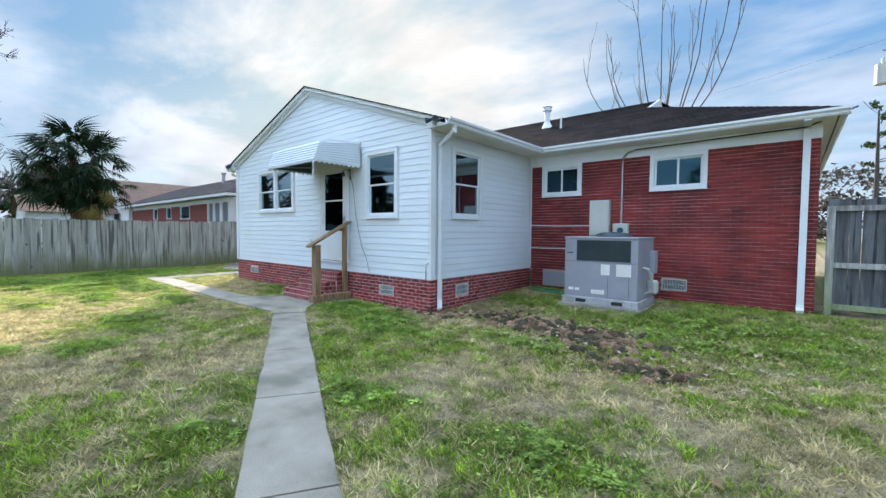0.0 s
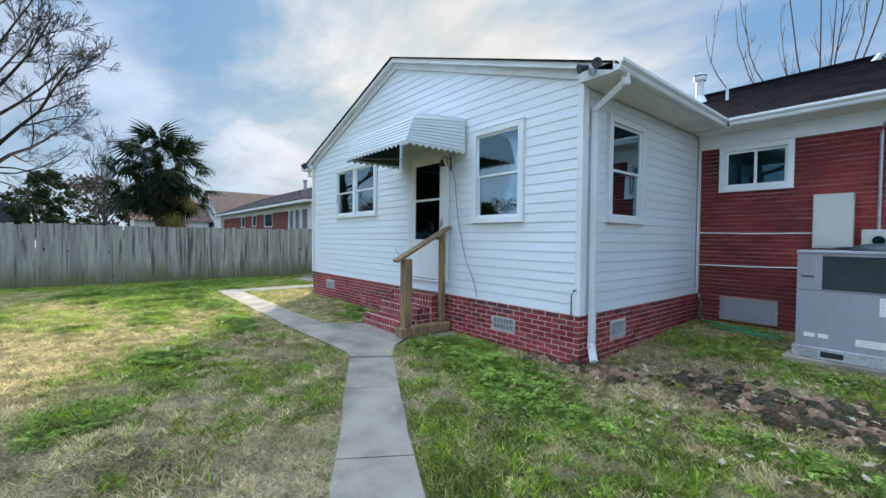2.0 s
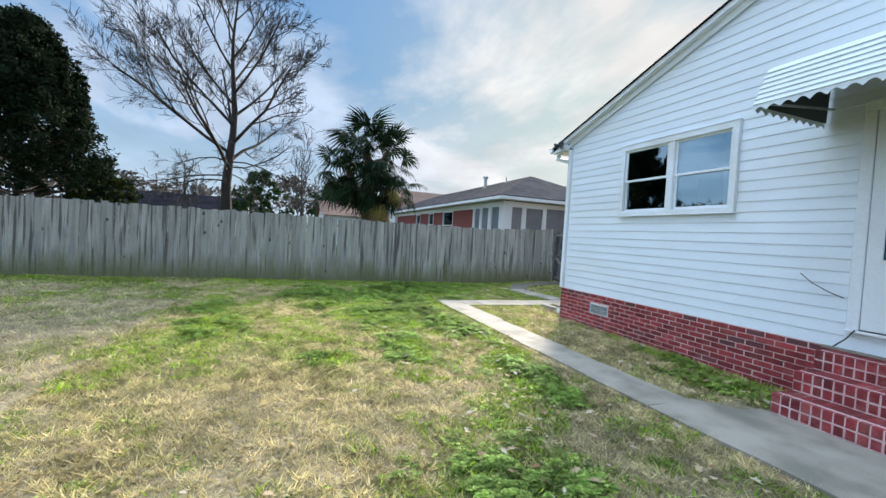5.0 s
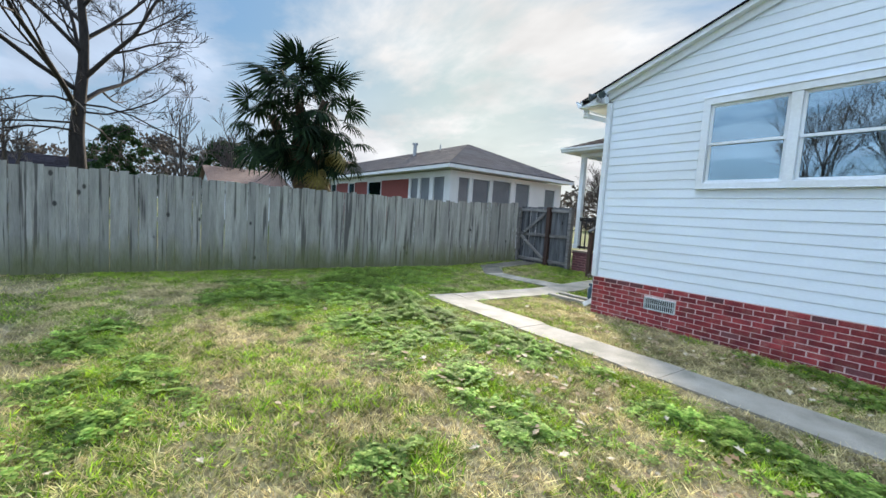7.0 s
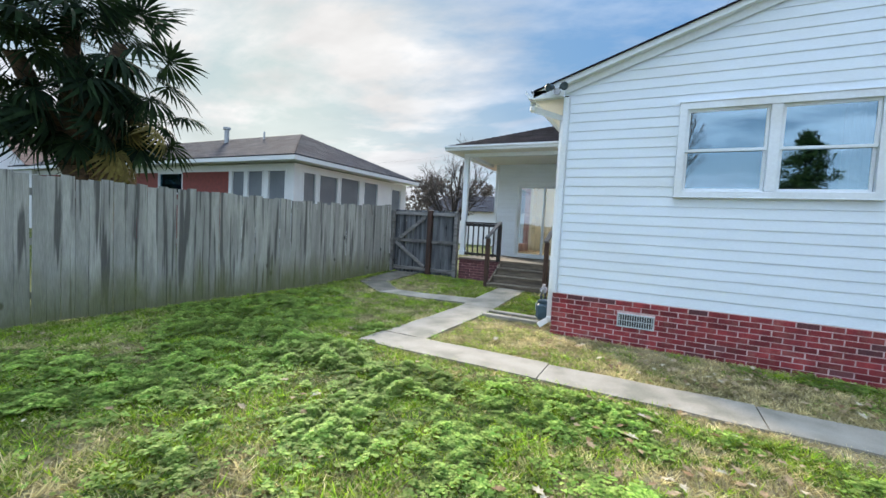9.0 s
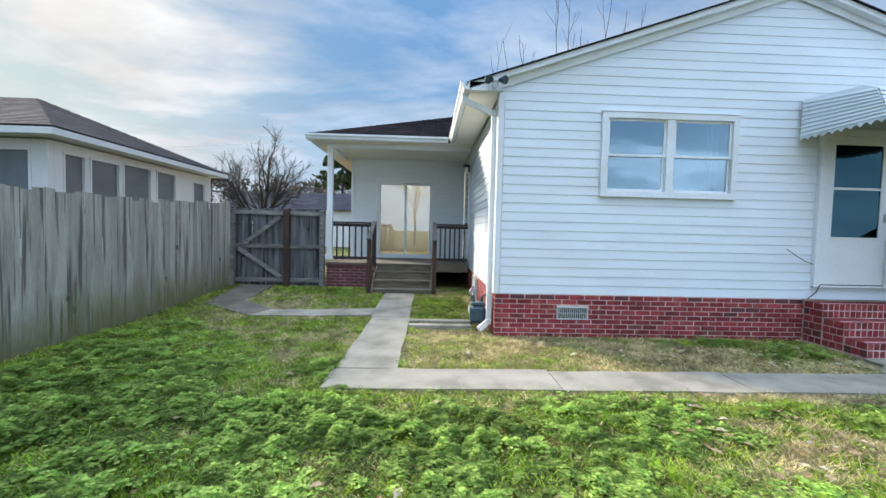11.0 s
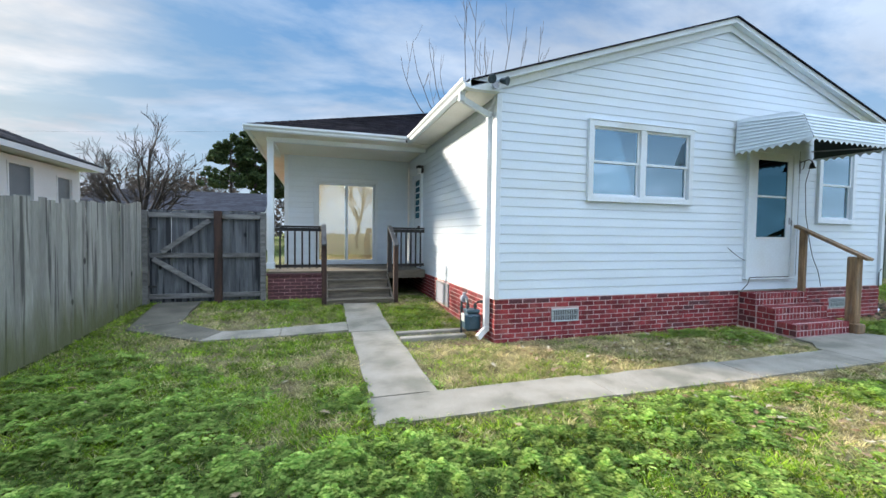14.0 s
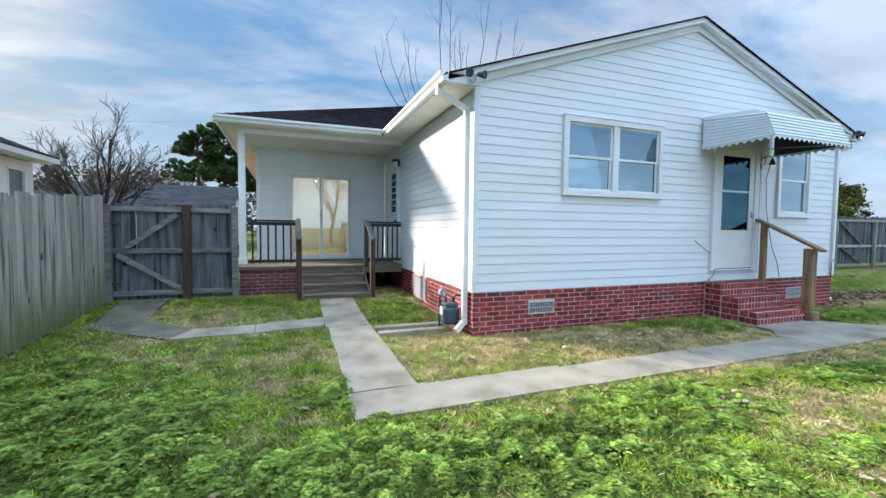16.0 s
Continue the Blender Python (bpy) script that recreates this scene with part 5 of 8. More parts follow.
def awning():
    ob = thing("awning", (-8.1, 5.6, 2.9), "white ribbed aluminium awning with a scalloped edge above the door", "awning")
    xl, xr = -9.0, -7.16
    back, crest, fold, front, low = YF - 0.026, (4.80, 3.335), (4.63, 3.26), (4.48, 2.89), 2.89

    def ribs(a, b, c, d, n, name):
        """A sheet between a-b (top) and d-c (bottom) with n lapped ribs."""
        bm = bmesh.new()
        a, b, c, d = map(Vector, (a, b, c, d))
        nrm = (b - a).cross(d - a).normalized()
        rows = []
        for i in range(n):
            for t, o in ((i / n, 0.0), ((i + 0.80) / n, 0.012 if n > 1 else 0.0), ((i + 0.95) / n, 0.012 if n > 1 else 0.0)):
                p, q = a.lerp(d, t) + nrm * o, b.lerp(c, t) + nrm * o
                rows.append((bm.verts.new(p), bm.verts.new(q)))
        rows.append((bm.verts.new(d), bm.verts.new(c)))
        for r, s in zip(rows, rows[1:]):
            bm.faces.new((r[0], r[1], s[1], s[0]))
        g = bmesh.ops.extrude_face_region(bm, geom=bm.faces[:])
        bmesh.ops.translate(bm, verts=[v for v in g["geom"] if isinstance(v, bmesh.types.BMVert)], vec=nrm * -0.004)
        bmesh.ops.recalc_face_normals(bm, faces=bm.faces)
        part(name, bm, M["awning"], ob)

    fo = 0.02
    W0, W1 = (xl, back, 3.41), (xr, back, 3.41)
    B0, B1 = (xl + 0.01, *crest), (xr - 0.01, *crest)
    T0, T1 = (xl, *fold), (xr, *fold)
    F0, F1 = (xl - fo, *front), (xr + fo, *front)
    ribs(T1, T0, F0, F1, 7, "front_panel")
    ribs(B1, B0, T0, T1, 1, "top_panel")
    ribs(W1, W0, B0, B1, 1, "top_panel")
    ribs(T0, W0, (xl - fo, back, low), F0, 9, "side_panel")
    ribs(W1, T1, F1, (xr + fo, back, low), 9, "side_panel")
    for x, w, b, t in ((xl, W0, B0, T0), (xr, W1, B1, T1)):
        bm = bmesh.new()
        for d in (0.0, 0.004 if x == xl else -0.004):
            bm.faces.new([bm.verts.new((p[0] + d, p[1], p[2])) for p in (w, b, t)])
        part("end_flashing", bm, M["awning"], ob)
    # scalloped valance
    def valance(p, q):
        bm = bmesh.new()
        p, q = Vector(p), Vector(q)
        L = (q - p).length
        n = int(L / 0.02)
        rows = []
        for i in range(n + 1):
            b = p.lerp(q, i / n)
            dz = -0.045 - 0.022 * (1 - abs(math.sin(math.pi * i * 0.02 / 0.115)) * 2)
            rows.append((bm.verts.new(b), bm.verts.new(b + Vector((0, 0, dz)))))
        for r, s in zip(rows, rows[1:]):
            bm.faces.new((r[0], s[0], s[1], r[1]))
        m = bmesh.ops.extrude_face_region(bm, geom=bm.faces[:])
        nn = (q - p).cross(Vector((0, 0, 1))).normalized() * 0.003
        bmesh.ops.translate(bm, verts=[v for v in m["geom"] if isinstance(v, bmesh.types.BMVert)], vec=nn)
        part("valance", bm, M["awning"], ob, "white scalloped valance")
    # dark sheets added inside the panels to stand for the shade there
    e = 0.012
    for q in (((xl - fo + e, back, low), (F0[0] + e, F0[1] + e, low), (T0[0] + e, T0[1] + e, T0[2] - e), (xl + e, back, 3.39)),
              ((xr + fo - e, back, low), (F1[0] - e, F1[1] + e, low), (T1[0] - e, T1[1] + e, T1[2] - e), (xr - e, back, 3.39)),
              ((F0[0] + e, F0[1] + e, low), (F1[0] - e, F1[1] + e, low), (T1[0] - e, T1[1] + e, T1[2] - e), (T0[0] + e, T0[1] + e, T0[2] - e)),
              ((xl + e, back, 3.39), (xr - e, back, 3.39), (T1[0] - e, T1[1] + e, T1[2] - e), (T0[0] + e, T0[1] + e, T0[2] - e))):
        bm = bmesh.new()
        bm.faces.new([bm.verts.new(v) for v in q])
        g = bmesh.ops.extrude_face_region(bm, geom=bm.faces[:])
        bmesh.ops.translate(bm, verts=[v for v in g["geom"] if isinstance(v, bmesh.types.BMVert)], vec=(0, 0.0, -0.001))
        part("shade_sheet", bm, M["awning_shade"], ob, "dark sheet for the shade under the awning")
    valance(F0, F1)
    valance((xl - fo, back, low), F0)
    valance(F1, (xr + fo, back, low))
    for x in (xl + 0.05, xr - 0.05):
        bm = bmesh.new()
        beam(bm, (x, front[0] + 0.04, 2.90), (x, back, 3.02), 0.02, 0.02)
        part("bracket", bm, M["galv"], ob)


def door_bell():
    ob = thing("bell", (-7.42, YF, 2.6), "small dark iron bell on a scrolled wall bracket", "bell")
    bm = bmesh.new()
    tube(bm, [(-7.49, YF - 0.022, 2.80), (-7.49, YF - 0.05, 2.82), (-7.49, YF - 0.16, 2.84), (-7.49, YF - 0.21, 2.80)], 0.008, 6)
    tube(bm, [(-7.49, YF - 0.024, 2.62), (-7.49, YF - 0.024, 2.86)], 0.012, 6)
    tube(bm, [(-7.49, YF - 0.025, 2.66), (-7.49, YF - 0.08, 2.70), (-7.49, YF - 0.10, 2.83)], 0.007, 6)
    part("bracket", bm, M["black"], ob)
    bm = bmesh.new()
    prof = ((0.01, 2.79), (0.025, 2.775), (0.033, 2.74), (0.042, 2.705), (0.057, 2.685))
    rings = [[bm.verts.new((-7.49 + r * math.cos(a), YF - 0.21 + r * math.sin(a), z)) for a in (2 * math.pi * k / 12 for k in range(12))] for r, z in prof]
    for a, b in zip(rings, rings[1:]):
        for k in range(12):
            bm.faces.new((a[k], b[k], b[(k + 1) % 12], a[(k + 1) % 12]))
    bm.faces.new(rings[0])
    part("bell_cup", bm, M["black"], ob, smooth=True)


def cable(name, pts, r, mat, label, sag=0.0):
    bm = bmesh.new()
    tube(bm, pts, r, 5)
    part(name, bm, mat, None, label, name, at=pts[0])


def flood_lamp(x, s):
    ob = thing("floodlight", (x, YF - 0.14, 3.45), "pair of small grey floodlights on the gable corner", "lamp", "floodlights")
    for dx, t in ((-0.07, -0.5), (0.08, 0.6)):
        bm = bmesh.new()
        c = Vector((x + dx, YF - 0.20, 3.47))
        d = Vector((t, -0.8, -0.25)).normalized()
        tube(bm, [(x, YF - 0.13, 3.42), c - d * 0.04], 0.012, 6)
        part("arm", bm, M["galv"], ob)
        bm = bmesh.new()
        pts = [(0.022, -0.05), (0.032, -0.03), (0.045, 0.03), (0.058, 0.065), (0.050, 0.066), (0.0, 0.055)]
        u = d.orthogonal().normalized()
        w = d.cross(u)
        rings = [[bm.verts.new(c + d * z + (u * math.cos(a) + w * math.sin(a)) * max(r, 0.001)) for a in (2 * math.pi * k / 12 for k in range(12))] for r, z in pts]
        for a, b in zip(rings, rings[1:]):
            for k in range(12):
                bm.faces.new((a[k], a[(k + 1) % 12], b[(k + 1) % 12], b[k]))
        bm.faces.new(rings[0][::-1])
        part("lamp_head", bm, M["metal_dark"], ob, smooth=True)
    bm = bmesh.new()
    tube(bm, [(x, YF - 0.125, 3.42), (x, YF - 0.155, 3.42)], 0.045, 12)
    part("base", bm, M["galv"], ob)


def porch():
    ob = thing("porch", (-15, 9.4, 0), "small raised wooden porch with black railings and weathered steps", "porch")
    yf, zd = 9.33, 0.68
    bm = bmesh.new()
    for k in range(13):
        y = yf - 0.02 + k * 0.143
        b = bmesh.new()
        box(b, -16.55, XL - 0.03, y, y + 0.136, zd - 0.035, zd)
        part("deck_board", b, M["deck_wood"], ob)
    bm.free()
    bm = bmesh.new()
    box(bm, -14.13, XL - 0.03, yf - 0.02, yf + 0.02, zd - 0.17, zd - 0.037)
    box(bm, -15.42, -14.15, yf + 0.0, yf + 0.03, zd - 0.17, zd - 0.037)
    part("rim_joist", bm, M["deck_wood"], ob)
    bm = bmesh.new()
    box(bm, -16.545, -15.46, yf + 0.005, YP - 0.2, 0.0, 0.60)
    wall = part("porch_wall", bm, M["mortar_main"], ob, "dark red brick porch wall")
    bm = bmesh.new()
    soft_box(bm, -16.58, -15.45, yf - 0.03, yf + 0.16, 0.60, 0.642, 0.006)
    part("ledge", bm, M["maroon"], ob, "maroon painted brick ledge")
    rs = random.Random(5)
    lay(("x", yf, -1), course_layout(-16.55, -15.46, 0.03, 0.60, 0.2135, 0.0685, []), wall, rs, "maroon", separate=lambda u, z: True)
    # steps
    for i in range(3):
        y, z = yf - 0.27 * (i + 1), zd - 0.16 * (i + 1) - 0.0
        for j in range(2):
            b = bmesh.new()
            soft_box(b, -15.40, -14.17, y - 0.02 + j * 0.135, y + 0.108 + j * 0.135, z - 0.035, z, 0.004)
            part("tread", b, M["deck_wood"], ob)
        b = bmesh.new()
        soft_box(b, -15.38, -14.19, y - 0.0, y + 0.022, z - 0.17, z - 0.038, 0.003)
        part("riser", b, M["deck_wood"], ob)
    for x in (-15.41, -14.16):
        b = bmesh.new()
        prism_pts = [(yf, 0.62), (yf, 0.12), (yf - 0.83, 0.10), (yf - 0.83, 0.18)]
        vs = [[b.verts.new((x + dx, y, z)) for y, z in prism_pts] for dx in (-0.018, 0.018)]
        b.faces.new(vs[0]), b.faces.new(vs[1][::-1])
        for k in range(4):
            b.faces.new((vs[0][k], vs[1][k], vs[1][(k + 1) % 4], vs[0][(k + 1) % 4]))
        part("stringer", b, M["deck_wood"], ob)
    # newels and sloping rails
    for x in (-15.47, -14.10):
        b = bmesh.new()
        soft_box(b, x - 0.045, x + 0.045, yf - 0.80, yf - 0.71, gh(0, yf - 0.8) - 0.02, 1.24, 0.006)
        part("newel_post", b, M["brown_wood"], ob)
        b = bmesh.new()
        soft_box(b, x - 0.045, x + 0.045, yf - 0.05, yf + 0.04, 0.645, 1.62, 0.006)
        part("newel_post", b, M["black_rail"], ob)
        b = bmesh.new()
        beam(b, (x, yf - 0.86, 1.24), (x, yf - 0.0, 1.63), 0.09, 0.035)
        part("stair_rail", b, M["gate_wood"], ob, "weathered sloping stair rail")
    # railing panels
    for a, b2 in ((-16.40, -15.52), (-14.05, XL - 0.05)):
        b = bmesh.new()
        soft_box(b, a, b2, yf - 0.045, yf + 0.045, 1.575, 1.61, 0.005)
        part("top_rail", b, M["black_rail"], ob)
        b = bmesh.new()
        soft_box(b, a, b2, yf - 0.02, yf + 0.02, 1.50, 1.57, 0.004)
        part("rail", b, M["black_rail"], ob)
        b = bmesh.new()
        soft_box(b, a, b2, yf - 0.02, yf + 0.02, 0.76, 0.82, 0.004)
        part("rail", b, M["black_rail"], ob)
        n = 6
        for k in range(n):
            u = a + 0.09 + (b2 - a - 0.18) * k / (n - 1)
            b = bmesh.new()
            box(b, u - 0.017, u + 0.017, yf - 0.04, yf - 0.022, 0.74, 1.57)
            part("baluster", b, M["black_rail"], ob)


def wall_lamp():
    ob = thing("wall_lamp", (XL - 0.05, 9.62, 2.95), "small dark outdoor wall lamp beside the side door", "lamp")
    bm = bmesh.new()
    soft_box(bm, XL - 0.05, XL - 0.022, 9.55, 9.67, 2.86, 3.02, 0.006)
    part("back_plate", bm, M["black"], ob)
    bm = bmesh.new()
    soft_box(bm, XL - 0.17, XL - 0.05, 9.54, 9.68, 2.96, 3.02, 0.02)
    part("hood", bm, M["black"], ob)
    bm = bmesh.new()
    tube(bm, [(XL - 0.11, 9.61, 2.84), (XL - 0.11, 9.61, 2.96)], 0.04, 10)
    part("shade", bm, M["white_plastic"], ob, "frosted pale shade")


def gas_meter():
    ob = thing("gas_meter", (-13.46, 6.0, 0), "dark teal gas meter with iron piping against the brick base", "meter")
    bm = bmesh.new()
    soft_box(bm, -13.585, -13.345, 5.90, 6.12, 0.09, 0.35, 0.045)
    soft_box(bm, -13.565, -13.365, 5.92, 6.10, 0.352, 0.40, 0.02)
    part("meter_body", bm, M["blue_grey"], ob)
    bm = bmesh.new()
    tube(bm, [(-13.47, 5.903, 0.26), (-13.47, 5.885, 0.26)], 0.06, 14)
    part("meter_flange", bm, M["blue_grey"], ob)
    bm = bmesh.new()
    soft_box(bm, -13.60, -13.587, 5.95, 6.07, 0.23, 0.34, 0.006)
    part("dial", bm, M["metal_light"], ob)
    bm = bmesh.new()
    tube(bm, [(-13.53, 6.01, 0.40), (-13.53, 6.01, 0.50), (-13.53, 6.06, 0.53), (-13.53, 6.22, 0.53), (-13.53, 6.26, 0.50), (-13.53, 6.26, 0.0)], 0.017, 8)
    tube(bm, [(-13.41, 6.01, 0.40), (-13.41, 6.01, 0.47), (-13.37, 6.01, 0.50), (-13.28, 6.01, 0.50)], 0.017, 8)
    for p in ((-13.53, 6.01, 0.42), (-13.41, 6.01, 0.42), (-13.53, 6.26, 0.36)):
        tube(bm, [p, (p[0], p[1], p[2] + 0.035)], 0.027, 6)
    part("pipe", bm, M["metal_dark"], ob, "dark iron pipework")
    bm = bmesh.new()
    tube(bm, [(-13.53, 6.12, 0.53), (-13.53, 6.18, 0.53)], 0.055, 14)
    tube(bm, [(-13.53, 6.15, 0.57), (-13.53, 6.15, 0.62)], 0.026, 10)
    part("regulator", bm, M["metal_grey"], ob, "grey round pressure regulator")


def ac_unit():
    ob = thing("air_conditioner", (-2.78, 8.35, 0), "large grey packaged air-conditioning unit on a low base", "air conditioner")
    x0, x1, y0, y1, z0, z1 = -3.46, -2.10, 7.82, 8.88, 0.25, 1.38
    bm = bmesh.new()
    soft_box(bm, x0 - 0.11, x1 + 0.09, y0 - 0.10, y1 + 0.06, 0.02, 0.115, 0.01)
    part("pad", bm, M["concrete"], ob, "worn pale concrete pad")
    bm = bmesh.new()
    soft_box(bm, x0 - 0.03, x1 + 0.03, y0 - 0.03, y0 + 0.02, 0.117, 0.25, 0.006)
    soft_box(bm, x0 - 0.03, x1 + 0.03, y1 - 0.02, y1 + 0.03, 0.117, 0.25, 0.006)
    soft_box(bm, x0 - 0.03, x0 + 0.02, y0 + 0.021, y1 - 0.021, 0.117, 0.25, 0.006)
    soft_box(bm, x1 - 0.02, x1 + 0.03, y0 + 0.021, y1 - 0.021, 0.117, 0.25, 0.006)
    part("base_rail", bm, M["galv_paint"], ob)
    # dark plates on the rail stand for the shade inside its slots
    for u in (-3.12, -2.44):
        bm = bmesh.new()
        soft_box(bm, u - 0.10, u + 0.10, y0 - 0.034, y0 - 0.026, 0.150, 0.215, 0.003)
        part("lifting_slot", bm, M["void"], ob, "dark plate for the shade in a lifting slot")
    bm = bmesh.new()
    # body with a recessed grille in its upper front
    gx0, gx1, gz0, gz1 = -3.23, -2.22, 0.95, 1.352
    f = [bm.verts.new((x, y0, z)) for x, z in ((x0, z0), (x1, z0), (x1, z1 - 0.002), (x0, z1 - 0.002), (gx0, gz0), (gx1, gz0), (gx1, gz1), (gx0, gz1))]
    g = [bm.verts.new((x, y0 + 0.03, z)) for x, z in ((gx0, gz0), (gx1, gz0), (gx1, gz1), (gx0, gz1))]
    e = [bm.verts.new((x, y1, z)) for x, z in ((x0, z0), (x1, z0), (x1, z1 - 0.002), (x0, z1 - 0.002))]
    for i in range(4):
        j = (i + 1) % 4
        bm.faces.new((f[i], f[j], f[4 + j], f[4 + i]))
        bm.faces.new((f[4 + i], f[4 + j], g[j], g[i]))
        bm.faces.new((f[j], f[i], e[i], e[j]))
    bm.faces.new(g), bm.faces.new(e[::-1])
    body = part("body", bm, M["metal_grey"], ob)
    bm = bmesh.new()
    soft_box(bm, x0 - 0.012, x1 + 0.012, y0 - 0.012, y1 + 0.012, z1, z1 + 0.035, 0.01)
    part("top_cover", bm, M["metal_grey"], ob)
    bm = bmesh.new()
    for i in range(24):
        for r0, za, r1, zb in ((0.34, 0.001, 0.33, 0.05), (0.33, 0.05, 0.22, 0.085), (0.22, 0.085, 0.0, 0.10)):
            p = [(r0, i, za), (r0, i + 1, za), (r1, i + 1, zb), (r1, i, zb)]
            vs = [bm.verts.new((-2.72 + r * math.cos(k * math.pi / 12), 8.42 + r * math.sin(k * math.pi / 12), z1 + 0.035 + z)) for r, k, z in (p if r1 else p[:3])]
            bm.faces.new(vs)
    bmesh.ops.remove_doubles(bm, verts=bm.verts, dist=0.001)
    part("fan_guard", bm, M["metal_dark"], ob, "dark domed fan guard on top", smooth=True)
    bm = bmesh.new()
    box(bm, gx0 + 0.002, gx1 - 0.002, y0 + 0.020, y0 + 0.0285, gz0 + 0.002, gz1 - 0.002)
    part("coil", bm, M["metal_dark"], ob, "dark coil behind the guard")
    bm = bmesh.new()
    for k in range(25):
        z = gz0 + 0.014 + (gz1 - gz0 - 0.028) * k / 24
        box(bm, gx0, gx1, y0 + 0.010, y0 + 0.013, z - 0.0022, z + 0.0022)
    for k in range(7):
        x = gx0 + (gx1 - gx0) * (k + 0.5) / 7
        box(bm, x - 0.003, x + 0.003, y0 + 0.007, y0 + 0.010, gz0, gz1)
    part("guard", bm, M["metal_dark"], ob, "dark wire guard", kind="stuff")
    # panel joints
    for x in (-2.245, -2.62):
        bm = bmesh.new()
        box(bm, x - 0.003, x + 0.003, y0 - 0.0015, y0 + 0.002, 0.27, 0.94)
        part("panel_joint", bm, M["metal_dark"], ob)
    bm = bmesh.new()
    box(bm, x0 + 0.01, x1 - 0.01, y0 - 0.0015, y0 + 0.002, 0.935, 0.941)
    part("panel_joint", bm, M["metal_dark"], ob)
    for q in ((-2.75, -2.59, 0.70, 0.90), (-2.47, -2.21, 0.69, 0.91), (-2.93, -2.68, 0.33, 0.41)):
        bm = bmesh.new()
        box(bm, q[0], q[1], y0 - 0.003, y0 - 0.0005, q[2], q[3])
        st = part("sticker", bm, M["white_plastic"], ob, "pale printed sticker")
        bm = bmesh.new()
        n = 5 if q[3] - q[2] > 0.1 else 2
        for k in range(n):
            z = q[3] - (q[3] - q[2]) * (k + 0.7) / (n + 0.4)
            box(bm, q[0] + 0.015, q[1] - 0.02 - 0.03 * (k % 2), y0 - 0.0042, y0 - 0.0032, z - 0.0015, z + 0.0015)
        part("printed_line", bm, M["metal_grey"], st, kind="stuff")
    for q in ((-3.38, -3.28, 0.37, 0.42), (-3.25, -3.16, 0.37, 0.42), (-3.42, -3.30, 1.09, 1.115)):
        bm = bmesh.new()
        box(bm, q[0], q[1], y0 - 0.003, y0 - 0.0005, q[2], q[3])
        part("badge", bm, M["white_plastic"] if q[2] < 1 else M["metal_dark"], ob)
    # service side: disconnect box and flexible conduit
    bm = bmesh.new()
    soft_box(bm, x1 + 0.002, x1 + 0.10, 8.55, 8.80, 0.72, 1.15, 0.01)
    part("disconnect_box", bm, M["metal_grey"], ob)
    bm = bmesh.new()
    tube(bm, [(x1 + 0.03, 8.05, 0.86), (x1 + 0.12, 8.06, 0.84), (x1 + 0.15, 8.12, 0.66), (x1 + 0.11, 8.18, 0.42), (x1 + 0.02, 8.20, 0.36)], 0.022, 8)
    tube(bm, [(x1 + 0.03, 8.28, 0.80), (x1 + 0.13, 8.3, 0.74), (x1 + 0.12, 8.36, 0.44), (x1 + 0.02, 8.38, 0.40)], 0.017, 8)
    part("conduit", bm, M["metal_light"], ob, "pale flexible conduit")
    bm = bmesh.new()
    soft_box(bm, x1 + 0.002, x1 + 0.18, 8.42, 8.60, 0.34, 0.60, 0.05)
    part("duct_hood", bm, M["metal_light"], ob)


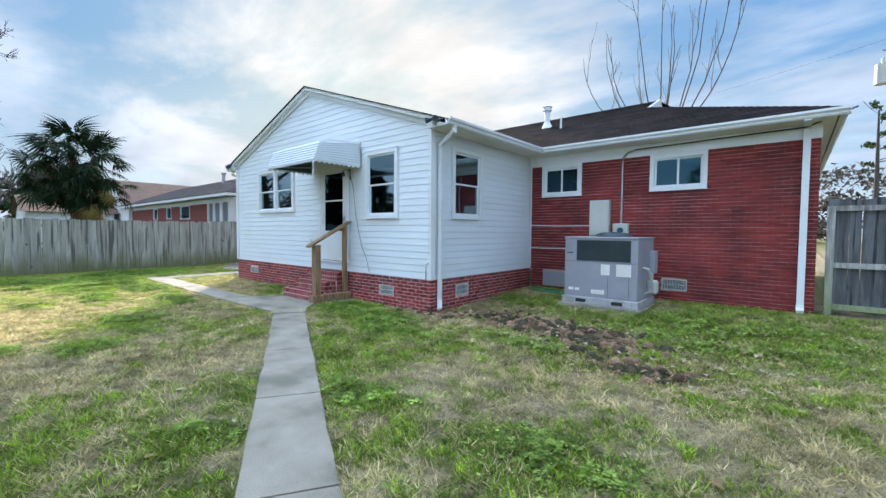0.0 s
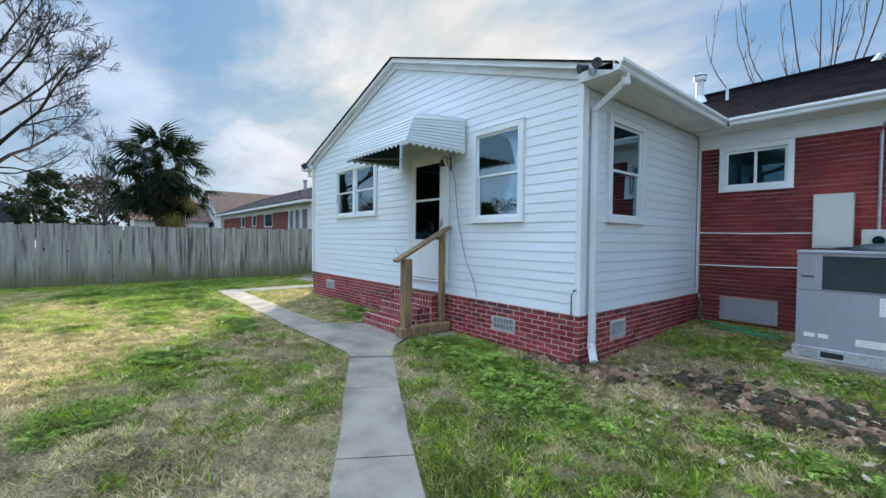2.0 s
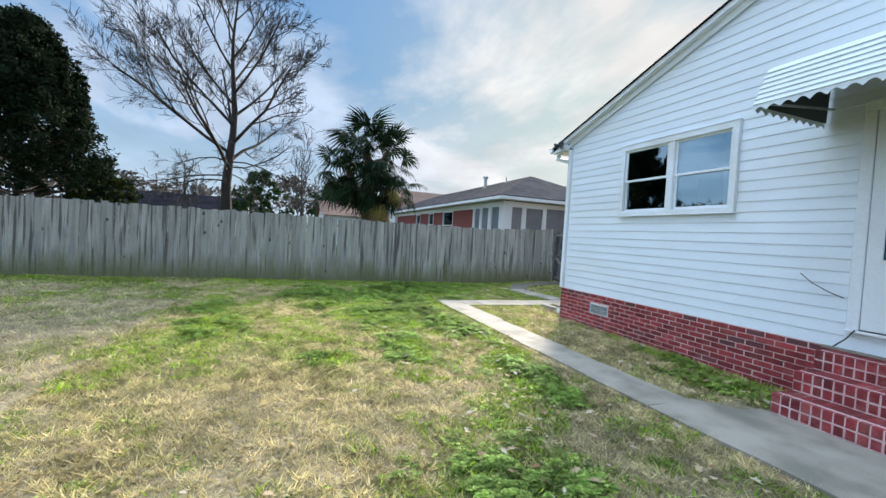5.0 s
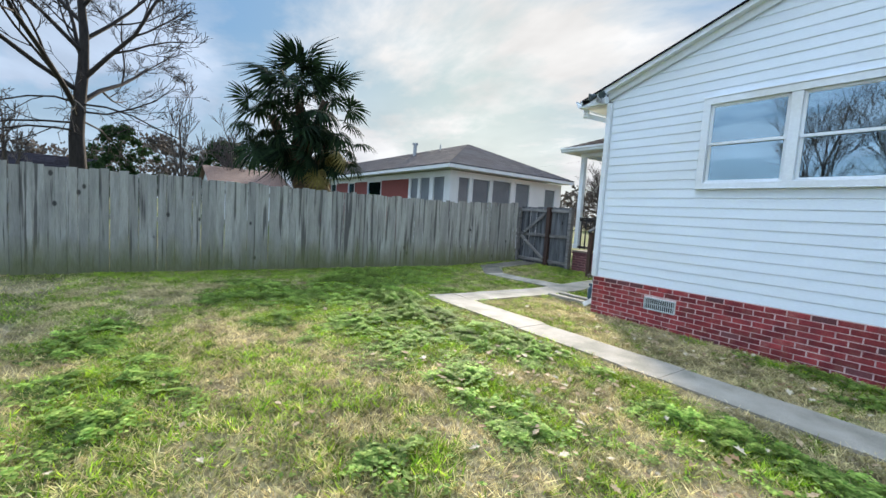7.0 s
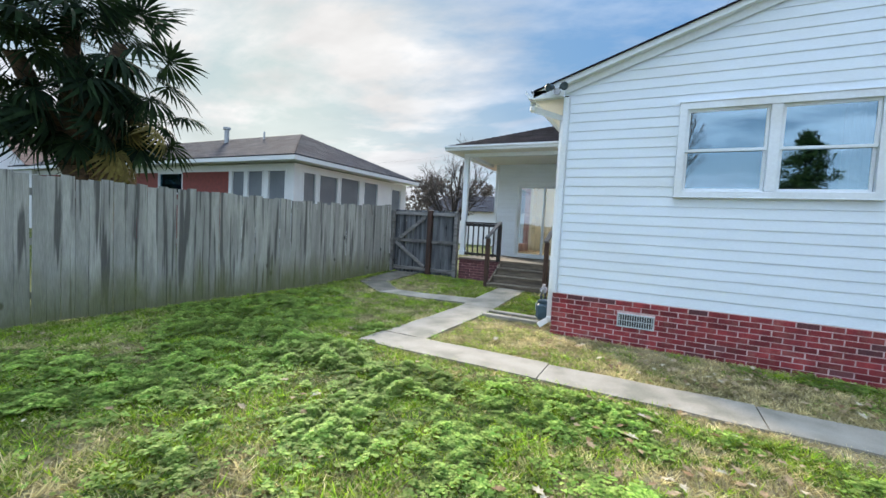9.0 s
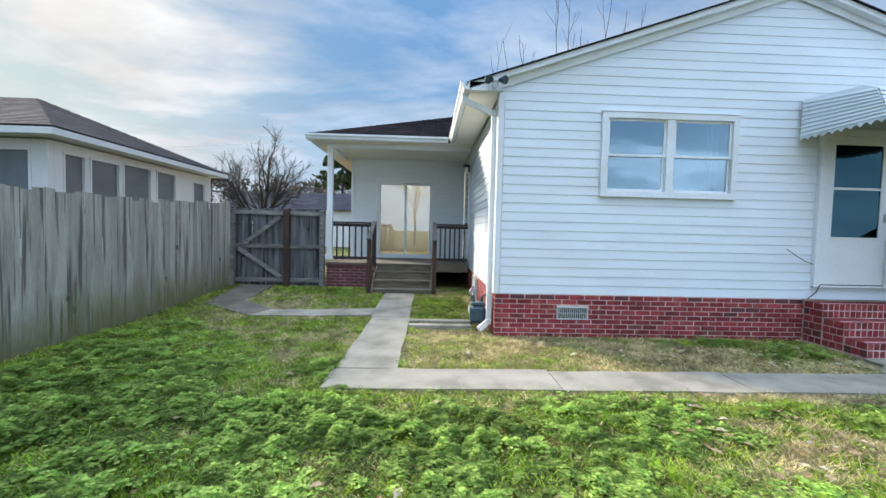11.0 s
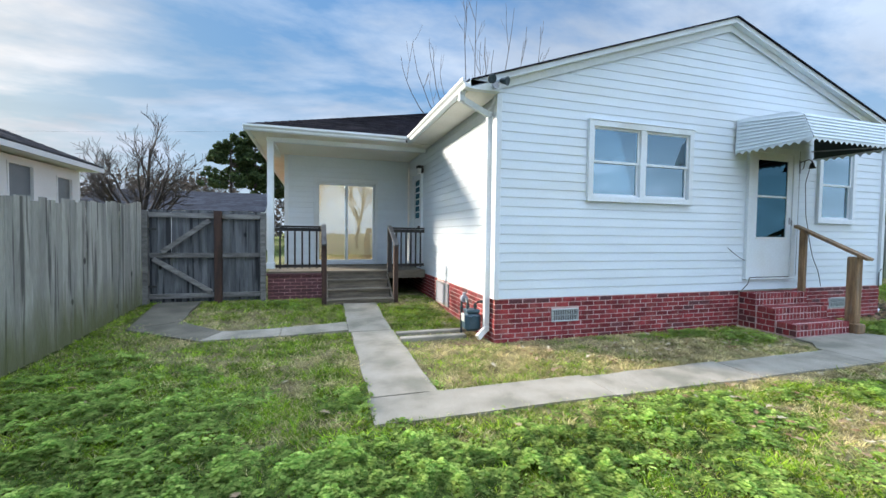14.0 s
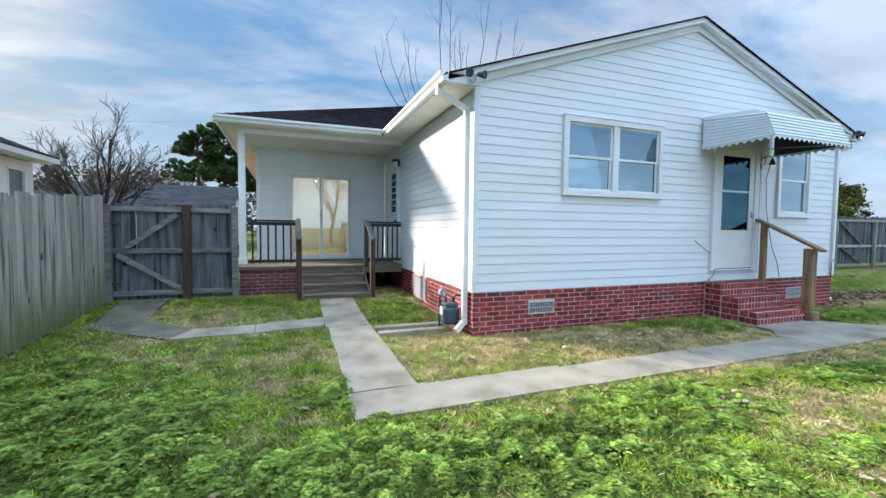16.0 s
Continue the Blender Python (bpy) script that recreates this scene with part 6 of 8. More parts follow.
def wall_services():
    ob = thing("electrical_panel", (-3.32, YM - 0.07, 1.8), "tall pale grey electrical panel on the brick wall", "electrical box")
    bm = bmesh.new()
    soft_box(bm, -3.55, -3.12, YM - 0.15, YM - 0.004, 1.43, 2.22, 0.008)
    part("box", bm, M["metal_light"], ob)
    bm = bmesh.new()
    soft_box(bm, -3.525, -3.145, YM - 0.158, YM - 0.151, 1.46, 2.195, 0.003)
    part("cover", bm, M["metal_light"], ob)
    bm = bmesh.new()
    tube(bm, [(-3.38, YM - 0.08, 1.44), (-3.36, YM - 0.10, 1.41), (-3.2, YM - 0.2, 1.44), (-3.0, YM - 0.3, 1.43)], 0.02, 8)
    part("whip", bm, M["black"], ob, "black cable whip")
    ob = thing("meter_box", (-2.88, YM - 0.07, 1.6), "small pale utility meter box with conduit above", "electrical box")
    bm = bmesh.new()
    soft_box(bm, -3.04, -2.72, YM - 0.13, YM - 0.004, 1.43, 1.70, 0.012)
    part("box", bm, M["metal_light"], ob)
    bm = bmesh.new()
    c = (-2.87, 1.55)
    tube(bm, [(c[0], YM - 0.131, c[1]), (c[0], YM - 0.17, c[1])], 0.062, 14)
    part("meter_dial", bm, M["glass_dark"], ob, "round glass meter face")
    bm = bmesh.new()
    tube(bm, [(-2.88, YM - 0.05, 1.70), (-2.88, YM - 0.05, 3.02), (-2.86, YM - 0.06, 3.14), (-2.76, YM - 0.10, 3.22), (-2.6, YM - 0.14, 3.25)], 0.022, 8)
    part("conduit", bm, M["galv"], ob)
    cable("service_cable", [(-2.6, YM - 0.14, 3.25), (-1.6, YM - 0.12, 3.27), (-0.6, YM - 0.13, 3.29), (0.1, YM - 0.12, 3.30), (0.7, YM - 0.3, 3.5)], 0.014, M["black"], "black service cable clipped along the white frieze")
    for z0, z1, x1 in ((1.665, 1.655, -3.55), (1.10, 1.13, -3.45)):
        cable("conduit_line", [(XR + 0.03, YM - 0.018, z0), ((XR + x1) / 2, YM - 0.024, (z0 + z1) / 2 - 0.01), (x1, YM - 0.018, z1)], 0.011, M["white_plastic"], "thin white cable across the brick wall")
    pts = []
    for k in range(40):
        t = k / 39
        a = t * 11
        pts.append((-4.45 + 0.75 * t + (0.32 + 0.1 * math.sin(a * 0.7)) * math.cos(a), 8.75 + 0.16 * math.sin(a) - 0.2 * t, gh(0, 8.8) + 0.02 + 0.003 * k % 0.03))
    pts = [(XR + 0.05, YM - 0.06, 0.55), (XR + 0.10, YM - 0.10, 0.42), (XR + 0.07, YM - 0.12, 0.25), (XR + 0.2, YM - 0.3, 0.17)] + pts
    cable("garden_hose", pts, 0.014, M["hose"], "coiled green garden hose lying by the wall")
    ob = thing("tap", (XR + 0.04, YM - 0.05, 0.58), "small outdoor water tap", "tap")
    bm = bmesh.new()
    tube(bm, [(XR + 0.05, YM - 0.002, 0.57), (XR + 0.05, YM - 0.07, 0.57), (XR + 0.05, YM - 0.08, 0.53)], 0.014, 8)
    part("spout", bm, M["galv"], ob)
    bm = bmesh.new()
    tube(bm, [(XR + 0.05, YM - 0.05, 0.615), (XR + 0.05, YM - 0.05, 0.628)], 0.028, 10)
    tube(bm, [(XR + 0.05, YM - 0.05, 0.57), (XR + 0.05, YM - 0.05, 0.615)], 0.006, 6)
    part("tap_handle", bm, M["maroon"], ob)


def roof_vents():
    ob = thing("flue", (-6.09, 12.2, 4.8), "white metal roof flue with a round cap", "flue")
    bm = bmesh.new()
    tube(bm, [(-6.09, 12.2, 4.74), (-6.09, 12.2, 5.34)], 0.085, 14)
    part("pipe", bm, M["trim"], ob)
    bm = bmesh.new()
    tube(bm, [(-6.09, 12.2, 4.78), (-6.09, 12.2, 4.98)], 0.19, 14, 0.09)
    part("flashing", bm, M["trim"], ob)
    bm = bmesh.new()
    tube(bm, [(-6.09, 12.2, 5.34), (-6.09, 12.2, 5.44)], 0.13, 14)
    tube(bm, [(-6.09, 12.2, 5.46), (-6.09, 12.2, 5.50)], 0.15, 14, 0.08)
    part("cap", bm, M["trim"], ob)
    ob = thing("vent_pipe", (-5.35, 11.6, 4.5), "thin white plumbing vent pipe on the roof", "vent pipe")
    bm = bmesh.new()
    tube(bm, [(-5.35, 11.6, 4.46), (-5.35, 11.6, 4.90)], 0.028, 10)
    part("pipe", bm, M["trim"], ob)
    bm = bmesh.new()
    tube(bm, [(-5.35, 11.6, 4.48), (-5.35, 11.6, 4.58)], 0.10, 12, 0.035)
    part("flashing", bm, M["trim"], ob)


brick_steps()
step_rail()
awning()
door_bell()
flood_lamp(XL - 0.10, -1)
flood_lamp(XR + 0.20, 1)
porch()
wall_lamp()
gas_meter()
ac_unit()
wall_services()
roof_vents()
cable("dangling_wire", [(-7.36, YF - 0.20, 3.0), (-7.38, YF - 0.12, 2.75), (-7.36, YF - 0.04, 2.45), (-7.30, YF - 0.03, 1.9), (-7.18, YF - 0.03, 1.45), (-7.08, YF - 0.03, 1.15), (-6.92, YF - 0.03, 0.9), (-6.83, YF - 0.03, 0.62)], 0.006, M["cable"], "thin dark wire hanging down the siding")
cable("conduit_line", [(-7.50, YF - 0.03, 3.0), (-7.50, YF - 0.03, 1.75), (-7.50, YF - 0.03, 0.82)], 0.005, M["galv"], "thin wire run beside the door frame")
cable("loose_wire", [(-9.12, YF - 0.03, 1.31), (-9.0, YF - 0.05, 1.22), (-8.85, YF - 0.04, 1.14), (-8.73, YF - 0.04, 1.10)], 0.006, M["cable"], "short loose wire on the siding")
cable("loose_wire", [(-8.62, YF - 0.045, 0.80), (-8.68, YF - 0.06, 0.70), (-8.78, YF - 0.04, 0.60)], 0.007, M["black"], "short dark wire below the door")
cable("stub_wire", [(XR - 0.09, YF - 0.03, 0.55), (XR - 0.09, YF - 0.03, 0.84), (XR - 0.06, YF - 0.035, 0.89), (XR - 0.02, YF - 0.035, 0.91)], 0.008, M["black"], "short black wire stub at the house corner")


# ---- added fill lamp, no known fixture, brightens the room behind the glass ----
def fill_globe(x, y, watts):
    ob = thing("fill_lamp", (x, y, 3.15), "added round glowing lamp that brightens the room inside the house", "lamp", "ceiling lamps")
    m, nt, p = nodes("fill_glow")
    p.inputs["Emission Color"].default_value, p.inputs["Emission Strength"].default_value = (1.0, 0.82, 0.55, 1), 6.0
    bm = bmesh.new()
    bmesh.ops.create_uvsphere(bm, u_segments=16, v_segments=10, radius=0.11, matrix=Matrix.Translation((x, y, 3.07)))
    part("globe", bm, m, ob, smooth=True)
    bm = bmesh.new()
    tube(bm, [(x, y, 3.17), (x, y, 3.197)], 0.08, 14)
    part("ceiling_plate", bm, M["white_plastic"], ob)
    li = bpy.data.lights.new("fill_lamp_light", "POINT")
    li.energy, li.color, li.shadow_soft_size = watts, (1.0, 0.92, 0.8), 0.12
    lo = new("fill_lamp_light", li)
    lo.parent = ob
    lo.location = (0, 0, -0.25)


fill_globe(-14.9, YP + 1.9, 30)

# ---- fences ----
def picket_mesh(w, h, seed, mat):
    rs = random.Random(seed)
    bm = bmesh.new()
    n = 3
    bow = rs.uniform(-0.006, 0.006)
    c, x = 0.006, w / 2
    prof = ((-x, -0.003), (-x + c, -0.009), (x - c, -0.009), (x, -0.003), (x, 0.003), (x - c, 0.009), (-x + c, 0.009), (-x, 0.003))
    rows = []
    for k in range(n + 1):
        t = k / n
        b = bow * math.sin(math.pi * t)
        cut = 0.0 if k < n else rs.uniform(-0.012, 0.012)
        rows.append([bm.verts.new((u + b, v, h * t + cut * u / w)) for u, v in prof])
    for a, b in zip(rows, rows[1:]):
        for k in range(8):
            j = (k + 1) % 8
            bm.faces.new((a[k], a[j], b[j], b[k]))
    bm.faces.new(rows[0][::-1]), bm.faces.new(rows[-1])
    me = bpy.data.meshes.new("picket")
    bm.to_mesh(me)
    bm.free()
    me.materials.append(mat)
    return me


def fence(name, a, b, top, mat, rail_side, label, base=-0.01, posts=2.4, rails=(0.35, 1.0, 1.6), rail_mat=None, spread=0.1405, seed=1, first_post=False):
    """Upright pickets from a to b; rail_side +1 or -1 puts rails and posts left or right of the walk from a to b."""
    ob = thing(name, (a[0], a[1], 0), label, "fence")
    rs = random.Random(seed)
    A, B = Vector((*a, 0)), Vector((*b, 0))
    L = (B - A).length
    d = (B - A) / L
    nrm = Vector((-d.y, d.x, 0)) * rail_side
    ang = math.atan2(d.y, d.x)
    meshes = [picket_mesh(w, top - base, seed * 10 + i, mat) for i, w in enumerate((0.139, 0.141, 0.140, 0.137, 0.142, 0.136))]
    n = int(L / spread)
    for k in range(n):
        p = A + d * (spread * (k + 0.5)) + nrm * rs.uniform(-0.006, 0.006)
        o = piece("picket", meshes[rs.randrange(6)], ob, (p.x, p.y, gh(p.x, p.y) + base + rs.uniform(-0.012, 0.012)), ang + rs.uniform(-0.03, 0.03), rs.uniform(-0.006, 0.006), rs.uniform(-0.006, 0.006), (1, 1, 1 + rs.uniform(-0.018, 0.012)))
    for z in rails:
        bm = bmesh.new()
        beam(bm, A + nrm * 0.030 + Vector((0, 0, z)), B + nrm * 0.030 + Vector((0, 0, z)), 0.04, 0.088)
        part("rail", bm, rail_mat or mat, ob)
    k = 0 if first_post else 1
    while k * posts < L:
        p = A + d * min(k * posts + (0.05 if first_post else 0), L)
        q = p + nrm * 0.10
        bm = bmesh.new()
        soft_box(bm, q.x - 0.05, q.x + 0.05, q.y - 0.045, q.y + 0.045, 0.0, top - 0.04 + (0.05 if first_post and k == 0 else 0), 0.008)
        part("post", bm, rail_mat or mat, ob)
        k += 1
    return ob


fence("fence", (-18.62, -18.0), (-18.62, 9.2), 1.82, M["fence"], 1, "tall weathered grey wooden board fence, mossy at its foot", seed=1)
ob = fence("fence", (0.42, 9.55), (12.0, 9.40), 1.95, M["gate_wood"], -1, "weathered wooden fence with its rails and posts showing", base=0.12, seed=2, rails=(0.28, 0.98, 1.93), first_post=True, rail_mat=M["fence_rail"])
for p, q in (((3.2, 9.44, 1.85), (4.5, 9.43, 1.05)), ((3.3, 9.44, 0.92), (4.5, 9.43, 0.34))):
    bm = bmesh.new()
    beam(bm, p, q, 0.028, 0.085)
    part("brace", bm, M["gate_wood"], ob)


def gate(x0, x1, x2, y, top, label):
    ob = thing("gate", (x0, y, 0), label, "gate")
    leaf = part("gate_frame", (lambda b: (box(b, x0, x1, y - 0.02, y + 0.02, top - 0.12, top - 0.03), b)[1])(bmesh.new()), M["gate_rail"], ob)
    meshes = [picket_mesh(w, top - 0.12, 70 + i, M["gate_wood"]) for i, w in enumerate((0.138, 0.132, 0.125, 0.14))]
    rs = random.Random(9)
    for a, b in ((x0 + 0.02, x1), (x1 + 0.13, x2)):
        n = int(math.ceil((b - a) / 0.134))
        for k in range(n):
            piece("picket", meshes[rs.randrange(4)], ob, (a + (b - a) * (k + 0.5) / n, y + 0.032 + 0.018 * (k % 2), 0.14 + rs.uniform(-0.015, 0.01)), rs.uniform(-0.02, 0.02), 0, rs.uniform(-0.006, 0.006))
    for z in (1.02, 0.26):
        bm = bmesh.new()
        soft_box(bm, x0, x1, y - 0.02, y + 0.02, z - 0.045, z + 0.045, 0.004)
        part("rail", bm, M["gate_rail"], ob)
    for z in (top - 0.08, 1.02, 0.26):
        bm = bmesh.new()
        soft_box(bm, x1 + 0.13, x2, y - 0.02, y + 0.02, z - 0.045, z + 0.045, 0.004)
        part("rail", bm, M["gate_rail"], ob)
    for a, b in (((x0 + 0.24, 1.08), (x1 - 0.08, top - 0.16)), ((x0 + 0.10, 0.96), (x1 - 0.06, 0.33))):
        bm = bmesh.new()
        beam(bm, (a[0], y - 0.035, a[1]), (b[0], y - 0.035, b[1]), 0.028, 0.085, (0, 0, 1))
        part("brace", bm, M["gate_rail"], ob)
    for x, w, m, t in ((x1 + 0.065, 0.13, "brown_wood", top + 0.02), (x2 + 0.05, 0.10, "gate_rail", top), (x0 - 0.02, 0.09, "gate_rail", top)):
        bm = bmesh.new()
        soft_box(bm, x - w / 2, x + w / 2, y - 0.08, y + 0.06, 0.0, t, 0.008)
        part("post", bm, M[m], ob)
    for z in (0.45, 1.5):
        bm = bmesh.new()
        soft_box(bm, x0 - 0.03, x0 + 0.16, y - 0.05, y - 0.037, z - 0.02, z + 0.02, 0.003)
        part("hinge", bm, M["black"], ob)


gate(-18.56, -17.46, -16.66, 9.22, 1.84, "dark weathered board gate with diagonal braces")


# ---- plants ----
class Limbs:
    def __init__(self):
        self.v, self.f = [], []

    def bar(self, pts, r0, r1, sides):
        n = len(pts)
        base = len(self.v)
        for i, p in enumerate(pts):
            d = (pts[min(i + 1, n - 1)] - pts[max(i - 1, 0)]).normalized()
            u = d.orthogonal().normalized()
            w = d.cross(u)
            r = r0 + (r1 - r0) * i / (n - 1)
            for k in range(sides):
                a = 2 * math.pi * k / sides
                self.v.append(p + (u * math.cos(a) + w * math.sin(a)) * r)
        for i in range(n - 1):
            for k in range(sides):
                j = (k + 1) % sides
                a, b = base + i * sides, base + (i + 1) * sides
                self.f.append((a + k, a + j, b + j, b + k))

    def grow(self, rs, p, d, length, r, depth, spread=0.6, lift=0.12, kids=4, wiggle=0.14, shrink=0.66, min_r=0.006):
        n = 4 if depth > 1 else 3
        pts, dirs = [p.copy()], [d.copy()]
        for i in range(n):
            d = (d + Vector((rs.gauss(0, wiggle), rs.gauss(0, wiggle), rs.gauss(0, wiggle) + lift))).normalized()
            p = p + d * (length / n)
            pts.append(p.copy()), dirs.append(d.copy())
        r1 = max(r * 0.45, min_r)
        self.bar(pts, r, r1, 7 if r > 0.1 else (5 if r > 0.03 else 3))
        if depth <= 0:
            return
        for k in range(kids):
            t = 0.25 + 0.75 * (k + rs.random() * 0.8) / kids
            i = min(int(t * n), n - 1)
            q = pts[i].lerp(pts[i + 1], t * n - i)
            dd = dirs[i + 1]
            side = dd.orthogonal().normalized()
            side.rotate(Matrix.Rotation(rs.uniform(0, 2 * math.pi), 3, dd))
            nd = (dd + side * rs.uniform(0.5, 1.2) * spread * 1.4).normalized()
            self.grow(rs, q, nd, length * shrink * rs.uniform(0.7, 1.15) * (1.15 - 0.4 * t), max((r + (r1 - r) * t) * 0.58, min_r), depth - 1, spread, lift, kids, wiggle * 1.1, shrink, min_r)

    def mesh(self, name):
        me = bpy.data.meshes.new(name)
        me.from_pydata(self.v, [], self.f)
        me.shade_smooth()
        return me


def bare_tree(at, seed, trunk_h, trunk_r, limbs, length, depth, kids, label, mat="bark", spread=0.6, lift=0.1, min_r=0.006, tilt=(0.35, 0.9), shrink=0.66):
    rs = random.Random(seed)
    ob = thing("bare_tree", (at[0], at[1], 0), label, "tree")
    T = Limbs()
    base = Vector((at[0], at[1], -0.1))
    pts = [base + Vector((rs.gauss(0, 0.04) * k, rs.gauss(0, 0.04) * k, trunk_h * k / 5)) for k in range(6)]
    T.bar(pts, trunk_r, trunk_r * 0.72, 10)
    link_mesh("trunk", T.mesh("trunk"), M[mat], ob)
    C = Limbs()
    for k in range(limbs):
        a = 2 * math.pi * (k + rs.random() * 0.6) / limbs
        t = rs.uniform(*tilt)
        up = k == 0
        d = Vector((math.cos(a) * t * (0.15 if up else 1), math.sin(a) * t * (0.15 if up else 1), 1)).normalized()
        z = pts[5].lerp(pts[3], rs.random() * (0 if up else 1))
        C.grow(rs, z, d, length * rs.uniform(0.8, 1.1) * (1.25 if up else 1), trunk_r * (0.6 if up else 0.42), depth, spread, lift, kids, 0.09, shrink, min_r)
    link_mesh("crown", C.mesh("crown"), M[mat], ob, kind="stuff")
    return ob


def leader_tree(at, seed, label):
    """A tall bare tree: one straight trunk with long rising limbs from 4 m up."""
    rs = random.Random(seed)
    ob = thing("bare_tree", (at[0], at[1], 0), label, "tree")
    T, C = Limbs(), Limbs()
    pts = [Vector((at[0] + 0.12 * math.sin(k * 0.7), at[1] + 0.10 * math.cos(k * 1.1), -0.1 + 13.6 * k / 12)) for k in range(13)]
    for k in range(12):
        r0, r1 = 0.29 * (1 - k / 12) ** 1.3 + 0.02, 0.29 * (1 - (k + 1) / 12) ** 1.3 + 0.02
        T.bar([pts[k], pts[k + 1]], r0, r1, 10)
    link_mesh("trunk", T.mesh("trunk"), M["bark_dark"], ob)
    for k in range(15):
        t = 0.31 + 0.50 * (k / 14) ** 1.2
        p = pts[int(t * 12)].lerp(pts[min(12, int(t * 12) + 1)], t * 12 % 1)
        a = k * 2.39996 + rs.uniform(-0.3, 0.3)
        out = (1.25 if k < 6 else 0.75) * rs.uniform(0.7, 1.1)
        d = Vector((math.cos(a) * out, math.sin(a) * out, 0.75)).normalized()
        C.grow(rs, p, d, (5.1 - 3.6 * (t - 0.31)) * rs.uniform(0.85, 1.08), 0.105 * (1.2 - t), 4, 0.58, 0.07, 5, 0.10, 0.58, 0.0075)
    for k in range(7):
        a = k * 0.95
        C.grow(rs, pts[3] + Vector((0, 0, rs.uniform(-0.4, 1.2))), Vector((math.cos(a), math.sin(a), 0.1)).normalized(), 3.2, 0.04, 3, 0.6, -0.01, 4, 0.16, 0.5, 0.0085)
    link_mesh("crown", C.mesh("crown"), M["bark_dark"], ob, kind="stuff")


def shoot_tree(at, seed):
    """A cut-back tree: long bare shoots fan out from a low head."""
    rs = random.Random(seed)
    ob = thing("bare_tree", (at[0], at[1], 0), "bare tree with long upright shoots behind the roof", "tree")
    T, C = Limbs(), Limbs()
    base = Vector((at[0], at[1], -0.1))
    T.bar([base, base + Vector((0, 0, 3)), base + Vector((0.1, 0, 6.2))], 0.34, 0.26, 9)
    link_mesh("trunk", T.mesh("trunk"), M["bark_pale"], ob)
    for k, (tx, top) in enumerate(((-4.6, 12.6), (-3.6, 14.0), (-2.9, 13.4), (-1.6, 12.4), (-1.0, 15.6), (0.1, 16.4), (0.9, 13.0), (1.6, 15.2), (2.4, 16.0), (3.4, 15.0), (3.9, 13.0), (0.5, 14.0))):
        p = base + Vector((0.1 + 0.25 * tx / 3, rs.uniform(-0.3, 0.3), 6.0 + rs.uniform(-0.3, 0.3)))
        tip = Vector((at[0] + tx, at[1] + rs.uniform(-2.5, 2.5), top))
        pts = []
        for i in range(9):
            t = i / 8
            q = p.lerp(tip, t)
            q.x += (tx * 0.22) * math.sin(math.pi * t) + rs.uniform(-0.06, 0.06)
            pts.append(q)
        C.bar(pts, 0.045, 0.012, 5)
        for i in range(2, 8):
            if rs.random() < 0.4:
                d = Vector((rs.uniform(-0.6, 0.6), rs.uniform(-0.5, 0.5), 1)).normalized()
                C.grow(rs, pts[i], d, rs.uniform(0.9, 2.6), 0.02, 1, 0.4, 0.15, 2, 0.08, 0.6, 0.010)
    link_mesh("crown", C.mesh("crown"), M["bark"], ob, kind="stuff")


def tuft_mesh(name, centres, size, per, rng, tint_a, tint_b, flat=0.0):
    """Many small leaves round each centre (x, y, z, radius)."""
    c = np.repeat(centres, per, axis=0)
    n = len(c)
    off = rng.normal(size=(n, 3))
    off /= np.linalg.norm(off, axis=1, keepdims=True)
    off *= rng.rand(n, 1) ** 0.45
    pos = c[:, :3] + off * c[:, 3:4] * np.array([1, 1, 0.8])
    a = rng.normal(size=(n, 3)); a /= np.linalg.norm(a, axis=1, keepdims=True)
    b = np.cross(a, rng.normal(size=(n, 3))); b /= np.linalg.norm(b, axis=1, keepdims=True)
    s = size * (0.6 + 0.8 * rng.rand(n, 1))
    V = np.stack([pos - b * s * 0.4, pos + a * s, pos + b * s * 0.4, pos - a * s * 0.6], 1).reshape(-1, 3)
    F = np.arange(n * 4).reshape(n, 4)
    k = rng.rand(n, 1)
    col = np.array(tint_a) * (1 - k) + np.array(tint_b) * k
    return np_mesh(name, V, F, np.repeat(col, 4, axis=0))


